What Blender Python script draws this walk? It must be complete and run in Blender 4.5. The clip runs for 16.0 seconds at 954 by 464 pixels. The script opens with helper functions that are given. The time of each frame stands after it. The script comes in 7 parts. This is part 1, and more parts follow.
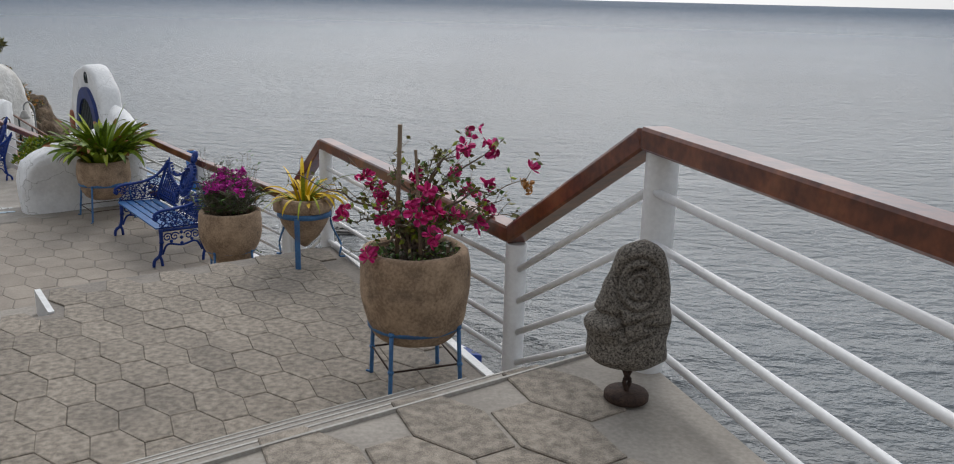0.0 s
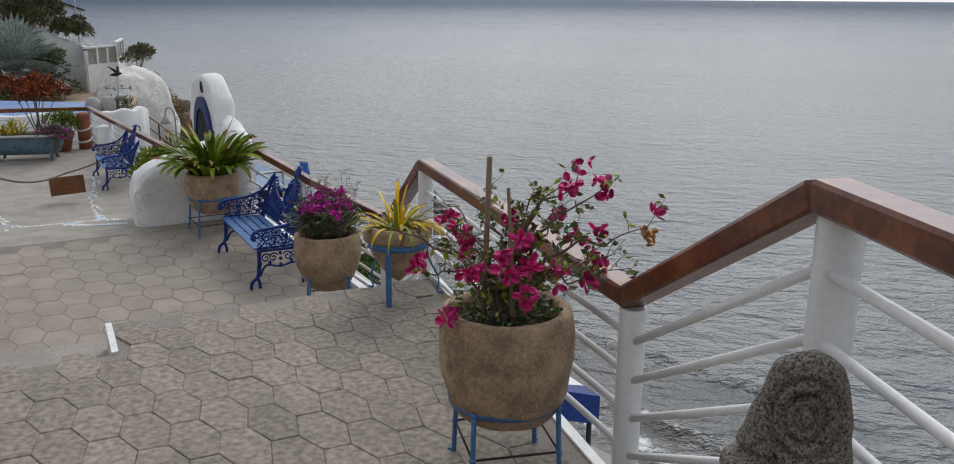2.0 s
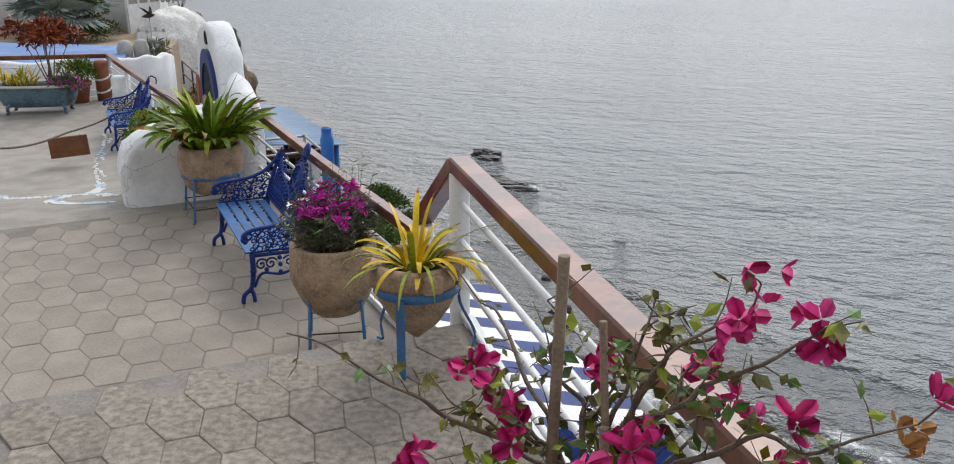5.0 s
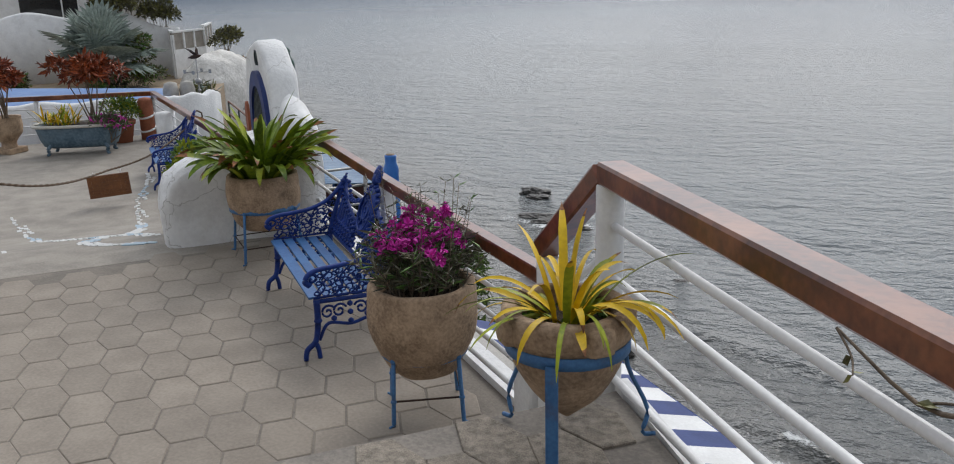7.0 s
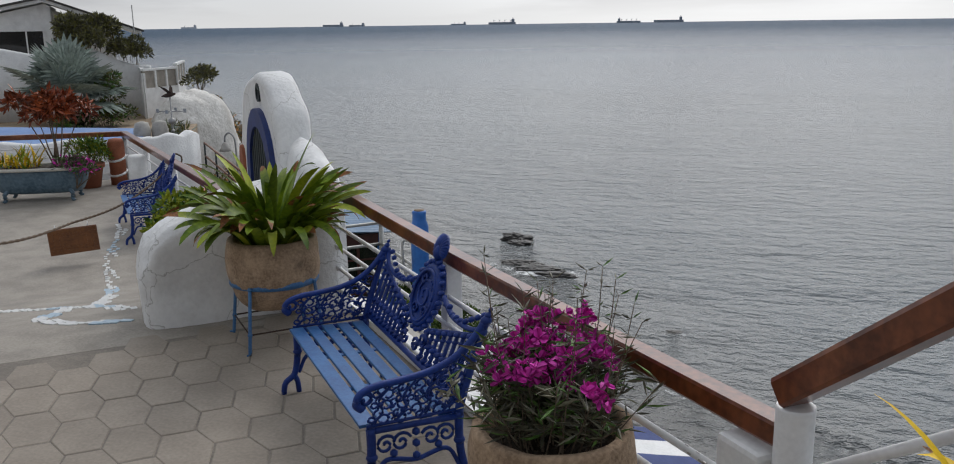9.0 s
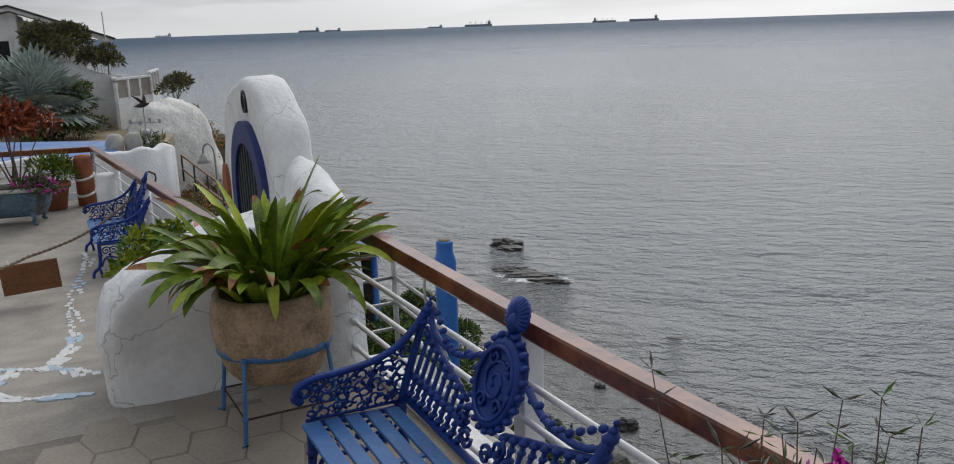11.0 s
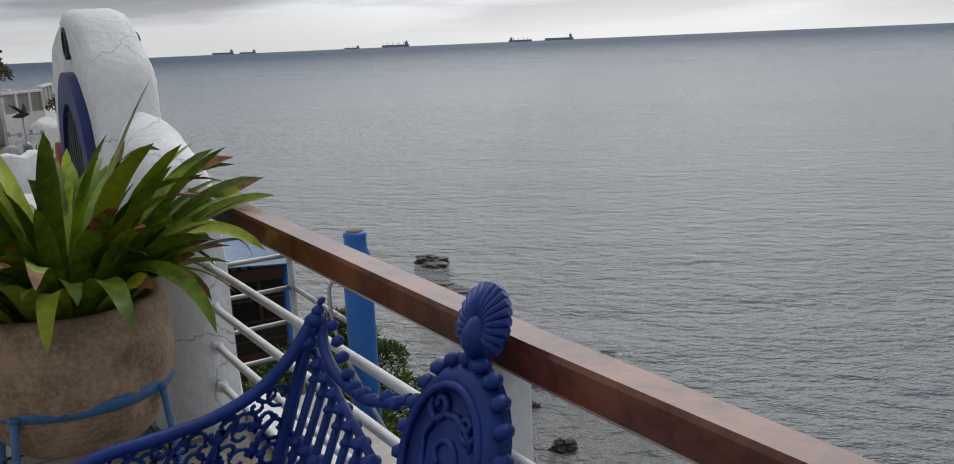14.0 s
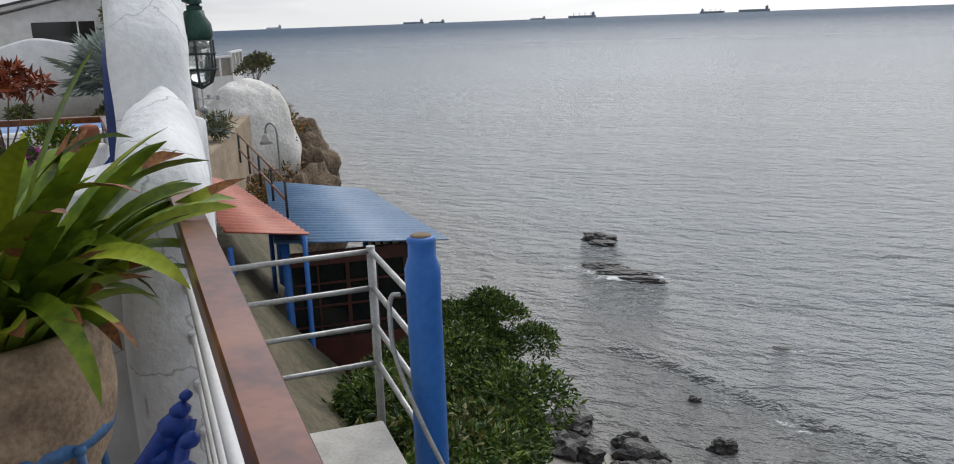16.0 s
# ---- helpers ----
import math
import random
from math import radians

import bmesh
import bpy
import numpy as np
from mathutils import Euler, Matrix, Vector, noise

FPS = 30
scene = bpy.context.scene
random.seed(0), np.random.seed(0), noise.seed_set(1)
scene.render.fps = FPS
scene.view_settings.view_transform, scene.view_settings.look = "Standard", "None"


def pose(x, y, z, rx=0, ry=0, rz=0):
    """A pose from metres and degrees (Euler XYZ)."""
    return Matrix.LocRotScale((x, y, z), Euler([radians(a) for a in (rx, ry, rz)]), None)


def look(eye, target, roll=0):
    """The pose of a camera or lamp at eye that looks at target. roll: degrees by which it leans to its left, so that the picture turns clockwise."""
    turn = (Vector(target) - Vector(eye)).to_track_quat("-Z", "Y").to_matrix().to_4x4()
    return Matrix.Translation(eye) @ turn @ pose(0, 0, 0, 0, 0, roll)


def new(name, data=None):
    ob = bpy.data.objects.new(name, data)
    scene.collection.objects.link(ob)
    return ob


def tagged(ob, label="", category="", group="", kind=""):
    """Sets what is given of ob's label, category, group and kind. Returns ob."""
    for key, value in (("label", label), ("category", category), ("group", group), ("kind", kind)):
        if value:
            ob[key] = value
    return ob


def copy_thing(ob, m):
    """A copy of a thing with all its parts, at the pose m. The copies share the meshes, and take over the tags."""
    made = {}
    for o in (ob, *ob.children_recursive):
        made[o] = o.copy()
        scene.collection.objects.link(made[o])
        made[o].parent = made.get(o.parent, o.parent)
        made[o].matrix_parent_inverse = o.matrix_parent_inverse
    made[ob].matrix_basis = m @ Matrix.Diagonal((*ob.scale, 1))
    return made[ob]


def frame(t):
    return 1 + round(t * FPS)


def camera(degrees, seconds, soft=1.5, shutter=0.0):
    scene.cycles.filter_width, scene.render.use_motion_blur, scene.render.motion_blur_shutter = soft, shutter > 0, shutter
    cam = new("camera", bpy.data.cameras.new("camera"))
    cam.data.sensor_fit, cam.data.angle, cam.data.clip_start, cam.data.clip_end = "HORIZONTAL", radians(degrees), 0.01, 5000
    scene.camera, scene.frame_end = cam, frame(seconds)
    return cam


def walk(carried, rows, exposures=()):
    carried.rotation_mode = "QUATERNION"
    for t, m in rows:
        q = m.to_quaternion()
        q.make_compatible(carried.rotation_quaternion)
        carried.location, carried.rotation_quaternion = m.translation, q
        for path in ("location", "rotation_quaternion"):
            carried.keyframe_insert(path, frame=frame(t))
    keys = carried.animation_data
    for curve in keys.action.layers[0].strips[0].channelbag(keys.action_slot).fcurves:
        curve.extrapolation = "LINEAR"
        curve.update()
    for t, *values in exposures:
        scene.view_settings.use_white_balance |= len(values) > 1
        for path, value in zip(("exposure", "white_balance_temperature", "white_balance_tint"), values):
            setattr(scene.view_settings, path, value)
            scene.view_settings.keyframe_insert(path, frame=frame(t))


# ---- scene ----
cam = camera(56.8, 16.0, soft=1.05)
PATH = [
    (0, (0.85, -0.052, 2.999), (0.727, 1.876, 2.48), 1.4),
    (0.5, (0.786, 0.197, 3.024), (0.53, 2.13, 2.579), 0.7),
    (1, (0.765, 0.408, 3.053), (0.307, 2.311, 2.647), -0.8),
    (1.5, (0.843, 0.689, 3.019), (0.368, 2.587, 2.603), -0.3),
    (2, (0.884, 0.959, 2.989), (0.469, 2.846, 2.472), 0.4),
    (2.5, (0.886, 1.286, 2.979), (0.639, 3.197, 2.442), 0.8),
    (3, (0.887, 1.641, 2.973), (0.644, 3.544, 2.409), 1.0),
    (3.5, (0.838, 1.99, 2.973), (0.603, 3.878, 2.357), 3.5),
    (4, (0.724, 2.392, 2.99), (0.481, 4.268, 2.342), 3.9),
    (4.5, (0.57, 2.756, 2.975), (0.183, 4.604, 2.316), 2.1),
    (4.7, (0.499, 2.893, 2.96), (0.041, 4.725, 2.301), 1.4),
    (6.8, (-0.313, 4.055, 2.518), (-0.935, 5.87, 1.957), -1.5),
    (7, (-0.424, 4.189, 2.456), (-1.041, 6.009, 1.902), -1.6),
    (7.5, (-0.689, 4.526, 2.316), (-1.333, 6.372, 1.892), -1.6),
    (8, (-1.05, 4.88, 2.272), (-1.683, 6.728, 1.843), -1.5),
    (8.5, (-1.362, 5.222, 2.271), (-1.964, 7.077, 1.83), -1.5),
    (9, (-1.648, 5.568, 2.273), (-2.202, 7.433, 1.81), -0.8),
    (9.5, (-1.934, 5.854, 2.284), (-2.467, 7.723, 1.809), -1.6),
    (10, (-2.161, 6.216, 2.251), (-2.674, 8.091, 1.778), -1.7),
    (12.3, (-2.739, 7.446, 1.912), (-3.252, 9.333, 1.494), -2.2),
    (12.5, (-2.775, 7.525, 1.839), (-3.192, 9.438, 1.43), -2.4),
    (13, (-2.816, 7.731, 1.772), (-3.161, 9.654, 1.345), -4.4),
    (13.5, (-2.851, 8.085, 1.643), (-3.2, 10.016, 1.257), -4.3),
    (14, (-2.919, 8.46, 1.591), (-3.263, 10.384, 1.168), -2.5),
    (14.5, (-2.956, 8.797, 1.621), (-3.299, 10.723, 1.204), -1.9),
    (15, (-2.868, 9.07, 1.603), (-3.31, 10.974, 1.181), -1.7),
    (15.5, (-2.802, 9.402, 1.555), (-3.481, 11.233, 1.125), -2.3),
    (16, (-2.723, 9.516, 1.545), (-3.447, 11.32, 1.076), -2.1),
]
EXPOSURES = [(0.0, 0.12), (0.5, -0.06), (1.0, -0.16), (1.5, -0.14), (2.5, 0.34), (3.0, 0.34), (4.5, 0.52), (7.0, 0.18), (8.0, -0.04), (10.0, -0.02), (12.5, -0.12), (14.0, -0.11), (15.5, -0.03), (16.0, 0.24)]
walk(cam, [(t, look(eye, target, roll)) for t, eye, target, roll in PATH], EXPOSURES)

# ---- world and light: a bright overcast sky over the sea ----
world = bpy.data.worlds.new("overcast")
scene.world = world
world.use_nodes = True
wn, wl = world.node_tree.nodes, world.node_tree.links
wn.clear()
w_out = wn.new("ShaderNodeOutputWorld")
w_bg = wn.new("ShaderNodeBackground")
w_sky = wn.new("ShaderNodeTexSky")
w_sky.sky_type = "NISHITA"
w_sky.sun_disc = False
w_sky.sun_elevation = radians(42)
w_sky.sun_rotation = radians(2)
w_sky.air_density, w_sky.dust_density, w_sky.ozone_density = 1.0, 4.0, 1.0
w_co = wn.new("ShaderNodeTexCoord")
w_sep = wn.new("ShaderNodeSeparateXYZ")
w_map = wn.new("ShaderNodeMapping")
w_map.inputs["Scale"].default_value = (1.6, 1.6, 13.0)
w_noise = wn.new("ShaderNodeTexNoise")
w_noise.inputs["Scale"].default_value = 1.7
w_noise.inputs["Detail"].default_value = 6.0
w_noise.inputs["Roughness"].default_value = 0.55
w_ramp = wn.new("ShaderNodeValToRGB")
w_ramp.color_ramp.elements[0].position, w_ramp.color_ramp.elements[0].color = 0.43, (3.7, 3.95, 4.5, 1)
w_ramp.color_ramp.elements[1].position, w_ramp.color_ramp.elements[1].color = 0.61, (8.5, 8.95, 9.5, 1)
w_hor = wn.new("ShaderNodeMapRange")
w_hor.inputs["From Min"].default_value, w_hor.inputs["From Max"].default_value = 0.0, 0.055
w_hor.inputs["To Min"].default_value, w_hor.inputs["To Max"].default_value = 1.0, 0.0
w_band = wn.new("ShaderNodeMix")
w_band.data_type = "RGBA"
w_band.inputs["B"].default_value = (9.0, 9.1, 9.2, 1)
w_mix = wn.new("ShaderNodeMix")
w_mix.data_type = "RGBA"
w_mix.inputs["Factor"].default_value = 0.9
wl.new(w_co.outputs["Generated"], w_map.inputs["Vector"])
wl.new(w_co.outputs["Generated"], w_sep.inputs["Vector"])
wl.new(w_map.outputs["Vector"], w_noise.inputs["Vector"])
wl.new(w_noise.outputs["Fac"], w_ramp.inputs["Fac"])
wl.new(w_sep.outputs["Z"], w_hor.inputs["Value"])
wl.new(w_hor.outputs["Result"], w_band.inputs["Factor"])
wl.new(w_ramp.outputs["Color"], w_band.inputs["A"])
wl.new(w_sky.outputs["Color"], w_mix.inputs["A"])
wl.new(w_band.outputs["Result"], w_mix.inputs["B"])
SUN_FROM = Vector((0.02, 0.73, 0.67)).normalized()
w_dot = wn.new("ShaderNodeVectorMath")
w_dot.operation = "DOT_PRODUCT"
w_dot.inputs[1].default_value = tuple(SUN_FROM)
w_glow = wn.new("ShaderNodeMapRange")
w_glow.interpolation_type = "SMOOTHERSTEP"
w_glow.inputs["From Min"].default_value, w_glow.inputs["From Max"].default_value = 0.62, 1.0
w_glow.inputs["To Min"].default_value, w_glow.inputs["To Max"].default_value = 0.90, 2.5
w_veil = wn.new("ShaderNodeVectorMath")
w_veil.operation = "SCALE"
wl.new(w_co.outputs["Generated"], w_dot.inputs[0])
wl.new(w_dot.outputs["Value"], w_glow.inputs["Value"])
wl.new(w_mix.outputs["Result"], w_veil.inputs[0])
wl.new(w_glow.outputs["Result"], w_veil.inputs["Scale"])
wl.new(w_veil.outputs["Vector"], w_bg.inputs["Color"])
w_bg.inputs["Strength"].default_value = 0.096
wl.new(w_bg.outputs["Background"], w_out.inputs["Surface"])

sun_data = bpy.data.lights.new("sun", "SUN")
sun_data.energy, sun_data.angle, sun_data.color = 0.7, radians(25), (1.0, 0.97, 0.92)
sun = new("sun", sun_data)
sun.matrix_world = look(tuple(SUN_FROM * 40), (0, 0, 0))


# ---- materials ----
def material(name, base, dark=None, rough=0.7, scale=8.0, fine=60.0, bump=0.2, metal=0.0, spec=0.5, stain=None, stain_scale=1.2, stain_amount=0.5, coat=0.0, vary=0.0, transmit=0.0, island=False, bump_dist=0.01):
    """Two-scale mottling, fine relief and optional stains, in object metres."""
    m = bpy.data.materials.new(name)
    m.use_nodes = True
    nt = m.node_tree
    bsdf = nt.nodes["Principled BSDF"]
    co = nt.nodes.new("ShaderNodeNewGeometry")
    n1 = nt.nodes.new("ShaderNodeTexNoise")
    n1.inputs["Scale"].default_value, n1.inputs["Detail"].default_value = scale, 6.0
    n2 = nt.nodes.new("ShaderNodeTexNoise")
    n2.inputs["Scale"].default_value, n2.inputs["Detail"].default_value = fine, 4.0
    for n in (n1, n2):
        nt.links.new(co.outputs["Position"], n.inputs["Vector"])
    ramp = nt.nodes.new("ShaderNodeValToRGB")
    dark = dark or tuple(c * 0.75 for c in base)
    ramp.color_ramp.elements[0].position, ramp.color_ramp.elements[0].color = 0.39, (*dark, 1)
    ramp.color_ramp.elements[1].position, ramp.color_ramp.elements[1].color = 0.61, (*base, 1)
    add = nt.nodes.new("ShaderNodeMath")
    add.operation = "MULTIPLY_ADD"
    add.inputs[1].default_value, add.inputs[2].default_value = 0.45, 0.0
    mix = nt.nodes.new("ShaderNodeMath")
    mix.operation = "MULTIPLY_ADD"
    mix.inputs[1].default_value = 0.55
    nt.links.new(n2.outputs["Fac"], add.inputs[0])
    nt.links.new(n1.outputs["Fac"], mix.inputs[0])
    nt.links.new(add.outputs[0], mix.inputs[2])
    nt.links.new(mix.outputs[0], ramp.inputs["Fac"])
    col = ramp.outputs["Color"]
    if stain:
        n3 = nt.nodes.new("ShaderNodeTexNoise")
        n3.inputs["Scale"].default_value, n3.inputs["Detail"].default_value, n3.inputs["Roughness"].default_value = stain_scale, 8.0, 0.65
        nt.links.new(co.outputs["Position"], n3.inputs["Vector"])
        r3 = nt.nodes.new("ShaderNodeMapRange")
        r3.inputs["From Min"].default_value, r3.inputs["From Max"].default_value = 0.52, 0.72
        r3.inputs["To Max"].default_value = stain_amount
        nt.links.new(n3.outputs["Fac"], r3.inputs["Value"])
        mx = nt.nodes.new("ShaderNodeMix")
        mx.data_type = "RGBA"
        mx.inputs["B"].default_value = (*stain, 1)
        nt.links.new(r3.outputs["Result"], mx.inputs["Factor"])
        nt.links.new(col, mx.inputs["A"])
        col = mx.outputs["Result"]
    if vary:
        hsv = nt.nodes.new("ShaderNodeHueSaturation")
        rnd = nt.nodes.new("ShaderNodeMapRange")
        rnd.inputs["To Min"].default_value, rnd.inputs["To Max"].default_value = 1.0 - vary, 1.0 + vary
        if island:
            nt.links.new(co.outputs["Random Per Island"], rnd.inputs["Value"])
        else:
            info = nt.nodes.new("ShaderNodeObjectInfo")
            nt.links.new(info.outputs["Random"], rnd.inputs["Value"])
        nt.links.new(rnd.outputs["Result"], hsv.inputs["Value"])
        nt.links.new(col, hsv.inputs["Color"])
        col = hsv.outputs["Color"]
    nt.links.new(col, bsdf.inputs["Base Color"])
    bsdf.inputs["Roughness"].default_value = rough
    bsdf.inputs["Metallic"].default_value = metal
    bsdf.inputs["Specular IOR Level"].default_value = spec
    bsdf.inputs["Coat Weight"].default_value = coat
    if coat:
        bsdf.inputs["Coat Roughness"].default_value = 0.12
    if transmit:
        bsdf.inputs["Subsurface Weight"].default_value = transmit
        bsdf.inputs["Subsurface Radius"].default_value = (0.004, 0.006, 0.002)
    if bump:
        b = nt.nodes.new("ShaderNodeBump")
        b.inputs["Strength"].default_value, b.inputs["Distance"].default_value = bump, bump_dist
        nt.links.new(mix.outputs[0], b.inputs["Height"])
        nt.links.new(b.outputs["Normal"], bsdf.inputs["Normal"])
    return m


M = {}
M["white"] = material("white_paint", (0.80, 0.80, 0.79), (0.68, 0.68, 0.67), 0.55, 3, 40, 0.25, stain=(0.42, 0.41, 0.39), stain_scale=1.6, stain_amount=0.35)
M["limewash"] = material("lime_washed_plaster", (0.82, 0.82, 0.81), (0.73, 0.73, 0.725), 0.85, 4, 26, 0.55, stain=(0.40, 0.38, 0.35), stain_scale=2.3, stain_amount=0.35, bump_dist=0.03)
M["cracked"] = material("cracked_lime_plaster", (0.82, 0.82, 0.81), (0.73, 0.73, 0.725), 0.85, 4, 26, 0.6, stain=(0.40, 0.38, 0.35), stain_scale=2.3, stain_amount=0.4, bump_dist=0.03)
cnt = M["cracked"].node_tree
c_geo, c_vor, c_warp, c_add = (cnt.nodes.new(k) for k in ("ShaderNodeNewGeometry", "ShaderNodeTexVoronoi", "ShaderNodeTexNoise", "ShaderNodeVectorMath"))
c_vor.feature = "DISTANCE_TO_EDGE"
c_vor.inputs["Scale"].default_value = 1.7
c_warp.inputs["Scale"].default_value, c_warp.inputs["Detail"].default_value = 3.5, 6.0
c_add.operation = "MULTIPLY_ADD"
c_add.inputs[1].default_value = (0.35, 0.35, 0.35)
cnt.links.new(c_geo.outputs["Position"], c_warp.inputs["Vector"])
cnt.links.new(c_warp.outputs["Color"], c_add.inputs[0])
cnt.links.new(c_geo.outputs["Position"], c_add.inputs[2])
cnt.links.new(c_add.outputs["Vector"], c_vor.inputs["Vector"])
c_line = cnt.nodes.new("ShaderNodeMapRange")
c_line.inputs["From Min"].default_value, c_line.inputs["From Max"].default_value = 0.0, 0.009
c_line.inputs["To Min"].default_value, c_line.inputs["To Max"].default_value = 0.75, 0.0
c_mix = cnt.nodes.new("ShaderNodeMix")
c_mix.data_type = "RGBA"
c_mix.inputs["B"].default_value = (0.30, 0.285, 0.26, 1)
c_base = cnt.nodes["Principled BSDF"].inputs["Base Color"]
c_from = c_base.links[0].from_socket
cnt.links.new(c_vor.outputs["Distance"], c_line.inputs["Value"])
cnt.links.new(c_line.outputs["Result"], c_mix.inputs["Factor"])
cnt.links.new(c_from, c_mix.inputs["A"])
cnt.links.new(c_mix.outputs["Result"], c_base)
M["pipe"] = material("white_enamel_pipe", (0.82, 0.82, 0.82), (0.72, 0.72, 0.72), 0.35, 5, 50, 0.05, stain=(0.5, 0.48, 0.44), stain_scale=5, stain_amount=0.25)
M["wood"] = material("varnished_red_wood", (0.200, 0.058, 0.022), (0.080, 0.020, 0.008), 0.28, 5, 30, 0.06, coat=0.2, stain=(0.34, 0.14, 0.06), stain_scale=2.5, stain_amount=0.55)
M["hex_c"] = material("concrete_hexagon", (0.335, 0.288, 0.236), (0.25, 0.214, 0.176), 0.8, 3, 45, 0.25, stain=(0.18, 0.155, 0.13), stain_scale=1.6, stain_amount=0.35, vary=0.07)
M["hex_b"] = material("pebbled_hexagon", (0.365, 0.315, 0.255), (0.155, 0.133, 0.108), 0.88, 24, 210, 0.8, stain=(0.12, 0.105, 0.09), stain_scale=1.3, stain_amount=0.45, vary=0.12)
M["joint"] = material("sandy_joint", (0.25, 0.22, 0.185), (0.17, 0.15, 0.128), 0.9, 4, 60, 0.5, stain=(0.12, 0.105, 0.09), stain_scale=2.0, stain_amount=0.4)
M["mortar"] = material("grey_mortar", (0.28, 0.25, 0.215), (0.18, 0.16, 0.14), 0.9, 4, 60, 0.5, stain=(0.13, 0.115, 0.10), stain_scale=2.0, stain_amount=0.4)
M["cement"] = material("smooth_cement", (0.36, 0.325, 0.28), (0.25, 0.225, 0.193), 0.8, 3, 50, 0.3, stain=(0.16, 0.145, 0.125), stain_scale=1.4, stain_amount=0.45)
M["pot"] = material("carved_stone_pot", (0.48, 0.345, 0.23), (0.25, 0.172, 0.11), 0.92, 7, 60, 1.0, stain=(0.07, 0.05, 0.036), stain_scale=6.0, stain_amount=0.7)
M["stone"] = material("speckled_basalt", (0.33, 0.295, 0.25), (0.022, 0.019, 0.016), 0.95, 110, 260, 1.0, stain=(0.06, 0.05, 0.04), stain_scale=4, stain_amount=0.4)
M["iron_blue"] = material("light_blue_iron", (0.065, 0.20, 0.42), (0.04, 0.13, 0.30), 0.55, 6, 60, 0.2, stain=(0.10, 0.055, 0.035), stain_scale=7, stain_amount=0.6)
M["bench"] = material("cobalt_cast_iron", (0.006, 0.038, 0.235), (0.004, 0.022, 0.15), 0.45, 7, 60, 0.15, spec=0.35)
M["slat"] = material("blue_painted_slat", (0.040, 0.150, 0.37), (0.026, 0.100, 0.28), 0.5, 6, 50, 0.15)
M["soil"] = material("dark_soil", (0.07, 0.052, 0.036), (0.02, 0.015, 0.01), 1.0, 25, 120, 1.0, bump_dist=0.03)


# ---- mesh helpers ----
V0, DU, DN = Vector((-1.61, 8.16, 0)), Vector((-0.649, 0.761, 0)), Vector((0.761, 0.649, 0))


def P(u, n, z=0.0):
    """A place by metres along the long rail, metres towards the sea, and height."""
    return V0 + DU * u + DN * n + Vector((0, 0, z))


def smooth(bm, on=True):
    for f in bm.faces:
        f.smooth = on


def finish(name, bm, mat, is_smooth=None):
    me = bpy.data.meshes.new(name)
    if is_smooth is not None:
        smooth(bm, is_smooth)
    bm.normal_update()
    bm.to_mesh(me)
    bm.free()
    for mm in (mat if isinstance(mat, (list, tuple)) else [mat]):
        me.materials.append(mm)
    return me


def part(name, bm, mat, parent, label="", is_smooth=None, kind=""):
    ob = new(name, finish(name, bm, mat, is_smooth))
    ob.parent = parent
    return tagged(ob, label=label, kind=kind)


def thing(name, at, label, category, group="", kind="", turn=0.0):
    e = new(name)
    e.empty_display_size = 0.1
    e.matrix_world = pose(at[0], at[1], at[2], 0, 0, turn)
    return tagged(e, label, category, group, kind)


def solid(name, bm, mat, label, category="", kind="", group="", is_smooth=None):
    return tagged(new(name, finish(name, bm, mat, is_smooth)), label, category, group, kind)


def box(bm, c, s, rot=None, bevel=0.0):
    m = Matrix.Translation(c) @ (rot.to_4x4() if rot else Matrix.Identity(4)) @ Matrix.Diagonal((*s, 1))
    r = bmesh.ops.create_cube(bm, size=1.0, matrix=m)
    if bevel:
        es = list({e for v in r["verts"] for e in v.link_edges})
        bmesh.ops.bevel(bm, geom=es, offset=bevel, segments=2, affect="EDGES", profile=0.6)
    return bm


def tube(bm, pts, r, sides=8, caps=True, r_end=None):
    """A round bar along points; the radius may taper."""
    pts = [Vector(p) for p in pts]
    n = len(pts)
    rings = []
    ref = Vector((0, 0, 1))
    for i, p in enumerate(pts):
        d = (pts[min(i + 1, n - 1)] - pts[max(i - 1, 0)]).normalized()
        a = d.cross(ref)
        if a.length < 0.05:
            a = d.cross(Vector((0, 1, 0.01)))
        a.normalize()
        b = a.cross(d).normalized()
        rr = r if r_end is None else r + (r_end - r) * i / max(1, n - 1)
        rings.append([bm.verts.new(p + (a * math.cos(k * math.tau / sides) + b * math.sin(k * math.tau / sides)) * rr) for k in range(sides)])
    for i in range(n - 1):
        for k in range(sides):
            f = bm.faces.new((rings[i][k], rings[i][(k + 1) % sides], rings[i + 1][(k + 1) % sides], rings[i + 1][k]))
            f.smooth = True
    if caps:
        bm.faces.new(rings[0][::-1])
        bm.faces.new(rings[-1])
    return bm


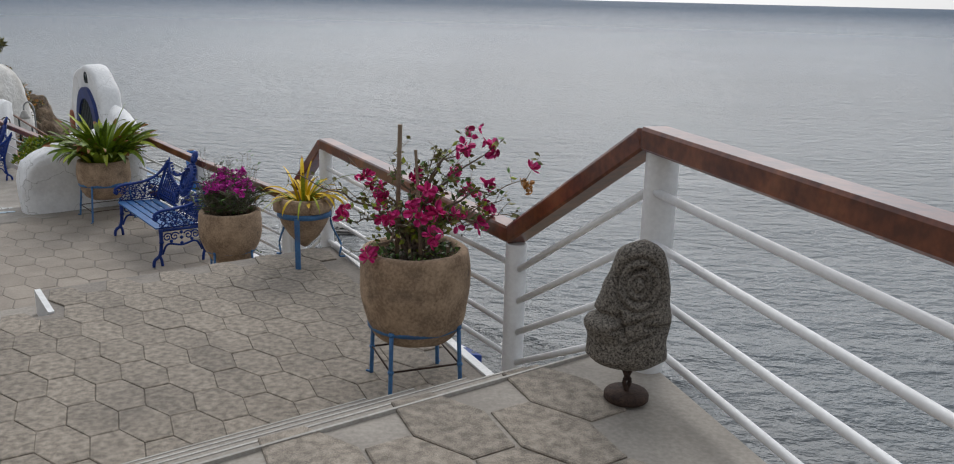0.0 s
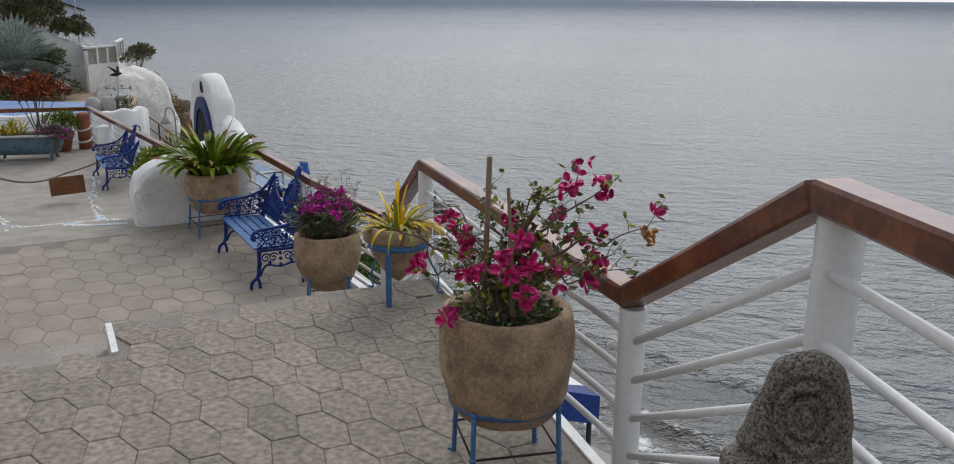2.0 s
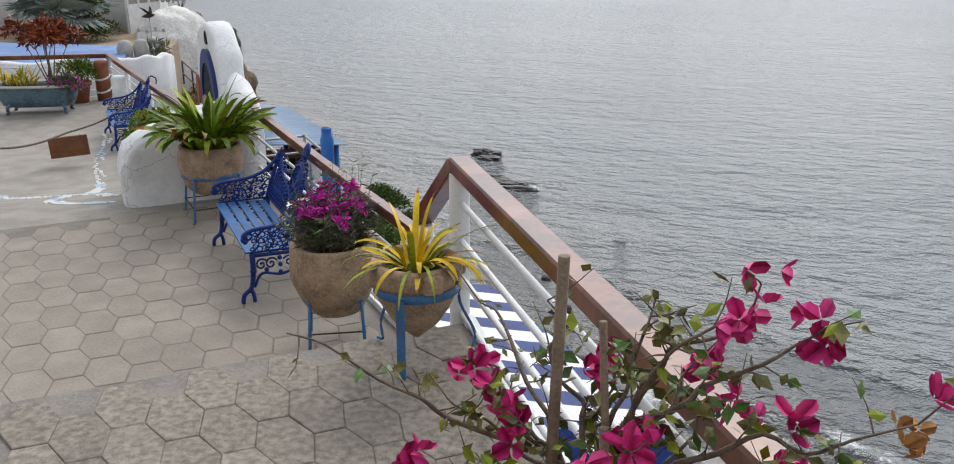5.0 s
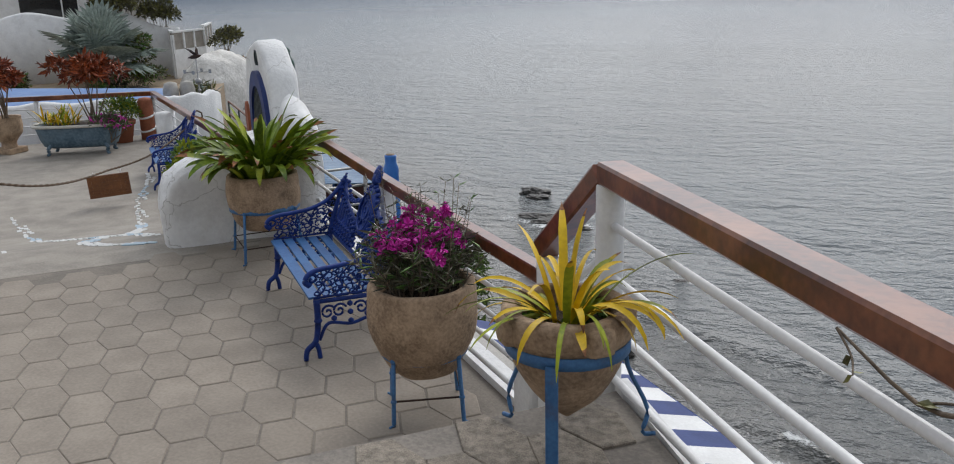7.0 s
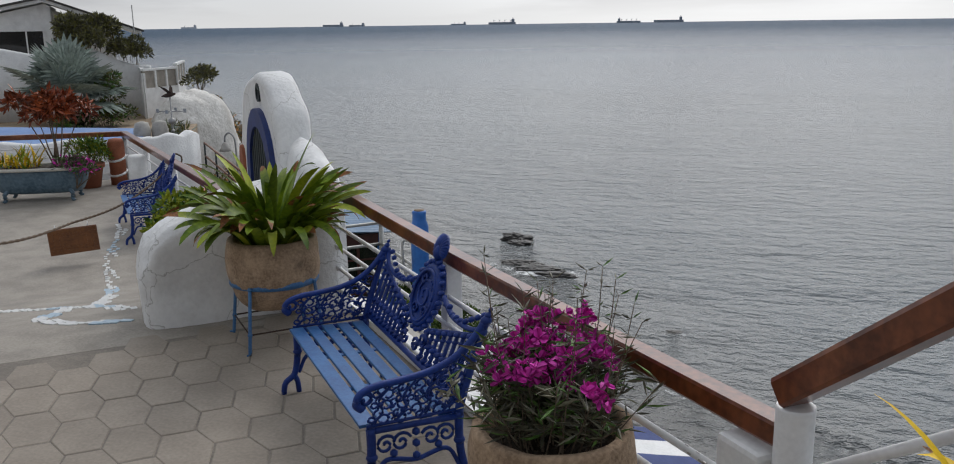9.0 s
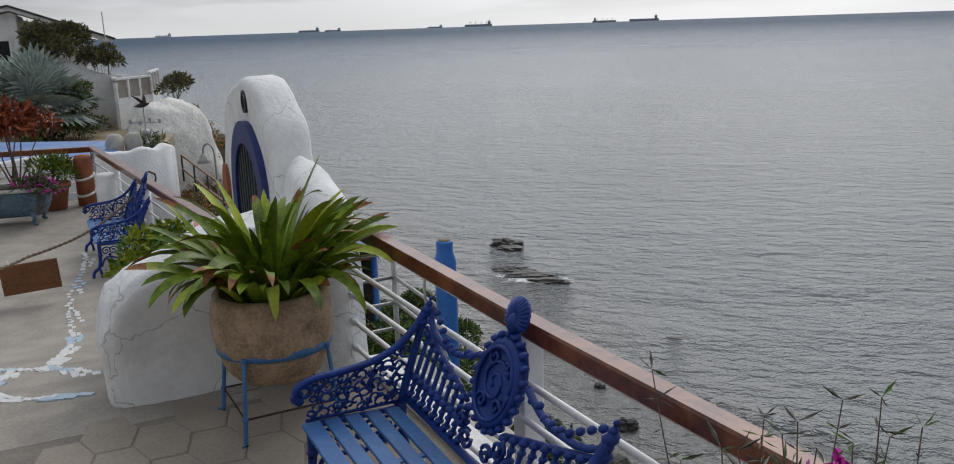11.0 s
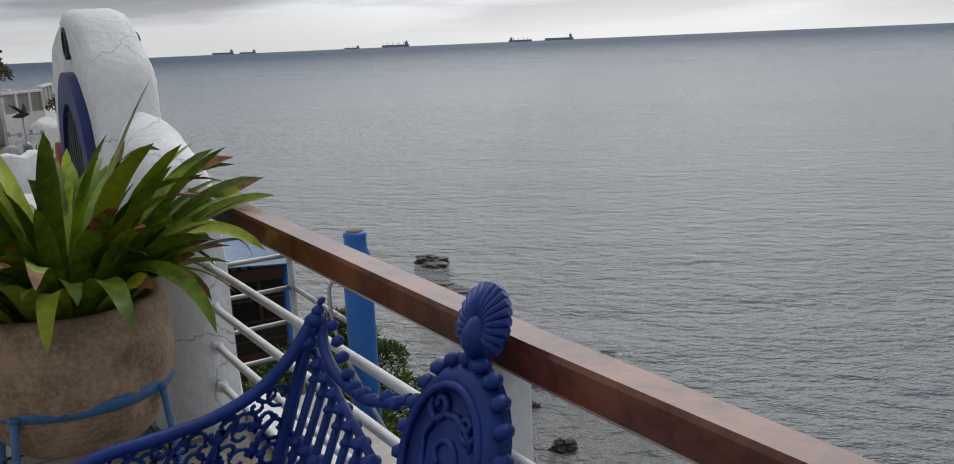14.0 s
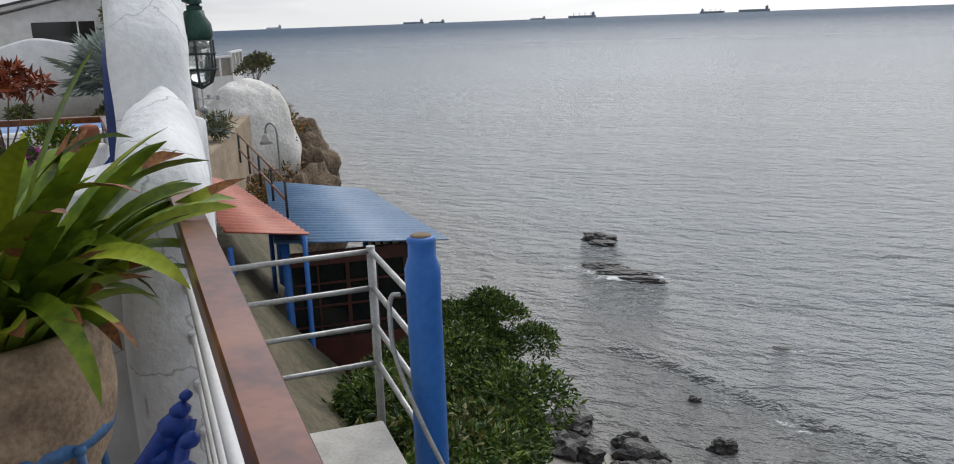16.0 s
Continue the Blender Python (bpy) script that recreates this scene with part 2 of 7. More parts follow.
def lathe(bm, profile, sides=40, wobble=0.0, centre=(0, 0, 0), seed=0.0, close=True):
    rings = []
    for r, z in profile:
        ring = []
        for k in range(sides):
            a = k * math.tau / sides
            rr = r
            if wobble:
                rr = r * (1 + wobble * noise.noise(Vector((math.cos(a) * 2 + seed, math.sin(a) * 2, z * 4 + seed))))
            ring.append(bm.verts.new((centre[0] + rr * math.cos(a), centre[1] + rr * math.sin(a), centre[2] + z)))
        rings.append(ring)
    for i in range(len(rings) - 1):
        for k in range(sides):
            f = bm.faces.new((rings[i][k], rings[i][(k + 1) % sides], rings[i + 1][(k + 1) % sides], rings[i + 1][k]))
            f.smooth = True
    if close:
        bm.faces.new(rings[0][::-1])
        bm.faces.new(rings[-1])
    return bm


def prism(bm, outline, z0, z1):
    """A flat slab over a plan outline."""
    lo = [bm.verts.new((p[0], p[1], z0)) for p in outline]
    hi = [bm.verts.new((p[0], p[1], z1)) for p in outline]
    bm.faces.new(lo[::-1])
    bm.faces.new(hi)
    n = len(outline)
    for i in range(n):
        bm.faces.new((lo[i], lo[(i + 1) % n], hi[(i + 1) % n], hi[i]))
    bmesh.ops.recalc_face_normals(bm, faces=bm.faces)
    return bm


def spline(pts, k=6):
    """Catmull-Rom through the points."""
    pts = [Vector(p) for p in pts]
    q = [pts[0] * 2 - pts[1]] + pts + [pts[-1] * 2 - pts[-2]]
    out = []
    for i in range(1, len(q) - 2):
        a, b, c, d = q[i - 1], q[i], q[i + 1], q[i + 2]
        for s in range(k):
            t = s / k
            out.append(0.5 * ((2 * b) + (c - a) * t + (2 * a - 5 * b + 4 * c - d) * t * t + (3 * b - a - 3 * c + d) * t ** 3))
    out.append(pts[-1])
    return out


# ---- sea ----
SEA = -11.0
ZB, ZA, ZD = 0.755, 1.47, -0.65


def water_material():
    """Rippled sea: murky by the beach, darkened and blued farther out for dimmer reflections."""
    m = bpy.data.materials.new("sea_water")
    m.use_nodes = True
    nt = m.node_tree
    b = nt.nodes["Principled BSDF"]
    geo = nt.nodes.new("ShaderNodeNewGeometry")
    b.inputs["IOR"].default_value = 1.333

    def node(kind, **values):
        n = nt.nodes.new(kind)
        for k, v in values.items():
            n.inputs[k.replace("_", " ")].default_value = v
        return n

    def maths(op, a, c):
        n = nt.nodes.new("ShaderNodeMath")
        n.operation = op
        for i, q in enumerate((a, c)):
            if isinstance(q, (int, float)):
                n.inputs[i].default_value = q
            else:
                nt.links.new(q, n.inputs[i])
        return n.outputs[0]

    def ripple(scale, detail, stretch, turn, rough=0.6):
        mp = node("ShaderNodeMapping", Rotation=(0, 0, turn), Scale=(stretch, 1.0, 1.0))
        n = node("ShaderNodeTexNoise", Scale=scale, Detail=detail, Roughness=rough)
        nt.links.new(geo.outputs["Position"], mp.inputs["Vector"])
        nt.links.new(mp.outputs["Vector"], n.inputs["Vector"])
        return n.outputs["Fac"]

    h = maths("MULTIPLY", ripple(1.15, 4.0, 0.58, 0.45, 0.62), 0.88)
    h = maths("ADD", h, maths("MULTIPLY", ripple(0.32, 3.0, 0.42, 0.3), 0.85))
    h = maths("ADD", h, maths("MULTIPLY", ripple(4.0, 3.0, 0.8, 0.8), 0.15))
    h = maths("ADD", h, maths("MULTIPLY", ripple(0.06, 2.0, 0.35, 0.25), 1.2))
    bump = node("ShaderNodeBump", Strength=1.0, Distance=1.0)
    nt.links.new(h, bump.inputs["Height"])
    nt.links.new(bump.outputs["Normal"], b.inputs["Normal"])
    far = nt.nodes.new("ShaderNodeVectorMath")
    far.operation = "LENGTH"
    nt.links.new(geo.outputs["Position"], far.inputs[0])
    # dimmer reflection towards the horizon, put into colour, roughness and specular by distance
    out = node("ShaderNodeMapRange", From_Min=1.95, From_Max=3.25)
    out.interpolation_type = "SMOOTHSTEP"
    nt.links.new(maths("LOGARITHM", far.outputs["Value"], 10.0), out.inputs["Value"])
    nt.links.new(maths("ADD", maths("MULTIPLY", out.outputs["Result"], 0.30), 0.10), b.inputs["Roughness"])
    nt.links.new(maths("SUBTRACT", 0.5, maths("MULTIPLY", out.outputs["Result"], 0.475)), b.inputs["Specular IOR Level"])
    patch = ripple(0.02, 4.0, 0.4, 0.3)
    dim_far = node("ShaderNodeMix")
    dim_far.data_type = "RGBA"
    dim_far.inputs["A"].default_value, dim_far.inputs["B"].default_value = (0.175, 0.198, 0.210, 1), (0.040, 0.077, 0.126, 1)
    nt.links.new(out.outputs["Result"], dim_far.inputs["Factor"])
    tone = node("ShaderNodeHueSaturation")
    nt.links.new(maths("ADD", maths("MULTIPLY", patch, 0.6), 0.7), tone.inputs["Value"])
    nt.links.new(dim_far.outputs["Result"], tone.inputs["Color"])
    dot = nt.nodes.new("ShaderNodeVectorMath")
    dot.operation = "DOT_PRODUCT"
    dot.inputs[1].default_value = tuple(DN)
    nt.links.new(geo.outputs["Position"], dot.inputs[0])
    near = node("ShaderNodeMapRange", From_Min=13.0, From_Max=34.0, To_Min=1.0, To_Max=0.0)
    nt.links.new(maths("ADD", dot.outputs["Value"], maths("MULTIPLY", ripple(0.25, 4.0, 0.5, 0.4), 8.0)), near.inputs["Value"])
    murk = node("ShaderNodeMix")
    murk.data_type = "RGBA"
    murk.inputs["B"].default_value = (0.215, 0.198, 0.175, 1)
    nt.links.new(near.outputs["Result"], murk.inputs["Factor"])
    nt.links.new(tone.outputs["Color"], murk.inputs["A"])
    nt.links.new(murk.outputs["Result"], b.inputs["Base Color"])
    return m


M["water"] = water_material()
bm = bmesh.new()
sea_far = 4900
rings = [0.5, 60, 200, 700, 2000, sea_far]
prev = None
for r in rings:
    ring = [bm.verts.new((r * math.cos(k * math.tau / 96), r * math.sin(k * math.tau / 96), SEA)) for k in range(96)]
    if prev:
        for k in range(96):
            bm.faces.new((prev[k], ring[k], ring[(k + 1) % 96], prev[(k + 1) % 96]))
    else:
        bm.faces.new(ring)
    prev = ring
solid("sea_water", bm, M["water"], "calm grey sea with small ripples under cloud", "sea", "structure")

# ---- decks ----
bm = bmesh.new()
B_OUT = [(-0.98, 7.62), (-2.90, 6.06), (-2.52, 5.60), (-5.4, 3.4), (-5.4, 0.3), (2.2, 0.3), (1.15, 3.4), (0.82, 4.70)]
prism(bm, B_OUT, -6.0, ZB - 0.012)
floor_b = solid("floor_upper", bm, M["mortar"], "weathered paved landing of pebbled concrete hexagons", "floor", "structure")
bm = bmesh.new()
C_OUT = [P(-0.9, 0.36), P(5.0, 0.30), P(4.75, -1.5), P(4.75, -2.9), (-7.6, 9.0), (-11.0, 6.0), (-6.0, 2.0), (-2.0, 6.0)]
prism(bm, [(p[0], p[1]) for p in C_OUT], -6.0, -0.0055)
floor_c = solid("floor_terrace", bm, M["joint"], "terrace floor of smooth beige concrete hexagons", "floor", "structure")
# plain walls added out of view; the landward one keeps sky light off the rail
bm = bmesh.new()
box(bm, P(-3.5, -7.2, 1.0), (11.0, 0.3, 7.0), Matrix.Rotation(math.atan2(DU.y, DU.x), 3, "Z"))
solid("wall_inland", bm, M["cement"], "plain wall added out of view to shade the landward side", "wall", "structure")
# added wall behind the camera, closes the place and cuts ambient light
bm = bmesh.new()
box(bm, (-1.0, -4.6, 2.4), (11.0, 0.3, 5.5))
solid("wall_back", bm, M["cement"], "plain wall added out of view behind the top landing", "wall", "structure")
# sloping walk down to the lower terrace
bm = bmesh.new()
rows = []
for i in range(31):
    u = 4.7 + i * 0.4
    f = min(1.0, max(0.0, (u - 4.9) / 4.2))
    z = ZD * (f * f * (3 - 2 * f)) - 0.004
    row = []
    for j in range(13):
        n = 0.2 - j * 0.9
        if u > 6 and j == 0:
            n = min(0.2, 0.2 - (u - 6) * 0.11)
        row.append(bm.verts.new(P(u, n, z)))
    rows.append(row)
for i in range(30):
    for j in range(12):
        bm.faces.new((rows[i][j], rows[i][j + 1], rows[i + 1][j + 1], rows[i + 1][j]))
bmesh.ops.recalc_face_normals(bm, faces=bm.faces)
ex = bmesh.ops.extrude_face_region(bm, geom=list(bm.faces))
bmesh.ops.translate(bm, vec=(0, 0, -5), verts=[v for v in ex["geom"] if isinstance(v, bmesh.types.BMVert)])
bmesh.ops.recalc_face_normals(bm, faces=bm.faces)
floor_d = solid("floor_lower", bm, M["cement"], "sloping worn concrete walk with broken tile mosaic", "floor", "structure")
# steps from the landing down to the terrace
e0, e1 = Vector((-2.90, 6.06)), Vector((-0.98, 7.62))
dd = (e1 - e0).normalized()
nn = Vector((-dd.y, dd.x))
for k in range(1, 4):
    bm = bmesh.new()
    a, b_, w0, w1 = e0 - dd * 1.6, e1, 0.20 * (k - 1), 0.20 * k
    if k == 1:
        w0 = -0.01
    prism(bm, [a + nn * (w0 - 0.3), b_ + nn * w0, b_ + nn * w1, a + nn * w1], 0.0, ZB - 0.189 * k)
    solid("step", bm, M["cement"], "grey cement step between landing and terrace", "step", "structure", "steps to terrace")
# upper deck and its steps
a0, a1 = Vector((0.05, 2.745)), Vector((1.12, 3.63))
da = (a1 - a0).normalized()
na = Vector((-da.y, da.x))
bm = bmesh.new()
prism(bm, [a0 - da * 0.5, a1, Vector((1.42, 3.50)), Vector((3.22, -1.4)), Vector((-1.5, -3.5)), Vector((-2.6, 0.0)), Vector((-1.3, 1.9))], -4.0, ZA - 0.012)
floor_a = solid("floor_top", bm, M["cement"], "grey cement upper landing with large flagstones", "floor", "structure")
TR, RI = 0.295, 0.143
for k in range(1, 5):
    bm = bmesh.new()
    prism(bm, [a0 - da * 0.5 + na * (TR * (k - 1)), a1 + na * (TR * (k - 1)) - da * 0.1 * k, a1 + na * TR * k - da * 0.12 * k, a0 - da * 0.5 + na * TR * k], 0.3, ZA - RI * k)
    solid("step", bm, M["cement"], "grey cement step with white painted edge", "step", "structure", "steps to upper landing")


# ---- rails ----
def rail_board(name, a, b, width=0.12, height=0.095, parent=None):
    """A varnished handrail board with its lower front edge rounded, from a to b along its underside's middle."""
    a, b = Vector(a), Vector(b)
    d = (b - a).normalized()
    s = Vector((d.y, -d.x, 0)).normalized()
    up = s.cross(d).normalized()
    if up.z < 0:
        up = -up
    bm = bmesh.new()
    prof = [(-0.5, 0.12), (-0.42, 0), (0.42, 0), (0.5, 0.12), (0.5, 0.86), (0.44, 1), (-0.44, 1), (-0.5, 0.86)]
    n = 14
    rr = []
    for i in range(n + 1):
        c = a.lerp(b, i / n)
        rr.append([bm.verts.new(c + s * x * width + up * y * height) for x, y in prof])
    for i in range(n):
        for k in range(8):
            bm.faces.new((rr[i][k], rr[i][(k + 1) % 8], rr[i + 1][(k + 1) % 8], rr[i + 1][k]))
    bm.faces.new(rr[0])
    bm.faces.new(rr[-1])
    bmesh.ops.recalc_face_normals(bm, faces=bm.faces)
    return part(name, bm, M["wood"], parent)


def post(at, z1, r=0.065, parent=None):
    bm = bmesh.new()
    lathe(bm, [(r * 1.05, 0), (r, 0.02), (r, z1 - at[2] - 0.01), (r * 0.97, z1 - at[2])], 24, centre=at)
    return part("post", bm, M["pipe"], parent)


def bar(a, b, r=0.016, parent=None):
    bm = bmesh.new()
    tube(bm, [Vector(a), Vector(b)], r, 10)
    return part("bar", bm, M["pipe"], parent)


railing = thing("railing", (0, 0, 0), "white pipe railing with varnished red wooden handrail on posts", "railing", kind="structure")
A1, V1, A2, VP = Vector((1.33, 3.53)), Vector((0.77, 4.69)), Vector((-1.04, 7.75)), Vector((-1.43, 8.25))
AZ, VZ, A2Z, VPZ = 2.41, 1.67, 1.62, 1.115
A0 = A1 + Vector((0.37, -1.0)) * 4.2
rail_board("handrail", (*A0, AZ), (*A1, AZ), parent=railing)
rail_board("handrail", (*A1, AZ), (*V1, VZ), parent=railing)
rail_board("handrail", (*V1, VZ), (*A2, A2Z), parent=railing)
rail_board("handrail", (*A2, A2Z), (*VP, VPZ), parent=railing)
ra, rb = P(-0.02, 0.19, 0.965), P(4.80, 0.02, 0.975)
rm = P(2.45, 0.14, 0.925)
rail_board("handrail", ra, rm, 0.082, 0.084, railing)
rail_board("handrail", rm, rb, 0.082, 0.084, railing)
post((A1.x + 0.04, A1.y, ZA - 0.05), AZ, 0.068, railing)
post((*V1, ZB - 0.1), VZ, 0.06, railing)
post((*A2, ZB - 0.1), A2Z, 0.06, railing)
post((*VP, -0.05), VPZ, 0.06, railing)
for k in range(4):
    zz = 0.10 + 0.235 * k
    za = 1.605 + 0.213 * k
    bar((*A0, za - 0.03), (*A1, za), 0.018, railing)
    bar((*A1, za), (*V1, 0.945 + 0.185 * k), 0.018, railing)
    bar((*V1, 0.98 + 0.185 * k), (*A2, 0.767 + 0.227 * k), 0.018, railing)
    if k < 3:
        bar((*A2, ZB + zz), (*VP, 0.3 + zz), 0.018, railing)
    zc = 0.215 + 0.173 * k
    bar(P(0.15, 0.20, zc), P(4.95, 0.01, zc), 0.016, railing)
bm = bmesh.new()
box(bm, P(2.63, 0.15, 0.45), (0.10, 0.10, 1.0), Matrix.Rotation(math.atan2(DU.y, DU.x), 3, "Z"), 0.008)
part("post", bm, M["pipe"], railing, "square white steel post")
bm = bmesh.new()
box(bm, P(0.10, 0.18, 0.44), (0.2, 0.16, 1.0), Matrix.Rotation(math.atan2(DU.y, DU.x), 3, "Z"), 0.02)
part("post", bm, M["white"], railing, "squat white plastered rail post")


# ---- more materials ----
M["blue_door"] = material("navy_painted_wood", (0.012, 0.035, 0.17), (0.008, 0.02, 0.11), 0.5, 6, 40, 0.2)
M["louvre"] = material("dark_green_slats", (0.035, 0.05, 0.05), (0.012, 0.018, 0.02), 0.6, 8, 60, 0.2)
M["terracotta"] = material("terracotta_clay", (0.36, 0.12, 0.06), (0.24, 0.08, 0.04), 0.8, 6, 60, 0.3)
M["brass_green"] = material("verdigris_metal", (0.03, 0.09, 0.065), (0.015, 0.045, 0.035), 0.5, 9, 60, 0.3, metal=0.3)
M["rust"] = material("rusty_iron", (0.09, 0.055, 0.04), (0.035, 0.022, 0.018), 0.8, 20, 120, 0.5, metal=0.4)
M["bark"] = material("grey_brown_bark", (0.20, 0.15, 0.105), (0.10, 0.075, 0.055), 0.9, 30, 150, 0.6)
M["stake"] = material("weathered_stake", (0.26, 0.19, 0.125), (0.15, 0.105, 0.07), 0.85, 14, 120, 0.5)
M["leaf"] = material("strap_leaf_green", (0.205, 0.285, 0.018), (0.065, 0.120, 0.010), 0.45, 5, 30, 0.1, vary=0.35, spec=0.28)
M["leaf_tip"] = material("leaf_tip_brown", (0.30, 0.115, 0.025), (0.11, 0.04, 0.015), 0.7, 20, 80, 0.2)
M["leaf_yellow"] = material("leaf_yellow", (0.74, 0.50, 0.014), (0.56, 0.36, 0.012), 0.5, 8, 40, 0.1, vary=0.25, spec=0.28)
M["leaf_lime"] = material("leaf_lime", (0.33, 0.36, 0.025), (0.17, 0.23, 0.015), 0.5, 8, 40, 0.1, vary=0.25, spec=0.28)
M["leaf_olive"] = material("leaf_olive", (0.20, 0.185, 0.045), (0.08, 0.085, 0.02), 0.55, 10, 60, 0.1, vary=0.4, island=True)
M["leaf_dark"] = material("leaf_dark_lance", (0.125, 0.120, 0.070), (0.050, 0.050, 0.032), 0.55, 10, 60, 0.1, vary=0.4, island=True)
M["leaf_fresh"] = material("leaf_fresh", (0.10, 0.20, 0.03), (0.045, 0.11, 0.015), 0.5, 10, 60, 0.1, vary=0.35, island=True)
M["leaf_red"] = material("leaf_croton_red", (0.34, 0.085, 0.02), (0.11, 0.018, 0.012), 0.45, 2, 40, 0.1, vary=0.6, island=True)
M["leaf_grey"] = material("leaf_silver_green", (0.34, 0.39, 0.34), (0.17, 0.21, 0.18), 0.6, 6, 40, 0.1, vary=0.3, island=True)
M["magenta"] = material("bougainvillea_bract", (0.74, 0.030, 0.25), (0.55, 0.014, 0.15), 0.6, 15, 60, 0.1, vary=0.25, island=True)
M["purple"] = material("purple_flower", (0.72, 0.04, 0.48), (0.54, 0.025, 0.34), 0.6, 15, 60, 0.1, vary=0.3, island=True)
M["dry"] = material("dried_bract", (0.52, 0.25, 0.07), (0.34, 0.15, 0.04), 0.8, 20, 80, 0.2, vary=0.3, island=True)
M["twine"] = material("green_twine", (0.03, 0.32, 0.24), None, 0.7, 20, 80, 0.1)
M["rope"] = material("brown_rope", (0.16, 0.105, 0.065), (0.07, 0.045, 0.03), 0.9, 60, 200, 0.8)
M["board"] = material("carved_brown_board", (0.20, 0.075, 0.022), (0.11, 0.04, 0.014), 0.45, 4, 40, 0.3)
M["steel"] = material("galvanised_steel", (0.42, 0.42, 0.41), (0.28, 0.28, 0.27), 0.45, 8, 60, 0.1, metal=0.6)
M["blue_pipe"] = material("bright_blue_pipe", (0.022, 0.155, 0.50), (0.015, 0.11, 0.40), 0.45, 4, 30, 0.1, stain=(0.05, 0.22, 0.50), stain_scale=3, stain_amount=0.4)
M["rind"] = material("worn_concrete_block", (0.50, 0.48, 0.44), (0.36, 0.34, 0.31), 0.85, 5, 60, 0.3, stain=(0.24, 0.22, 0.19), stain_scale=3, stain_amount=0.5)


def soft_block(bm, amount, scale, seed):
    """Uneven hand-made surface: move points along their normals."""
    bm.normal_update()
    for v in bm.verts:
        v.co += v.normal * amount * noise.noise(v.co * scale + Vector((seed, seed, 0)))


# ---- arch wall: thick rounded slab with a blue shuttered niche ----
def loft(bm, rings, closed=True, caps=True):
    vs = [[bm.verts.new(p) for p in r] for r in rings]
    m = len(vs[0])
    for i in range(len(vs) - 1):
        for k in range(m if closed else m - 1):
            f = bm.faces.new((vs[i][k], vs[i][(k + 1) % m], vs[i + 1][(k + 1) % m], vs[i + 1][k]))
            f.smooth = True
    if caps:
        bm.faces.new(vs[0][::-1])
        bm.faces.new(vs[-1])
    return vs


def arch_outline(inset):
    """The slab's outline in its own plane, from the left foot over the top to the right foot."""
    pts = [(8.25, -0.75), (8.2, -0.2), (8.05, 0.25), (7.8, 0.55), (7.62, 0.74), (7.58, 0.98), (7.48, 1.30), (7.25, 1.58), (6.90, 1.77), (6.50, 1.83), (6.14, 1.79), (5.88, 1.65), (5.71, 1.44), (5.58, 1.14), (5.48, 0.78), (5.4, 0.3), (5.3, -0.2), (5.15, -0.75)]
    line = spline([(u, 0, z) for u, z in pts], 4)
    out = []
    for i, p in enumerate(line):
        d = (line[min(i + 1, len(line) - 1)] - line[max(i - 1, 0)]).normalized()
        q = p + Vector((d.z, 0, -d.x)) * -inset
        out.append((q.x, q.z))
    return out


bm = bmesh.new()
layers = [(-0.20, -0.05), (-0.185, -0.015), (-0.15, 0.0), (-0.05, 0.0), (0.03, 0.0), (0.08, -0.02), (0.11, -0.07)]
loft(bm, [[P(u, n, z) for u, z in arch_outline(-ins)] for n, ins in layers])
bmesh.ops.recalc_face_normals(bm, faces=bm.faces)
bmesh.ops.triangulate(bm, faces=[f for f in bm.faces if len(f.verts) > 4])
soft_block(bm, 0.03, 3.0, 3.1)
arch_wall = solid("wall_arch", bm, M["cracked"], "thick white lime-washed arch wall, cracked, with a blue niche", "wall", "structure")
# shoulder lump where the handrail dies into the wall
bm = bmesh.new()
loft(bm, [[P(u, n if n < 0 else n * 0.58, z) for n, z in ring] for u, ring in (
    (4.70, [(-0.15, -0.6), (-0.15, 0.84), (-0.11, 0.94), (0.0, 0.99), (0.12, 0.95), (0.18, 0.84), (0.20, -0.6)]),
    (4.78, [(-0.19, -0.6), (-0.19, 0.98), (-0.14, 1.10), (0.0, 1.17), (0.15, 1.10), (0.22, 0.96), (0.25, -0.6)]),
    (4.92, [(-0.21, -0.6), (-0.21, 1.06), (-0.16, 1.18), (0.0, 1.25), (0.17, 1.19), (0.24, 1.02), (0.27, -0.6)]),
    (5.15, [(-0.21, -0.6), (-0.21, 1.12), (-0.17, 1.23), (0.0, 1.30), (0.17, 1.23), (0.23, 1.08), (0.26, -0.6)]),
    (5.45, [(-0.19, -0.6), (-0.19, 1.16), (-0.16, 1.28), (0.0, 1.35), (0.15, 1.29), (0.19, 1.12), (0.21, -0.6)]),
    (5.75, [(-0.12, -0.6), (-0.12, 1.12), (-0.1, 1.27), (0.0, 1.36), (0.09, 1.28), (0.12, 1.12), (0.12, -0.6)]))])
bmesh.ops.subdivide_edges(bm, edges=bm.edges[:], cuts=2, use_grid_fill=True)
bmesh.ops.recalc_face_normals(bm, faces=bm.faces)
for _ in range(5):
    bmesh.ops.smooth_vert(bm, verts=[v for v in bm.verts if v.co.z > 0.3], factor=0.5, use_axis_x=True, use_axis_y=True, use_axis_z=True)
soft_block(bm, 0.035, 3.5, 1.7)
solid("wall_shoulder", bm, M["cracked"], "white rounded plaster shoulder at the end of the handrail", "wall", "structure", is_smooth=True)
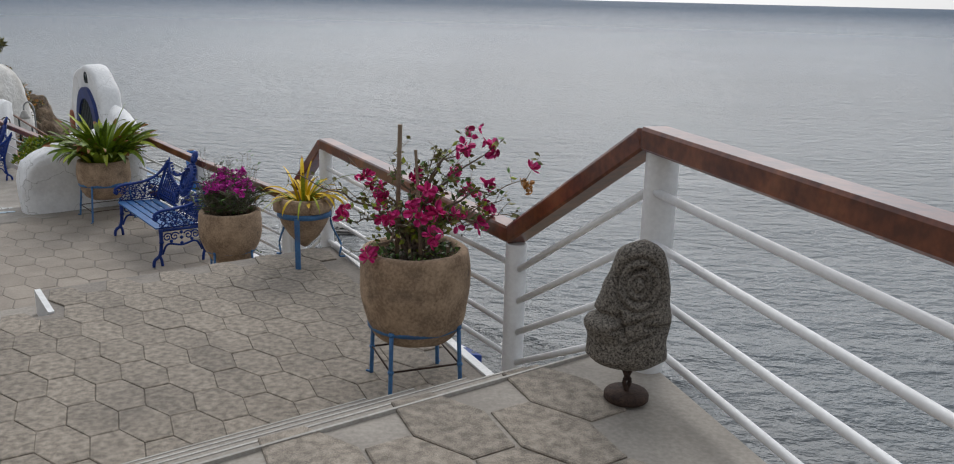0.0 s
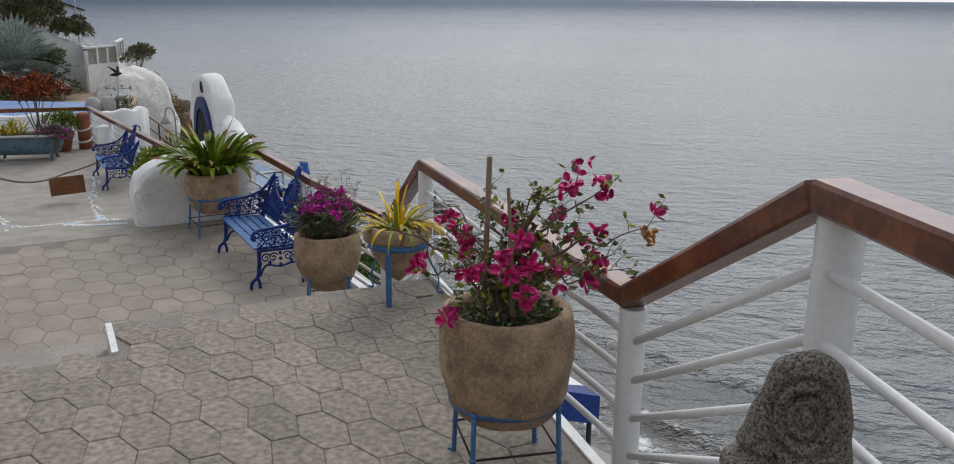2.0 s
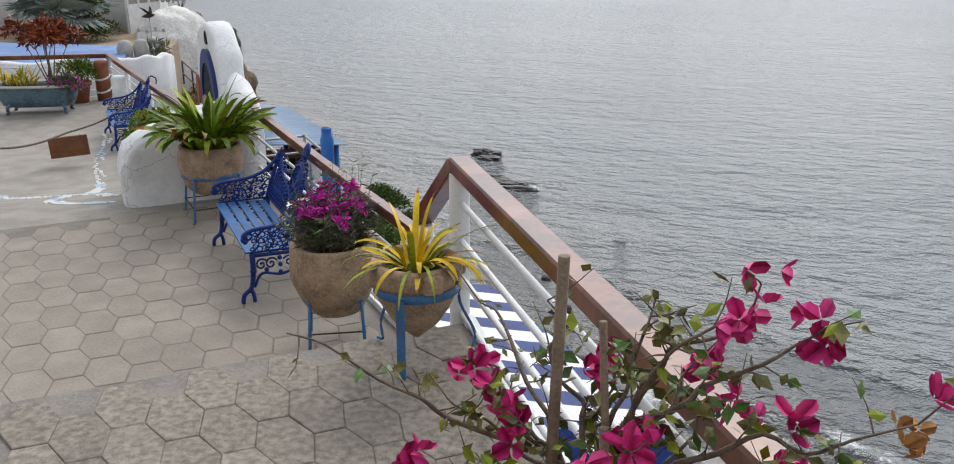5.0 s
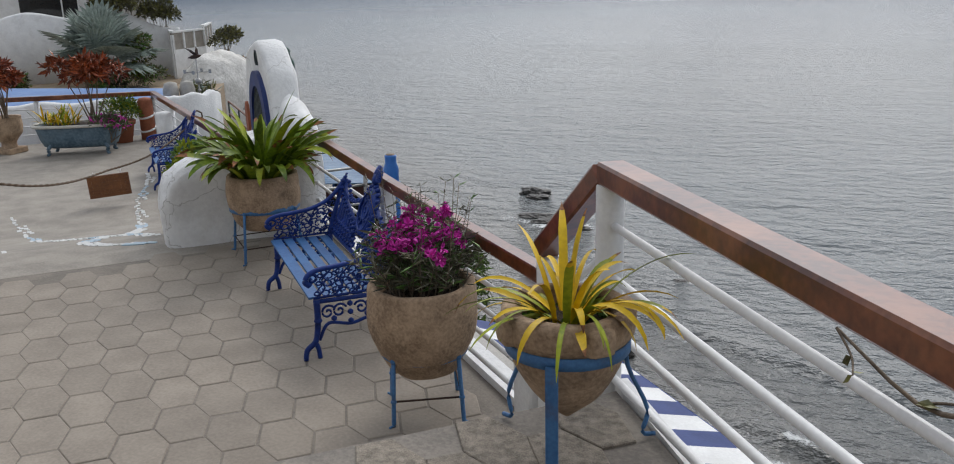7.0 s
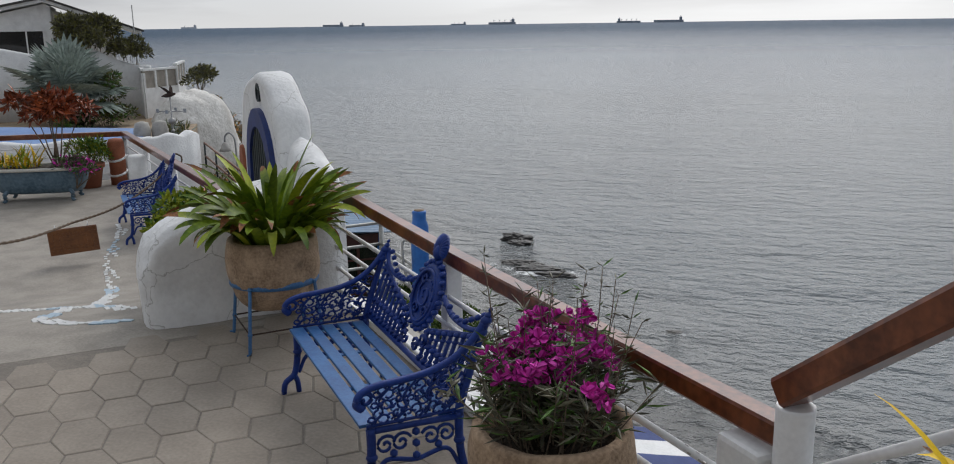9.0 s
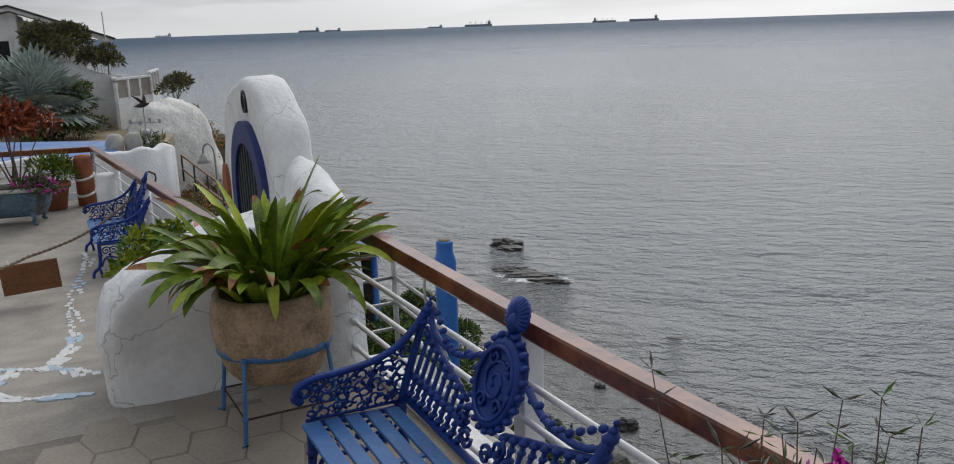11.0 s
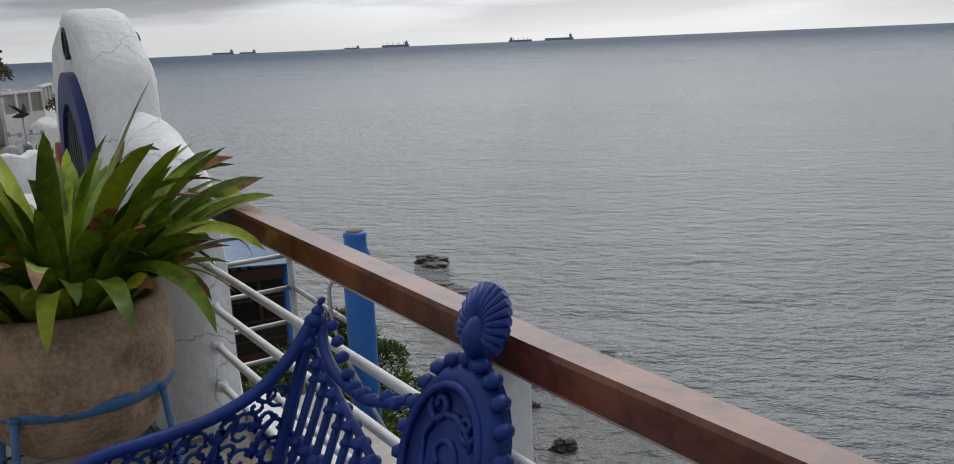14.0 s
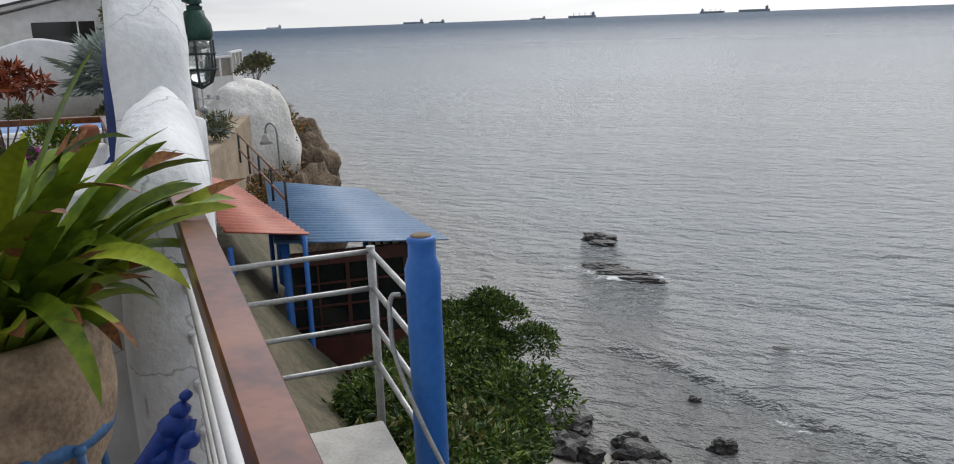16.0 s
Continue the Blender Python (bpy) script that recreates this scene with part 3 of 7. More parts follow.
# low curved buttress across the walk
bm = bmesh.new()
rings = []
for n, zt, w in ((-1.44, 0.36, 0.16), (-1.41, 0.54, 0.22), (-1.35, 0.67, 0.26), (-1.25, 0.76, 0.27), (-1.06, 0.84, 0.27), (-0.9, 0.90, 0.27), (-0.7, 0.97, 0.27), (-0.5, 1.02, 0.27), (-0.3, 1.05, 0.27), (-0.05, 1.06, 0.27)):
    c = 5.24
    rings.append([P(c - w, n, -0.5), P(c - w * 1.02, n, 0.0), P(c - w, n, zt * 0.5), P(c - w, n, zt - 0.09), P(c - w * 0.8, n, zt - 0.02), P(c - w * 0.3, n, zt + 0.01), P(c + w * 0.3, n, zt + 0.01), P(c + w * 0.8, n, zt - 0.02), P(c + w, n, zt - 0.09), P(c + w, n, zt * 0.5), P(c + w, n, -0.5)])
loft(bm, rings)
bmesh.ops.subdivide_edges(bm, edges=bm.edges[:], cuts=2, use_grid_fill=True)
bmesh.ops.recalc_face_normals(bm, faces=bm.faces)
soft_block(bm, 0.05, 2.6, 5.3)
soft_block(bm, 0.02, 11.0, 2.3)
solid("wall_buttress", bm, M["cracked"], "low curved white-washed wall with chipped plaster", "wall", "structure", is_smooth=True)

niche = thing("niche_shutter", P(6.15, -0.215, 0), "navy blue arched shutter with dark vertical slats", "shutter")


def oval_ring(bm, cu, cz, ru, rz, wu, n0, n1, foot=None, seg=36):
    """A flat raised frame: an arch when foot is given, else an oval."""
    def edge(k):
        out = []
        if foot is None:
            for i in range(seg):
                a = i * math.tau / seg
                out.append((cu + (ru - k) * math.cos(a), cz + (rz - k) * math.sin(a)))
        else:
            out.append((cu + (ru - k), foot))
            for i in range(seg + 1):
                a = i * math.pi / seg
                out.append((cu + (ru - k) * math.cos(a), cz + (rz - k) * math.sin(a)))
            out.append((cu - (ru - k), foot))
        return out
    o, i_ = edge(0.0), edge(wu)
    vo0, vo1 = [bm.verts.new(P(u, n0, z)) for u, z in o], [bm.verts.new(P(u, n1, z)) for u, z in o]
    vi0, vi1 = [bm.verts.new(P(u, n0, z)) for u, z in i_], [bm.verts.new(P(u, n1, z)) for u, z in i_]
    m = len(o)
    for k in range(m if foot is None else m - 1):
        q = (k + 1) % m
        bm.faces.new((vo1[k], vo1[q], vi1[q], vi1[k]))
        bm.faces.new((vo0[k], vo0[q], vo1[q], vo1[k]))
        bm.faces.new((vi0[k], vi0[q], vi1[q], vi1[k]))
    bmesh.ops.recalc_face_normals(bm, faces=bm.faces)
    return bm


def adopt(ob, parent):
    """Parents an object already built at its world place."""
    ob.parent = parent
    ob.matrix_parent_inverse = parent.matrix_basis.inverted()
    return ob


def wpart(name, bm, mat, parent, label="", is_smooth=None):
    """A part whose mesh is given in world metres."""
    return adopt(tagged(new(name, finish(name, bm, mat, is_smooth)), label), parent)


bm = bmesh.new()
oval_ring(bm, 6.42, 0.88, 0.62, 0.64, 0.17, -0.16, -0.245, foot=-0.1)
wpart("frame", bm, M["blue_door"], niche, "navy painted arched frame")
bm = bmesh.new()
vs = [bm.verts.new(P(6.42 + 0.48 * math.cos(a), -0.205, 0.88 + 0.50 * math.sin(a))) for a in [i * math.pi / 24 for i in range(25)]]
vs += [bm.verts.new(P(5.94, -0.205, -0.1)), bm.verts.new(P(6.90, -0.205, -0.1))]
bm.faces.new(vs)
wpart("backing", bm, M["louvre"], niche)
for i in range(9):
    u = 6.02 + i * 0.1
    h = 0.88 + 0.47 * math.sqrt(max(0.02, 1 - ((u - 6.42) / 0.47) ** 2))
    bm = bmesh.new()
    box(bm, P(u, -0.212, (h - 0.1) / 2), (0.045, 0.022, h + 0.1), Matrix.Rotation(math.atan2(DU.y, DU.x), 3, "Z"), 0.004)
    wpart("slat", bm, M["louvre"], niche)
bm = bmesh.new()
vs = [bm.verts.new(P(7.46 + 0.11 * math.cos(a), -0.235, 0.86 + 0.2 * math.sin(a))) for a in [i * math.tau / 28 for i in range(28)]]
f = bm.faces.new(vs)
ex = bmesh.ops.extrude_face_region(bm, geom=[f])
bmesh.ops.translate(bm, vec=DN * 0.08, verts=[v for v in ex["geom"] if isinstance(v, bmesh.types.BMVert)])
bmesh.ops.recalc_face_normals(bm, faces=bm.faces)
solid("clay_oval", bm, M["terracotta"], "orange-brown clay oval set in the white wall", "wall ornament")
plate = thing("number_plate", P(6.35, -0.22, 1.66), "small round carved grey plate on the white wall", "plaque")
bm = bmesh.new()
oval_ring(bm, 6.35, 1.67, 0.085, 0.085, 0.02, -0.19, -0.225)
wpart("rim", bm, M["louvre"], plate)
bm = bmesh.new()
tube(bm, [P(6.35 + 0.04 * math.cos(a) * s, -0.205, 1.67 + 0.05 * math.sin(a * 2)) for a, s in [(i * math.tau / 20, 1) for i in range(21)]], 0.009, 6)
wpart("scroll", bm, M["louvre"], plate)

# bulkhead lamp on the sea side of the arch
lamp = thing("bulkhead_lamp", P(6.75, 0.2, 1.4), "green ship bulkhead lamp with caged glass under a hood", "lamp")
lc = P(6.70, 0.19, 1.36)
bm = bmesh.new()
lathe(bm, [(0.075, -0.03), (0.085, 0.0), (0.08, 0.05), (0.055, 0.09), (0.05, 0.12)], 20, centre=lc + Vector((0, 0, 0.16)))
tube(bm, spline([lc + Vector((0, 0, 0.26)), lc + Vector((0, 0, 0.34)), lc + Vector((0, 0, 0.37)) - DN * 0.08, lc + Vector((0, 0, 0.36)) - DN * 0.16]), 0.04, 12)
wpart("hood", bm, M["brass_green"], lamp, "green painted elbow hood")
glass = bpy.data.materials.new("clear_glass")
glass.use_nodes = True
gb = glass.node_tree.nodes["Principled BSDF"]
gb.inputs["Transmission Weight"].default_value, gb.inputs["Roughness"].default_value, gb.inputs["IOR"].default_value = 0.9, 0.08, 1.45
gb.inputs["Base Color"].default_value = (0.8, 0.83, 0.8, 1)
M["glass"] = glass
bm = bmesh.new()
lathe(bm, [(0.02, -0.10), (0.06, -0.075), (0.075, -0.02), (0.075, 0.13)], 20, centre=lc)
wpart("globe", bm, M["glass"], lamp, "clear glass globe")
for i in range(6):
    a = i * math.tau / 6
    bm = bmesh.new()
    tube(bm, [lc + Vector((0.085 * math.cos(a), 0.085 * math.sin(a), 0.13)), lc + Vector((0.085 * math.cos(a), 0.085 * math.sin(a), -0.02)), lc + Vector((0.06 * math.cos(a), 0.06 * math.sin(a), -0.09)), lc + Vector((0, 0, -0.12))], 0.007, 6)
    wpart("cage_wire", bm, M["louvre"], lamp)
for zz in (-0.02, 0.06):
    bm = bmesh.new()
    tube(bm, [lc + Vector((0.086 * math.cos(i * math.tau / 16), 0.086 * math.sin(i * math.tau / 16), zz)) for i in range(17)], 0.007, 6)
    wpart("cage_ring", bm, M["louvre"], lamp)

# eye bolts and turnbuckles on the long rail's bars
for k in range(4):
    zc = 0.215 + 0.173 * k
    bm = bmesh.new()
    c = P(4.74, 0.02, zc)
    tube(bm, [c + DU * 0.02 * math.cos(i * math.tau / 12) + Vector((0, 0, 0.02 * math.sin(i * math.tau / 12))) for i in range(13)], 0.006, 6)
    lathe(bm, [(0.02, -0.02), (0.026, 0), (0.02, 0.02)], 12, centre=P(4.66, 0.02, zc))
    part("eye_bolt", bm, M["pipe"], railing, "white eye bolt")
    if k == 0:
        continue
    bm = bmesh.new()
    for i in range(4):
        c = P(0.46 - i * 0.032, 0.19, zc)
        s = DN if i % 2 else Vector((0, 0, 1))
        tube(bm, [c + DU * 0.022 * math.cos(j * math.tau / 10) + s * 0.014 * math.sin(j * math.tau / 10) for j in range(11)], 0.005, 6)
    for s in (-1, 1):
        tube(bm, [P(0.34, 0.19 + 0.012 * s, zc), P(0.18, 0.19 + 0.012 * s, zc)], 0.005, 6)
    box(bm, P(0.34, 0.19, zc), (0.02, 0.034, 0.016), Matrix.Rotation(math.atan2(DU.y, DU.x), 3, "Z"))
    part("turnbuckle", bm, M["steel"], railing, "steel chain and turnbuckle")


# ---- pots, stands ----
def ring_band(bm, r, z, h=0.035, t=0.006, c=(0, 0)):
    lathe(bm, [(r, z), (r + t, z), (r + t, z + h), (r, z + h), (r, z)], 40, centre=(c[0], c[1], 0), close=False)
    return bm


def stone_pot(at, profile, rim, label, seed, turn=0.0, sides=48):
    """A hand-carved pot: a lathed body with thick lip, and its fill of soil."""
    pot = thing("stone_pot", at, label, "plant pot", "stone pots on iron stands", turn=turn)
    bm = bmesh.new()
    top = profile[-1]
    inner = [(top[0] - rim * 0.25, top[1] + 0.008), (top[0] - rim * 0.75, top[1] + 0.006), (top[0] - rim, top[1] - 0.012), (top[0] - rim - 0.01, top[1] - 0.12)]
    lathe(bm, spread(profile) + inner, sides, 0.025, seed=seed)
    soft_block(bm, 0.008, 9.0, seed)
    part("body", bm, M["pot"], pot)
    bm = bmesh.new()
    lathe(bm, [(top[0] - rim - 0.002, top[1] - 0.09), (top[0] * 0.6, top[1] - 0.06), (0.03, top[1] - 0.045)], 28, 0.04, seed=seed)
    soft_block(bm, 0.02, 12.0, seed + 4)
    part("soil", bm, M["soil"], pot, "dark crumbly potting soil")
    return pot


def spread(profile):
    return [(p.x, p.y) for p in spline([(r, z, 0) for r, z in profile], 4)]


def iron_stand(at, ring_r, ring_z, foot_r, legs, start, label, brace_z=None, flat=False, kinked=False):
    st = thing("plant_stand", at, label, "plant stand", "blue iron plant stands")
    bm = bmesh.new()
    ring_band(bm, ring_r, ring_z - 0.02, 0.045 if flat else 0.035)
    part("ring", bm, M["iron_blue"], st, "worn light blue iron hoop", is_smooth=True)
    feet = []
    for i in range(legs):
        a = radians(start) + i * math.tau / legs
        d = Vector((math.cos(a), math.sin(a), 0))
        top = d * (ring_r + 0.01) + Vector((0, 0, ring_z + 0.005))
        foot = d * foot_r
        bm = bmesh.new()
        if kinked:
            mid = d * (ring_r * 0.98) + Vector((0, 0, ring_z * 0.55))
            low = d * foot_r * 1.05 + Vector((0, 0, ring_z * 0.28))
            side = Vector((-d.y, d.x, 0))
            if i == 0:
                box(bm, (d * (ring_r + 0.02) + Vector((0, 0, ring_z / 2))), (0.012, 0.045, ring_z), Matrix.Rotation(a, 3, "Z"), 0.003)
            else:
                tube(bm, spline([top, mid.lerp(top, 0.35) + d * 0.01, low, foot + Vector((0, 0, 0.02)), foot + d * 0.05 + Vector((0, 0, 0.006))], 4), 0.009, 6)
        else:
            tube(bm, [top, top.lerp(foot, 0.5), foot + Vector((0, 0, 0.012)), foot + Vector((0, 0, 0.0))], 0.0125, 8)
            tube(bm, [foot + Vector((0, 0, 0.006)), foot + d * 0.035 + Vector((0, 0, 0.006))], 0.007, 6)
            for zc in (ring_z - 0.01, brace_z or 0.1):
                q = top.lerp(foot, (ring_z - zc) / ring_z)
                lathe(bm, [(0.014, -0.012), (0.019, 0), (0.014, 0.012)], 8, centre=q)
        part("leg", bm, M["iron_blue"], st)
        feet.append((top, foot))
    if brace_z:
        for i in range(legs):
            (t0, f0), (t1, f1) = feet[i], feet[(i + 1) % legs]
            k = (ring_z - brace_z) / ring_z
            bm = bmesh.new()
            tube(bm, [t0.lerp(f0, k), t1.lerp(f1, k)], 0.006, 6)
            part("brace", bm, M["rust"], st, "thin rusty cross bar")
    return st


C1, C2, C3, C4 = (0.19, 4.785), (-1.075, 7.095), (-2.265, 8.60), (-4.86, 11.13)
iron_stand((*C1, ZB), 0.272, 0.40, 0.30, 4, 250, "blue iron four-legged stand under a big stone pot", 0.17)
stone_pot((*C1, ZB + 0.285), [(0.16, 0.0), (0.225, 0.025), (0.268, 0.09), (0.30, 0.19), (0.317, 0.32), (0.317, 0.44), (0.306, 0.545)], 0.06, "tan barrel-shaped stone pot planted with bougainvillea", 1.0)
iron_stand((*C2, ZB), 0.222, 0.43, 0.30, 3, 270, "flat blue iron tripod hugging a pointed stone pot", None, True, True)
pot2 = stone_pot((*C2, ZB + 0.13), [(0.012, 0.0), (0.066, 0.045), (0.138, 0.125), (0.186, 0.205), (0.215, 0.29), (0.223, 0.335), (0.24, 0.35), (0.245, 0.41), (0.237, 0.435)], 0.055, "brown pointed stone mortar pot with a lobed rim", 4.0)
for i in range(4):
    a = radians(40) + i * math.tau / 4
    bm = bmesh.new()
    box(bm, (0.236 * math.cos(a), 0.236 * math.sin(a), 0.38), (0.06, 0.11, 0.10), Matrix.Rotation(a, 3, "Z"), 0.028)
    part("lug", bm, M["pot"], pot2, "stubby carved rim lug", is_smooth=True)
iron_stand((*C3, 0), 0.25, 0.40, 0.285, 4, 250, "blue iron four-legged stand with thin cross bars", 0.15)
stone_pot((*C3, 0.245), [(0.13, 0.0), (0.19, 0.03), (0.235, 0.10), (0.295, 0.22), (0.32, 0.36), (0.318, 0.46), (0.305, 0.55)], 0.05, "tan round-bellied stone pot with magenta flowers", 7.0)
iron_stand((*C4, 0), 0.318, 0.47, 0.385, 4, 268, "blue iron stand with a broad worn hoop", 0.14, True)
stone_pot((*C4, 0.255), [(0.14, 0.0), (0.22, 0.025), (0.277, 0.09), (0.313, 0.17), (0.335, 0.29), (0.336, 0.42), (0.322, 0.515)], 0.055, "large brown stone pot full of strap leaves", 11.0)


# ---- plants ----
def blade(bm, base, ang, length, width, lift, droop, tip=0.0, fold=0.25, seg=9, twist=0.0):
    """A strap leaf that rises and arches over; the last part takes the second material."""
    d = Vector((math.cos(ang), math.sin(ang), 0))
    s = Vector((-d.y, d.x, 0))
    p = Vector(base)
    pitch = lift
    prev = None
    for i in range(seg + 1):
        t = i / seg
        w = width * (0.55 + 0.45 * min(1, t * 4)) * (1 - max(0, t - 0.7) / 0.3) ** 0.5 if t < 1 else 0.002
        w = max(w, 0.002)
        up = Vector((-d.x * math.sin(pitch), -d.y * math.sin(pitch), math.cos(pitch)))
        sd = (s + up * math.sin(twist * t)).normalized()
        row = [bm.verts.new(p - sd * w * 0.5 + up * fold * w * 0.5), bm.verts.new(p), bm.verts.new(p + sd * w * 0.5 + up * fold * w * 0.5)]
        if prev:
            for k in (0, 1):
                f = bm.faces.new((prev[k], prev[k + 1], row[k + 1], row[k]))
                f.smooth = True
                f.material_index = 0 if t <= 1 - tip * 1.9 else 1 if t <= 1 - tip else 2
        prev = row
        p = p + (d * math.cos(pitch) + Vector((0, 0, 1)) * math.sin(pitch)) * (length / seg)
        pitch -= droop / seg * (0.5 + t)
    return bm


rng = random.Random(7)
plant = thing("strap_leaf_plant", (*C4, 0.70), "clump of glossy green strap leaves with browned tips", "plant")
for i in range(175):
    ring = i / 175
    a = rng.uniform(0, math.tau)
    r0 = 0.02 + 0.17 * math.sqrt(rng.random())
    ln = rng.uniform(0.58, 0.94) - 1.15 * r0
    lift = rng.uniform(1.15, 1.62) - 0.42 * (r0 / 0.2)
    bm = bmesh.new()
    aa = a + rng.uniform(-0.3, 0.3)
    blade(bm, (r0 * math.cos(a), r0 * math.sin(a), 0.0), aa, ln, rng.uniform(0.050, 0.082), lift, rng.choice([rng.uniform(0.3, 1.4), rng.uniform(0.9, 2.6)]), rng.choice([0, 0, 0, 0, 0, 0.08, 0.12]), 0.3, 13, rng.uniform(-1.1, 1.1))
    part("leaf", bm, [M["leaf" if i % 5 else "leaf_lime"], M["leaf_lime"], M["leaf_tip"]], plant)
plant = thing("yellow_strap_plant", (*C2, ZB + 0.495), "small plant with drooping yellow and green strap leaves", "plant")
for i in range(54):
    a = rng.uniform(0, math.tau)
    r0 = 0.07 * math.sqrt(rng.random())
    bm = bmesh.new()
    blade(bm, (r0 * math.cos(a), r0 * math.sin(a), 0), a + rng.uniform(-0.4, 0.4), rng.uniform(0.26, 0.50), rng.uniform(0.016, 0.034), rng.uniform(0.45, 1.3), rng.uniform(0.8, 2.7), rng.choice([0, 0, 0.1]), 0.35, 10, rng.uniform(-1.0, 1.0))
    part("leaf", bm, [rng.choice([M["leaf_yellow"], M["leaf_yellow"], M["leaf_yellow"], M["leaf_lime"], M["leaf_lime"]]), M["leaf_yellow"], M["leaf_tip"]], plant)
litter = thing("ground_cover", (*C2, ZB + 0.495), "low dark green weeds on the soil of a pot", "plant")
bm = bmesh.new()
for i in range(260):
    a, r = rng.uniform(0, math.tau), 0.165 * math.sqrt(rng.random())
    d = Vector((rng.uniform(-1, 1), rng.uniform(-1, 1), rng.uniform(0.1, 1.0))).normalized()
    e = d.orthogonal().normalized() * 0.011
    p = Vector((r * math.cos(a), r * math.sin(a), rng.uniform(-0.01, 0.012)))
    bm.faces.new([bm.verts.new(q) for q in (p, p + d * 0.016 + e, p + d * 0.036, p + d * 0.016 - e)])
part("leaves", bm, M["leaf_fresh"], litter)



def leaf(bm, p, d, size, ratio=0.42, mat=0, cup=0.2):
    """A small pointed leaf of four faces."""
    d = Vector(d).normalized()
    s = d.cross(Vector((rng.uniform(-1, 1), rng.uniform(-1, 1), rng.uniform(-1, 1))))
    if s.length < 0.05:
        s = d.cross(Vector((0, 0, 1)))
    s.normalize()
    u = s.cross(d)
    p = Vector(p)
    a, m, t = bm.verts.new(p), bm.verts.new(p + d * size * 0.5 - u * cup * size * 0.3), bm.verts.new(p + d * size)
    l, r = bm.verts.new(p + d * size * 0.45 + s * size * ratio * 0.5), bm.verts.new(p + d * size * 0.45 - s * size * ratio * 0.5)
    for tri in ((a, l, m), (a, m, r), (l, t, m), (m, t, r)):
        f = bm.faces.new(tri)
        f.material_index = mat


def bract(bm, p, size, mat=0):
    """A papery flower of three broad bracts."""
    ax = Vector((rng.uniform(-1, 1), rng.uniform(-1, 1), rng.uniform(-0.4, 1))).normalized()
    s = ax.orthogonal().normalized()
    q = ax.cross(s)
    for i in range(3):
        a = i * math.tau / 3 + rng.uniform(-0.2, 0.2)
        r = s * math.cos(a) + q * math.sin(a)
        t = ax.cross(r)
        mid = [bm.verts.new(p + r * size * k + ax * size * h) for k, h in ((0.05, 0.0), (0.45, 0.16), (0.85, 0.50), (1.0, 0.78))]
        edge = []
        for sgn in (-1, 1):
            edge.append([bm.verts.new(p + r * size * k + t * size * w * sgn + ax * size * h) for k, w, h in ((0.38, 0.46, 0.30), (0.78, 0.44, 0.62))])
        for e in edge:
            for tri in ((mid[0], e[0], mid[1]), (mid[1], e[0], e[1]), (mid[1], e[1], mid[2]), (mid[2], e[1], mid[3])):
                f = bm.faces.new(tri)
                f.material_index = mat
                f.smooth = True


def wander(a, b, k=6, amp=0.04):
    a, b = Vector(a), Vector(b)
    pts = [a]
    for i in range(1, k):
        pts.append(a.lerp(b, i / k) + Vector((rng.uniform(-1, 1), rng.uniform(-1, 1), rng.uniform(-1, 1))) * amp)
    return spline(pts + [b], 3)


bz = ZB + 0.785
bush = thing("bougainvillea", (*C1, bz), "bare-stemmed bougainvillea with magenta bracts tied to stakes", "plant")
leaves_ = bmesh.new()
blooms = []
targets = [((-0.57, 0.60, 0.47), 4), ((0.34, 0.05, 0.74), 1), ((0.28, 0.0, 0.68), 1), ((0.46, 0.0, 0.66), 1), ((0.69, -0.02, 0.50), 3), ((0.60, 0.05, 0.27), 2), ((-0.34, 0.05, 0.46), 1), ((-0.22, 0.0, 0.34), 1), ((-0.42, -0.12, 0.26), 1), ((0.12, -0.08, 0.42), 1), ((0.22, 0.12, 0.50), 1), ((0.0, 0.15, 0.46), 1), ((-0.14, -0.2, 0.28), 1), ((0.30, -0.22, 0.30), 1), ((-0.88, 0.08, 0.46), 0), ((-0.18, 0.2, 0.58), 0), ((0.1, 0.2, 0.62), 0), ((0.16, -0.25, 0.20), 1), ((-0.26, -0.28, 0.10), 1), ((0.42, -0.1, 0.22), 0), ((0.34, 0.2, 0.36), 1), ((-0.45, 0.1, 0.36), 0), ((0.55, -0.15, 0.40), 0)]


def jitter(k):
    return Vector((rng.uniform(-1, 1), rng.uniform(-1, 1), rng.uniform(-1, 1))) * k


def cluster(at, n, mat, name="flower", size=0.043, spread_=0.04):
    for j in range(n):
        bm = bmesh.new()
        bract(bm, Vector(at) + jitter(spread_), rng.uniform(0.8, 1.2) * size)
        blooms.append((name, bm, mat))


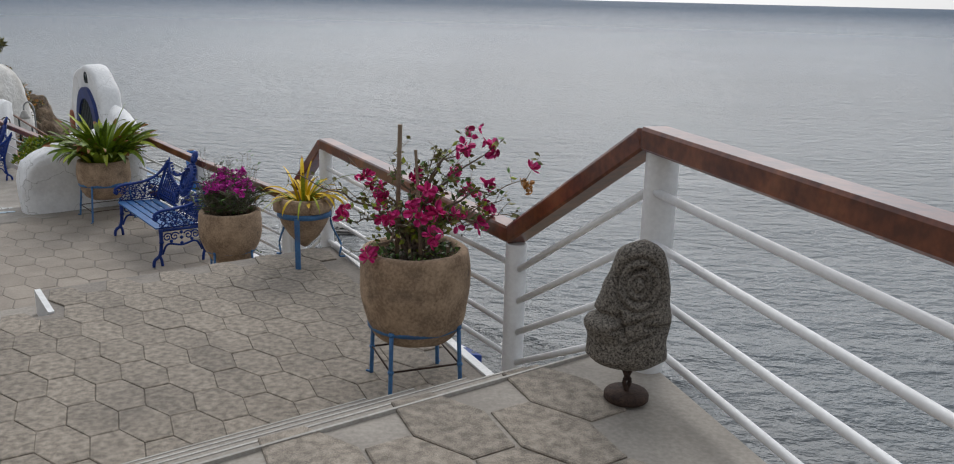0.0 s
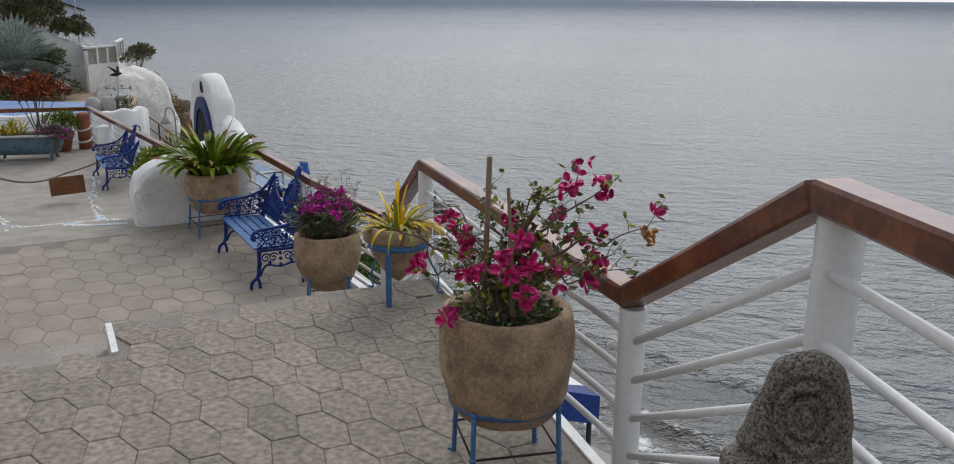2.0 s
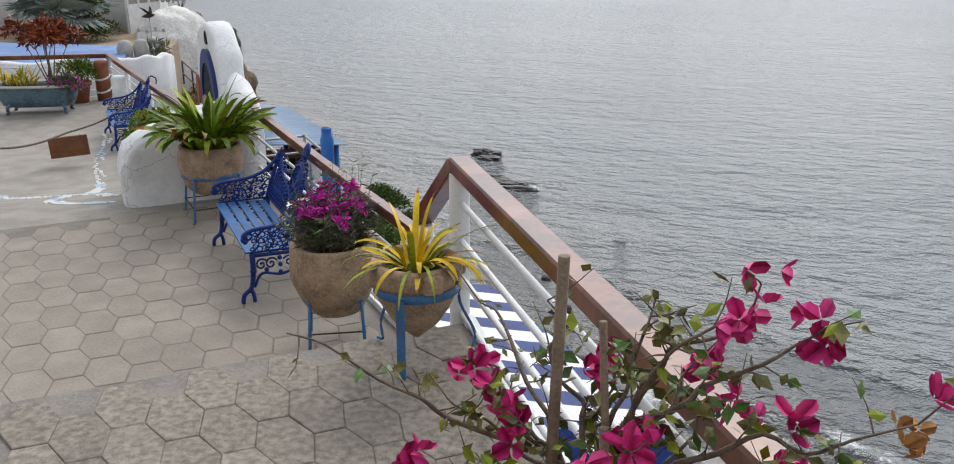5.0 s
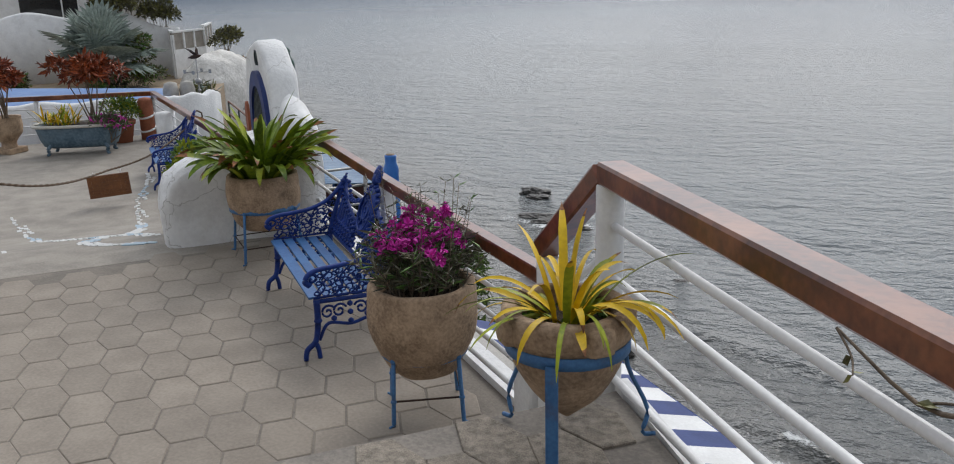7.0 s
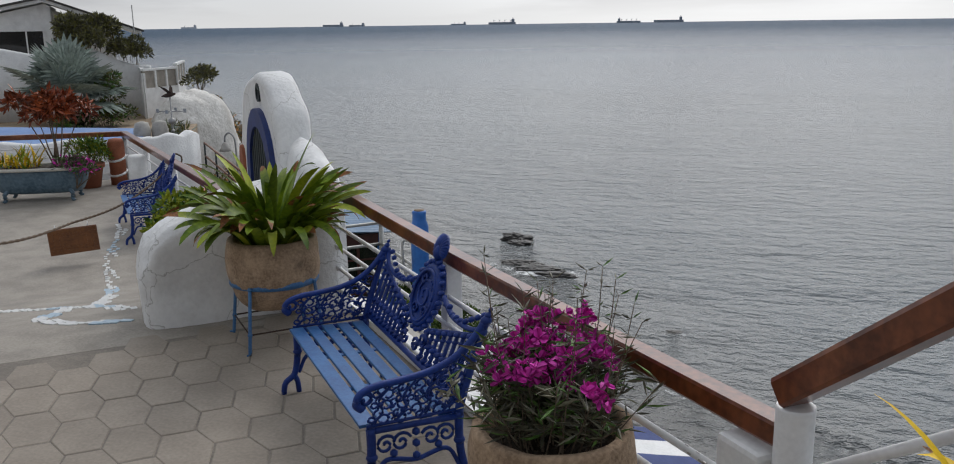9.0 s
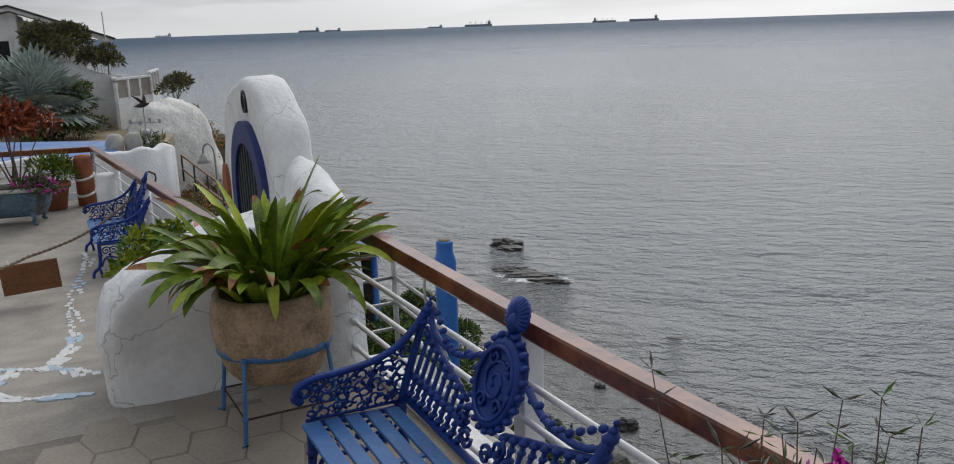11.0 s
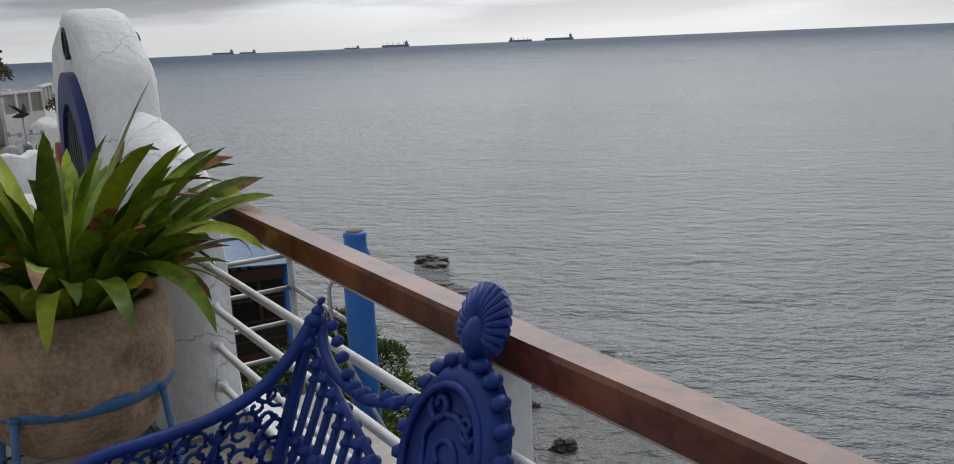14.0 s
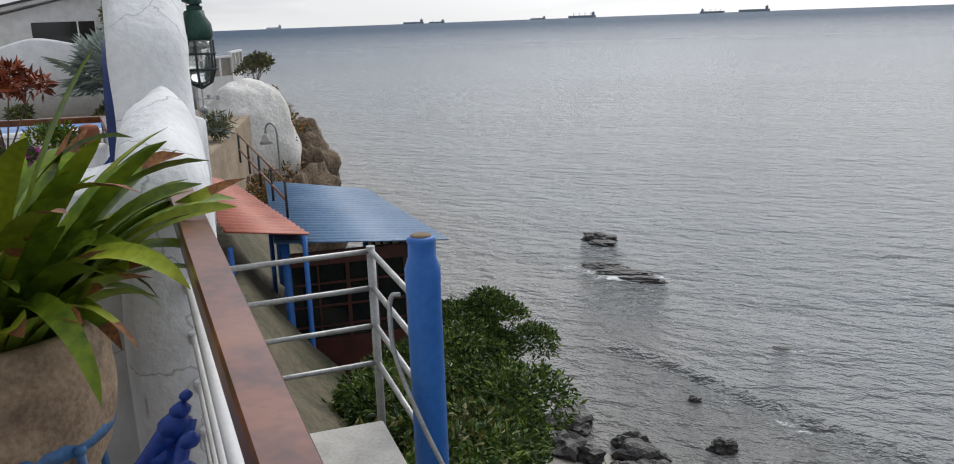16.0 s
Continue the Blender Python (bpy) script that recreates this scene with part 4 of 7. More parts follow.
for tg, kind_ in targets:
    base = Vector((rng.uniform(-0.07, 0.07), rng.uniform(-0.07, 0.07), -0.04))
    mid = Vector((tg[0] * 0.25, tg[1] * 0.25, max(0.20, tg[2] * 0.6)))
    tg = (tg[0] * 0.9, tg[1], tg[2] * 0.96)
    line = wander(base, mid, 3, 0.02)[:-1] + wander(mid, tg, 5, 0.03)
    stem = bmesh.new()
    tube(stem, line, rng.uniform(0.008, 0.012), 6, True, 0.002)
    n = len(line)
    for i in range(4, n):
        p = line[i]
        if rng.random() < (0.3 if kind_ == 4 else 0.7):
            q = p + Vector((rng.uniform(-1, 1), rng.uniform(-1, 1), rng.uniform(-0.5, 1))) * rng.uniform(0.04, 0.16)
            tube(stem, wander(p, q, 2, 0.01), 0.0026, 4, False, 0.001)
            for j in range(rng.randint(2, 4)):
                pp = p.lerp(q, rng.uniform(0.3, 1.05))
                leaf(leaves_, pp, Vector((rng.uniform(-1, 1), rng.uniform(-1, 1), rng.uniform(-0.8, 0.6))), rng.uniform(0.026, 0.055) * (0.6 if kind_ == 4 else 1.0), 0.6, rng.choice([0, 0, 0, 1, 2]))
            if kind_ in (1, 2, 3) and i > n * 0.55 and rng.random() < 0.07:
                cluster(q, rng.randint(2, 3), M["magenta"], spread_=0.025)
    if kind_ == 1:
        cluster(tg, rng.randint(3, 6), M["magenta"], size=0.039)
    if kind_ == 3:
        cluster(Vector(tg) + Vector((0, 0, -0.06)), 5, M["dry"], "dried_flower", 0.032, 0.045)
        cluster(Vector(tg) + Vector((0.02, 0, 0.05)), 2, M["magenta"], spread_=0.015)
    if kind_ == 2:
        cluster(Vector(tg) + Vector((0.02, 0, -0.07)), 3, M["dry"], "dried_flower", 0.032, 0.02)
    stem_ = part("stem", stem, M["bark"], bush)
    for name_, bm, mat_ in blooms:
        part(name_, bm, mat_, stem_)
    blooms = []
part("foliage", leaves_, [M["leaf_olive"], M["leaf_fresh"], M["leaf_lime"]], bush, "small olive green leaves", kind="stuff")
for (x0, y0), (x1, y1), h, r, m in (((-0.10, -0.06), (-0.085, -0.03), 0.76, 0.013, "stake"), ((0.05, -0.08), (0.0, -0.02), 0.62, 0.009, "stake"), ((0.05, -0.13), (0.02, -0.07), 0.40, 0.011, "stake")):
    bm = bmesh.new()
    tube(bm, [(x0, y0, -0.06), ((x0 + x1) / 2, (y0 + y1) / 2, h / 2), (x1, y1, h)], r, 7)
    part("stake", bm, M[m], bush, "weathered wooden stake")
bm = bmesh.new()
tube(bm, [(-0.02 + 0.085 * math.cos(i * math.tau / 18), -0.03 + 0.06 * math.sin(i * math.tau / 18), 0.20 + 0.01 * math.sin(i)) for i in range(19)], 0.004, 5)
part("twine", bm, M["twine"], bush, "green plastic twine")
cover = thing("ground_cover", (*C1, bz), "low green weeds and clover at the pot rim", "plant")
bm = bmesh.new()
for i in range(420):
    a, r = rng.uniform(0, math.tau), 0.25 * math.sqrt(rng.random())
    leaf(bm, (r * math.cos(a), r * math.sin(a), rng.uniform(-0.02, 0.045)), Vector((math.cos(a) * 0.6 + rng.uniform(-0.6, 0.6), math.sin(a) * 0.6 + rng.uniform(-0.6, 0.6), rng.uniform(0, 0.8))), rng.uniform(0.018, 0.04), 0.7, rng.choice([0, 0, 1]))
part("leaves", bm, [M["leaf_fresh"], M["leaf_dark"]], cover)

ruel = thing("flowering_plant", (*C3, 0.735), "dense dark lance-leaved plant with magenta-purple flowers", "plant")
stems, leaves_ = bmesh.new(), bmesh.new()
for i in range(120):
    a, r = rng.uniform(0, math.tau), 0.22 * math.sqrt(rng.random())
    sp = rng.uniform(0.8, 1.9)
    h = rng.uniform(0.20, 0.46) * (1.1 - 0.35 * (sp - 0.7))
    if i > 98:
        h = rng.uniform(0.42, 0.62) if i < 114 else rng.uniform(0.56, 0.70)
        sp = rng.uniform(1.2, 2.0)
    base = Vector((r * math.cos(a), r * math.sin(a), 0))
    top = Vector((r * sp * math.cos(a) + rng.uniform(-0.07, 0.07), r * sp * math.sin(a) + rng.uniform(-0.07, 0.07), h))
    line = wander(base, top, 3, 0.015)
    tube(stems, line, 0.0035, 5, False, 0.0015)
    for j in range(1 if i > 98 else 3, len(line)):
        for q in range(3):
            b = rng.uniform(0, math.tau)
            leaf(leaves_, line[j], Vector((math.cos(b), math.sin(b), rng.uniform(-0.2, 0.9))), rng.uniform(0.06, 0.12) * (0.55 if i > 98 else 1), 0.15, rng.choice([0, 0, 0, 1]))
    if r < 0.17 and i <= 98 and i % 2 == 0 and h > 0.24:
        for q in range(rng.randint(7, 12)):
            flowers = bmesh.new()
            bract(flowers, top + Vector((rng.uniform(-1, 1), rng.uniform(-1, 1), rng.uniform(-0.3, 1))) * 0.045, rng.uniform(0.024, 0.036))
            part("flower", flowers, M["purple"], ruel)
part("stalk_mass", stems, M["bark"], ruel, kind="stuff")
part("foliage", leaves_, [M["leaf_dark"], M["leaf_fresh"]], ruel, "narrow dark green leaves", kind="stuff")


# ---- carved stone on its iron foot ----
bm = bmesh.new()
SEG, RNG = 120, 96
HS = 0.44
rings = []
for i in range(RNG + 1):
    t = i / RNG
    z = HS * t
    w = 0.148 * (1 - max(0, t - 0.30) ** 1.55 * 0.95) * (min(1.0, (t + 0.012) / 0.10)) ** 0.35 * (1 - max(0, (t - 0.90) / 0.10) ** 2.2 * 0.93)
    cx = -0.012 + 0.05 * max(0, t - 0.25)
    ring = []
    for k in range(SEG):
        a = k * math.tau / SEG
        x, y = cx + w * math.cos(a), w * 0.62 * math.sin(a)
        cut = 0.0
        if math.sin(a) < 0:
            e = math.hypot(x - 0.018, (z - 0.30) * 1.0)
            for rr, dep in ((0.027, 0.018), (0.052, 0.020), (0.086, 0.018)):
                cut += dep * math.exp(-((e - rr) / 0.0075) ** 2)
            for x0, z0, x1, z1 in ((-0.06, 0.15, 0.07, 0.20), (-0.02, 0.10, 0.11, 0.155), (-0.05, 0.21, -0.02, 0.13), (0.05, 0.17, 0.14, 0.16), (-0.02, 0.335, 0.06, 0.36)):
                dx, dz = x1 - x0, z1 - z0
                q = max(0, min(1, ((x - x0) * dx + (z - z0) * dz) / (dx * dx + dz * dz)))
                cut += 0.020 * math.exp(-(math.hypot(x - x0 - q * dx, z - z0 - q * dz) / 0.0075) ** 2)
        if math.cos(a) < -0.3:
            cut += 0.022 * math.exp(-((z - 0.19) / 0.012) ** 2) - 0.02 * math.exp(-((z - 0.15) / 0.03) ** 2)
        nz = 0.008 * noise.noise(Vector((x * 14, y * 14, z * 14)))
        ring.append(Vector((x - (cut - nz) * math.cos(a), y - (cut - nz) * math.sin(a), z + 0.115)))
    rings.append(ring)
loft(bm, rings)
stone_faces = len(bm.faces)
for s in (-1, 1):
    tube(bm, spline([(s * 0.028, 0, 0.135), (s * 0.006, s * 0.008, 0.09), (-s * 0.010, -s * 0.006, 0.06), (s * 0.008, 0, 0.018)], 4), 0.009, 8)
lathe(bm, [(0.080, 0.0), (0.084, 0.004), (0.084, 0.02), (0.078, 0.027), (0.02, 0.03)], 32, centre=(0, 0, 0))
bm.faces.ensure_lookup_table()
for f in bm.faces[stone_faces:]:
    f.material_index = 1
stone = solid("carved_stone", bm, [M["stone"], M["rust"]], "carved speckled grey stone on a small rusty iron foot", "sculpture")
stone.matrix_world = pose(1.25, 3.19, ZA, 0, 0, -6) @ Matrix.Diagonal((1.05, 1.05, 1.18, 1))


# ---- cast iron garden bench ----
def scroll(cx, cz, r, a0, turns, k=18, plane="xz", off=0.0, shrink=0.15):
    out = []
    for i in range(k + 1):
        t = i / k
        a = a0 + turns * math.tau * t
        rr = r * (1 - (1 - shrink) * t)
        x, z = cx + rr * math.cos(a), cz + rr * math.sin(a)
        out.append(Vector((x, off, z)) if plane == "xz" else Vector((off, x, z)))
    return out


def bench_part(name, bm, mat, parent, label="", is_smooth=None):
    """A part of the bench; above the seat it leans back."""
    for v in bm.verts:
        if v.co.z > 0.44:
            h = v.co.z - 0.44
            v.co.z = 0.44 + h * 0.87
            v.co.y += h * 0.21
    return part(name, bm, mat, parent, label, is_smooth)


def garden_bench(at, turn, label):
    b = thing("garden_bench", at, label, "bench", "blue cast iron benches", turn=turn)
    W = 0.775
    for i in range(5):
        y = 0.045 + i * 0.098
        bm = bmesh.new()
        box(bm, (0, y, 0.425 - 0.004 * i), (1.5, 0.07 if i else 0.085, 0.018), None, 0.005)
        bench_part("slat", bm, M["slat"], b, "light blue painted seat slat")
    for x in (-0.25, 0.25):
        bm = bmesh.new()
        box(bm, (x, 0.25, 0.405), (0.035, 0.46, 0.012), None, 0.003)
        bench_part("stretcher", bm, M["slat"], b)
    for s in (-1, 1):
        x = s * W
        # legs that sweep out and end in split feet
        for y0, dy in ((0.05, -1), (0.50, 1)):
            bm = bmesh.new()
            line = spline([(x, y0, 0.42), (x, y0, 0.30), (x, y0 + dy * 0.008, 0.20), (x, y0 + dy * 0.03, 0.12), (x, y0 + dy * 0.085, 0.075), (x, y0 + dy * 0.10, 0.02), (x, y0 + dy * 0.10, 0.0)], 4)
            tube(bm, line, 0.024, 8, True, 0.017)
            tube(bm, spline([(x, y0 + dy * 0.03, 0.12), (x, y0 + dy * 0.012, 0.07), (x, y0 + dy * 0.005, 0.0)], 4), 0.017, 8)
            lathe(bm, [(0.02, -0.02), (0.031, 0), (0.02, 0.02)], 8, centre=(x, y0, 0.27))
            bench_part("leg", bm, M["bench"], b)
        bm = bmesh.new()
        # ornamental apron between the legs
        tube(bm, spline([(x, 0.05, 0.13), (x, 0.12, 0.24), (x, 0.275, 0.215), (x, 0.43, 0.24), (x, 0.50, 0.13)], 6), 0.012, 6)
        tube(bm, [(x, 0.03, 0.405), (x, 0.52, 0.395)], 0.017, 8)
        for yc in (0.12, 0.20, 0.35, 0.43):
            tube(bm, scroll(yc, 0.32, 0.052, 0.4 if yc < 0.27 else 2.7, 1.4 if yc < 0.27 else -1.4, 18, "yz", x), 0.0085, 6)
        for yc, zc in ((0.275, 0.30), (0.275, 0.36), (0.16, 0.27), (0.39, 0.27), (0.275, 0.235)):
            lathe(bm, [(0.006, -0.02), (0.02, -0.008), (0.02, 0.008), (0.006, 0.02)], 8, centre=(x, yc, zc))
        bench_part("side_panel", bm, M["bench"], b)
        bm = bmesh.new()
        arm = spline([(x, -0.005, 0.535), (x, -0.04, 0.57), (x, -0.03, 0.625), (x, 0.04, 0.655), (x, 0.16, 0.665), (x, 0.30, 0.685), (x, 0.42, 0.74), (x, 0.50, 0.83), (x, 0.545, 0.92)], 5)
        tube(bm, arm, 0.021, 8)
        tube(bm, scroll(0.0, 0.585, 0.05, -2.2, -1.3, 20, "yz", x), 0.012, 6)
        bench_part("armrest", bm, M["bench"], b, "sweeping cast armrest")
        # vine tracery under the arm
        curls = []
        for j in range(15):
            t = j / 14
            yc = 0.05 + 0.43 * t
            ztop = 0.64 + 0.02 * t + 0.16 * max(0, t - 0.55) ** 1.2 * 2
            for zc in ((0.47, 0.55, 0.61) if t < 0.6 else (0.47, 0.55, 0.63, ztop - 0.05)):
                zc += 0.02 * math.sin(j * 2.1)
                r = 0.024 + 0.008 * ((j * 7) % 3)
                curls.append(bmesh.new())
                tube(curls[-1], scroll(yc, zc, r, j * 1.7, 0.95 * (1 if j % 2 else -1), 10, "yz", x, 0.3), 0.007, 5)
            if j % 2:
                curls.append(bmesh.new())
                lathe(curls[-1], [(0.004, -0.014), (0.015, -0.005), (0.015, 0.006), (0.004, 0.014)], 6, centre=(x, yc, 0.52 + 0.03 * math.sin(j)))
        bm = bmesh.new()
        tube(bm, [(x, 0.03, 0.432), (x, 0.50, 0.432)], 0.009, 5)
        for j in range(4):
            y0 = 0.05 + j * 0.12
            tube(bm, spline([(x, y0, 0.43), (x, y0 + 0.05, 0.5), (x, y0 + 0.02, 0.57), (x, y0 + 0.07, 0.65)], 4), 0.008, 5)
        panel = bench_part("arm_panel", bm, M["bench"], b, "leafy pierced panel under the armrest")
        for cm in curls:
            bench_part("curl", cm, M["bench"], panel)
        # corner post with finial
        bm = bmesh.new()
        tube(bm, spline([(x, 0.50, 0.40), (x, 0.515, 0.60), (x, 0.535, 0.80), (x, 0.555, 0.93)], 4), 0.024, 8, True, 0.018)
        for k, (r, z) in enumerate(((0.030, 0.86), (0.024, 0.90), (0.030, 0.925), (0.019, 0.955), (0.012, 0.985))):
            lathe(bm, [(r * 0.4, -r), (r, -r * 0.3), (r, r * 0.3), (r * 0.3, r)], 8, centre=(x, 0.54 + k * 0.006, z))
        bench_part("corner_post", bm, M["bench"], b, "knobbed finial post")

    def back(x, z):
        return Vector((x, 0.505 + (z - 0.42) * 0.14, z))

    bm = bmesh.new()
    tube(bm, [back(-W, 0.455), back(W, 0.455)], 0.017, 8)
    for s in (-1, 1):
        tube(bm, spline([back(s * W, 0.93), back(s * 0.72, 0.86), back(s * 0.60, 0.815), back(s * 0.42, 0.81), back(s * 0.30, 0.84), back(s * 0.21, 0.88)], 5), 0.015, 7)
        tube(bm, [back(s * 0.76, 0.83), back(s * 0.19, 0.665)], 0.012, 6)
        tube(bm, [back(s * 0.76, 0.58), back(s * 0.10, 0.56)], 0.009, 6)
        for j in range(9):
            q = back(s * (0.70 - j * 0.055), 0.925 - 0.105 * min(1, j / 3.5) + (0.03 if j > 6 else 0))
            lathe(bm, [(0.005, -0.018), (0.018, -0.007), (0.018, 0.007), (0.005, 0.018)], 8, centre=q)
    bench_part("back_frame", bm, M["bench"], b, "beaded top rail of the backrest")
    for s in (-1, 1):
        for j in range(9):
            x = s * (0.715 - j * 0.069)
            ztop = 0.825 - (0.76 - abs(x)) * 0.29 + 0.01
            bm = bmesh.new()
            tube(bm, [back(x, 0.455), back(x + 0.006, 0.53), back(x - 0.004, 0.60), back(x, ztop)], 0.012, 6)
            for zz, r in ((0.49, 0.022), (0.535, 0.017), (0.575, 0.026), (ztop - 0.06, 0.018), (ztop - 0.015, 0.026)):
                lathe(bm, [(0.005, -r * 0.8), (r, -r * 0.25), (r, r * 0.25), (0.005, r * 0.8)], 7, centre=back(x, zz))
            bench_part("baluster", bm, M["bench"], b)
    # oval medallion with a petalled border and a shell crest
    bm = bmesh.new()
    rings = []
    for r, d in ((0.0, 0.018), (0.4, 0.020), (0.55, 0.012), (0.72, 0.014), (0.80, 0.03), (0.92, 0.03), (1.0, 0.012), (1.0, -0.02)):
        ring = []
        for k in range(40):
            a = k * math.tau / 40
            z = 0.83 + 0.20 * r * math.sin(a)
            p = back(0.172 * r * math.cos(a), z)
            rel = 0.008 * noise.noise(Vector((p.x * 34, p.z * 34, 3.0))) if r < 0.7 else 0.0
            ring.append(p + Vector((0, -(d + rel), 0)))
        rings.append(ring)
    loft(bm, rings[1:], True, True)
    petals = []
    for j in range(22):
        a = j * math.tau / 22
        pm = bmesh.new()
        petals.append(pm)
        lathe(pm, [(0.006, -0.018), (0.021, -0.007), (0.021, 0.007), (0.006, 0.018)], 8, centre=back(0.184 * math.cos(a), 0.83 + 0.213 * math.sin(a)) + Vector((0, -0.008, 0)))
    for cx_, cz_, rr_, a_, tn in ((0.0, 0.83, 0.105, 0.5, 1.6), (-0.055, 0.93, 0.045, 2.0, 1.3), (0.06, 0.92, 0.04, 1.0, -1.3), (-0.06, 0.73, 0.045, 4.0, -1.3), (0.06, 0.74, 0.045, 5.0, 1.3)):
        tube(bm, [back(q.x, q.z) + Vector((0, -0.022, 0)) for q in scroll(cx_, cz_, rr_, a_, tn, 22)], 0.0085, 6)
    tube(bm, [back(0.138 * math.cos(k * math.tau / 32), 0.83 + 0.16 * math.sin(k * math.tau / 32)) + Vector((0, -0.03, 0)) for k in range(33)], 0.010, 6)
    medal = bench_part("medallion", bm, M["bench"], b, "oval relief medallion with a petalled edge", is_smooth=True)
    for pm in petals:
        bench_part("petal", pm, M["bench"], medal)
    ribs = []
    bm = bmesh.new()
    for j in range(17):
        a = radians(-25 + j * 230 / 16)
        c = back(0, 1.125)
        tip = back(0.085 * math.cos(a), 1.125 + 0.09 * math.sin(a)) + Vector((0, -0.012, 0))
        ribs.append(bmesh.new())
        tube(ribs[-1], [c + Vector((0, -0.03, 0)), c.lerp(tip, 0.6) + Vector((0, -0.022, 0)), tip], 0.006, 6, True, 0.0125)
    lathe(bm, [(0.012, -0.06), (0.034, -0.03), (0.038, 0.0), (0.025, 0.03), (0.005, 0.045)], 12, centre=back(0, 1.11) + Vector((0, -0.018, 0)))
    tube(bm, [back(0, 1.0), back(0, 1.09)], 0.02, 8)
    crest = bench_part("crest", bm, M["bench"], b, "fan shell crest")
    for rm_ in ribs:
        bench_part("shell_rib", rm_, M["bench"], crest)
    for s in (-1, 1):
        bm = bmesh.new()
        tube(bm, scroll(s * 0.17, 0.60, 0.055, 1.2, -1.5 * s, 18, "xz", 0.51), 0.010, 6)
        tube(bm, scroll(s * 0.09, 0.54, 0.05, 0.2, 1.4 * s, 18, "xz", 0.505), 0.010, 6)
        bench_part("scroll", bm, M["bench"], b)
    return b


rail_turn = math.degrees(math.atan2(-DU.y, -DU.x))
bench = garden_bench(P(2.53, -0.68, 0.0), rail_turn, "cobalt blue cast-iron bench with pierced back and slatted seat")
bench2 = copy_thing(bench, pose(*P(11.58, -1.30, ZD), 0, 0, rail_turn + 1))
tagged(bench2, "cobalt blue cast-iron bench beside the lower terrace rail")


# ---- lower terrace ----
def ground_d(u):
    f = min(1.0, max(0.0, (u - 4.9) / 4.2))
    return ZD * (f * f * (3 - 2 * f))


def at_ground(x, y, dz=0.0):
    u = (Vector((x, y, 0)) - V0).dot(DU)
    return Vector((x, y, ground_d(u) + dz))


M["tile_white"] = material("white_tile_chip", (0.72, 0.72, 0.70), (0.58, 0.58, 0.57), 0.35, 8, 50, 0.1)
M["tile_blue"] = material("pale_blue_tile_chip", (0.42, 0.52, 0.60), (0.30, 0.42, 0.52), 0.35, 8, 50, 0.1)
mosaic = thing("tile_mosaic", (-8.0, 13.0, 0), "broken white and pale blue tile lines set in concrete", "mosaic", kind="structure")
curves = [[(-10.6, 16.6), (-10.1, 15.9), (-9.4, 14.8), (-8.7, 13.95), (-8.15, 13.3), (-7.75, 12.7), (-7.3, 12.1), (-6.6, 11.6)], [(-10.6, 13.6), (-9.6, 12.85), (-8.9, 12.35), (-8.2, 12.16), (-7.6, 12.05), (-7.2, 11.95)], [(-7.6, 12.0), (-7.35, 11.65), (-7.2, 11.25), (-6.75, 11.1), (-6.3, 11.2)], [(-9.4, 11.9), (-8.6, 11.3), (-7.7, 10.7)]]
for ci, pts in enumerate(curves):
    line = spline([(x, y, 0) for x, y in pts], 10)
    step_ = 1 if ci < 3 else 3
    for i in range(0, len(line) - 1, step_):
        for j in range(2 if (i // 5) % 2 else 1):
            p = line[i] + Vector((rng.uniform(-0.03, 0.03), rng.uniform(-0.03, 0.03), 0)) + DN * 0.07 * j
            g = at_ground(p.x, p.y, -0.004)
            d = (line[i + 1] - line[i]).normalized()
            bm = bmesh.new()
            w, l = rng.uniform(0.018, 0.034), rng.uniform(0.03, 0.06)
            outl = [p + d * (l * a_) + Vector((-d.y, d.x, 0)) * (w * b_) for a_, b_ in ((-1, -0.8), (0.9, -1), (1, 0.7), (-0.7, 1))]
            prism(bm, [(q.x, q.y) for q in outl], g.z - 0.01, g.z + 0.008)
            wpart("tile_chip", bm, M["tile_blue" if (i // 6) % 4 == 2 else "tile_white"], mosaic)

# white round post with blue balustrade
gate_post = thing("gate_post", (-7.38, 9.69, 0), "stout round white-washed concrete post", "post")
bm = bmesh.new()
lathe(bm, [(0.165, 0), (0.16, 0.1), (0.155, 0.9), (0.15, 1.06), (0.14, 1.09), (0.05, 1.10)], 32, 0.015)
part("shaft", bm, M["limewash"], gate_post)
bal = thing("balustrade", (-8.2, 9.0, 0), "low white wall topped by blue balusters", "balustrade", kind="structure")
b0, b1 = Vector((-7.57, 9.62, 0)), Vector((-10.6, 8.5, 0))
bm = bmesh.new()
mid = (b0 + b1) / 2
bt = Matrix.Rotation(math.atan2(b1.y - b0.y, b1.x - b0.x), 3, "Z")
box(bm, mid + Vector((0, 0, 0.13)), ((b1 - b0).length, 0.2, 0.30), bt, 0.02)
wpart("plinth", bm, M["white"], bal)
bm = bmesh.new()
box(bm, mid + Vector((0, 0, 0.93)), ((b1 - b0).length, 0.07, 0.06), bt, 0.01)
wpart("top_rail", bm, M["bench"], bal)
for i in range(22):
    p = b0.lerp(b1, (i + 0.5) / 22)
    bm = bmesh.new()
    lathe(bm, [(0.02, 0.28), (0.03, 0.34), (0.018, 0.42), (0.034, 0.56), (0.034, 0.64), (0.018, 0.78), (0.03, 0.86), (0.02, 0.9)], 10, centre=p)
    wpart("baluster", bm, M["bench"], bal)

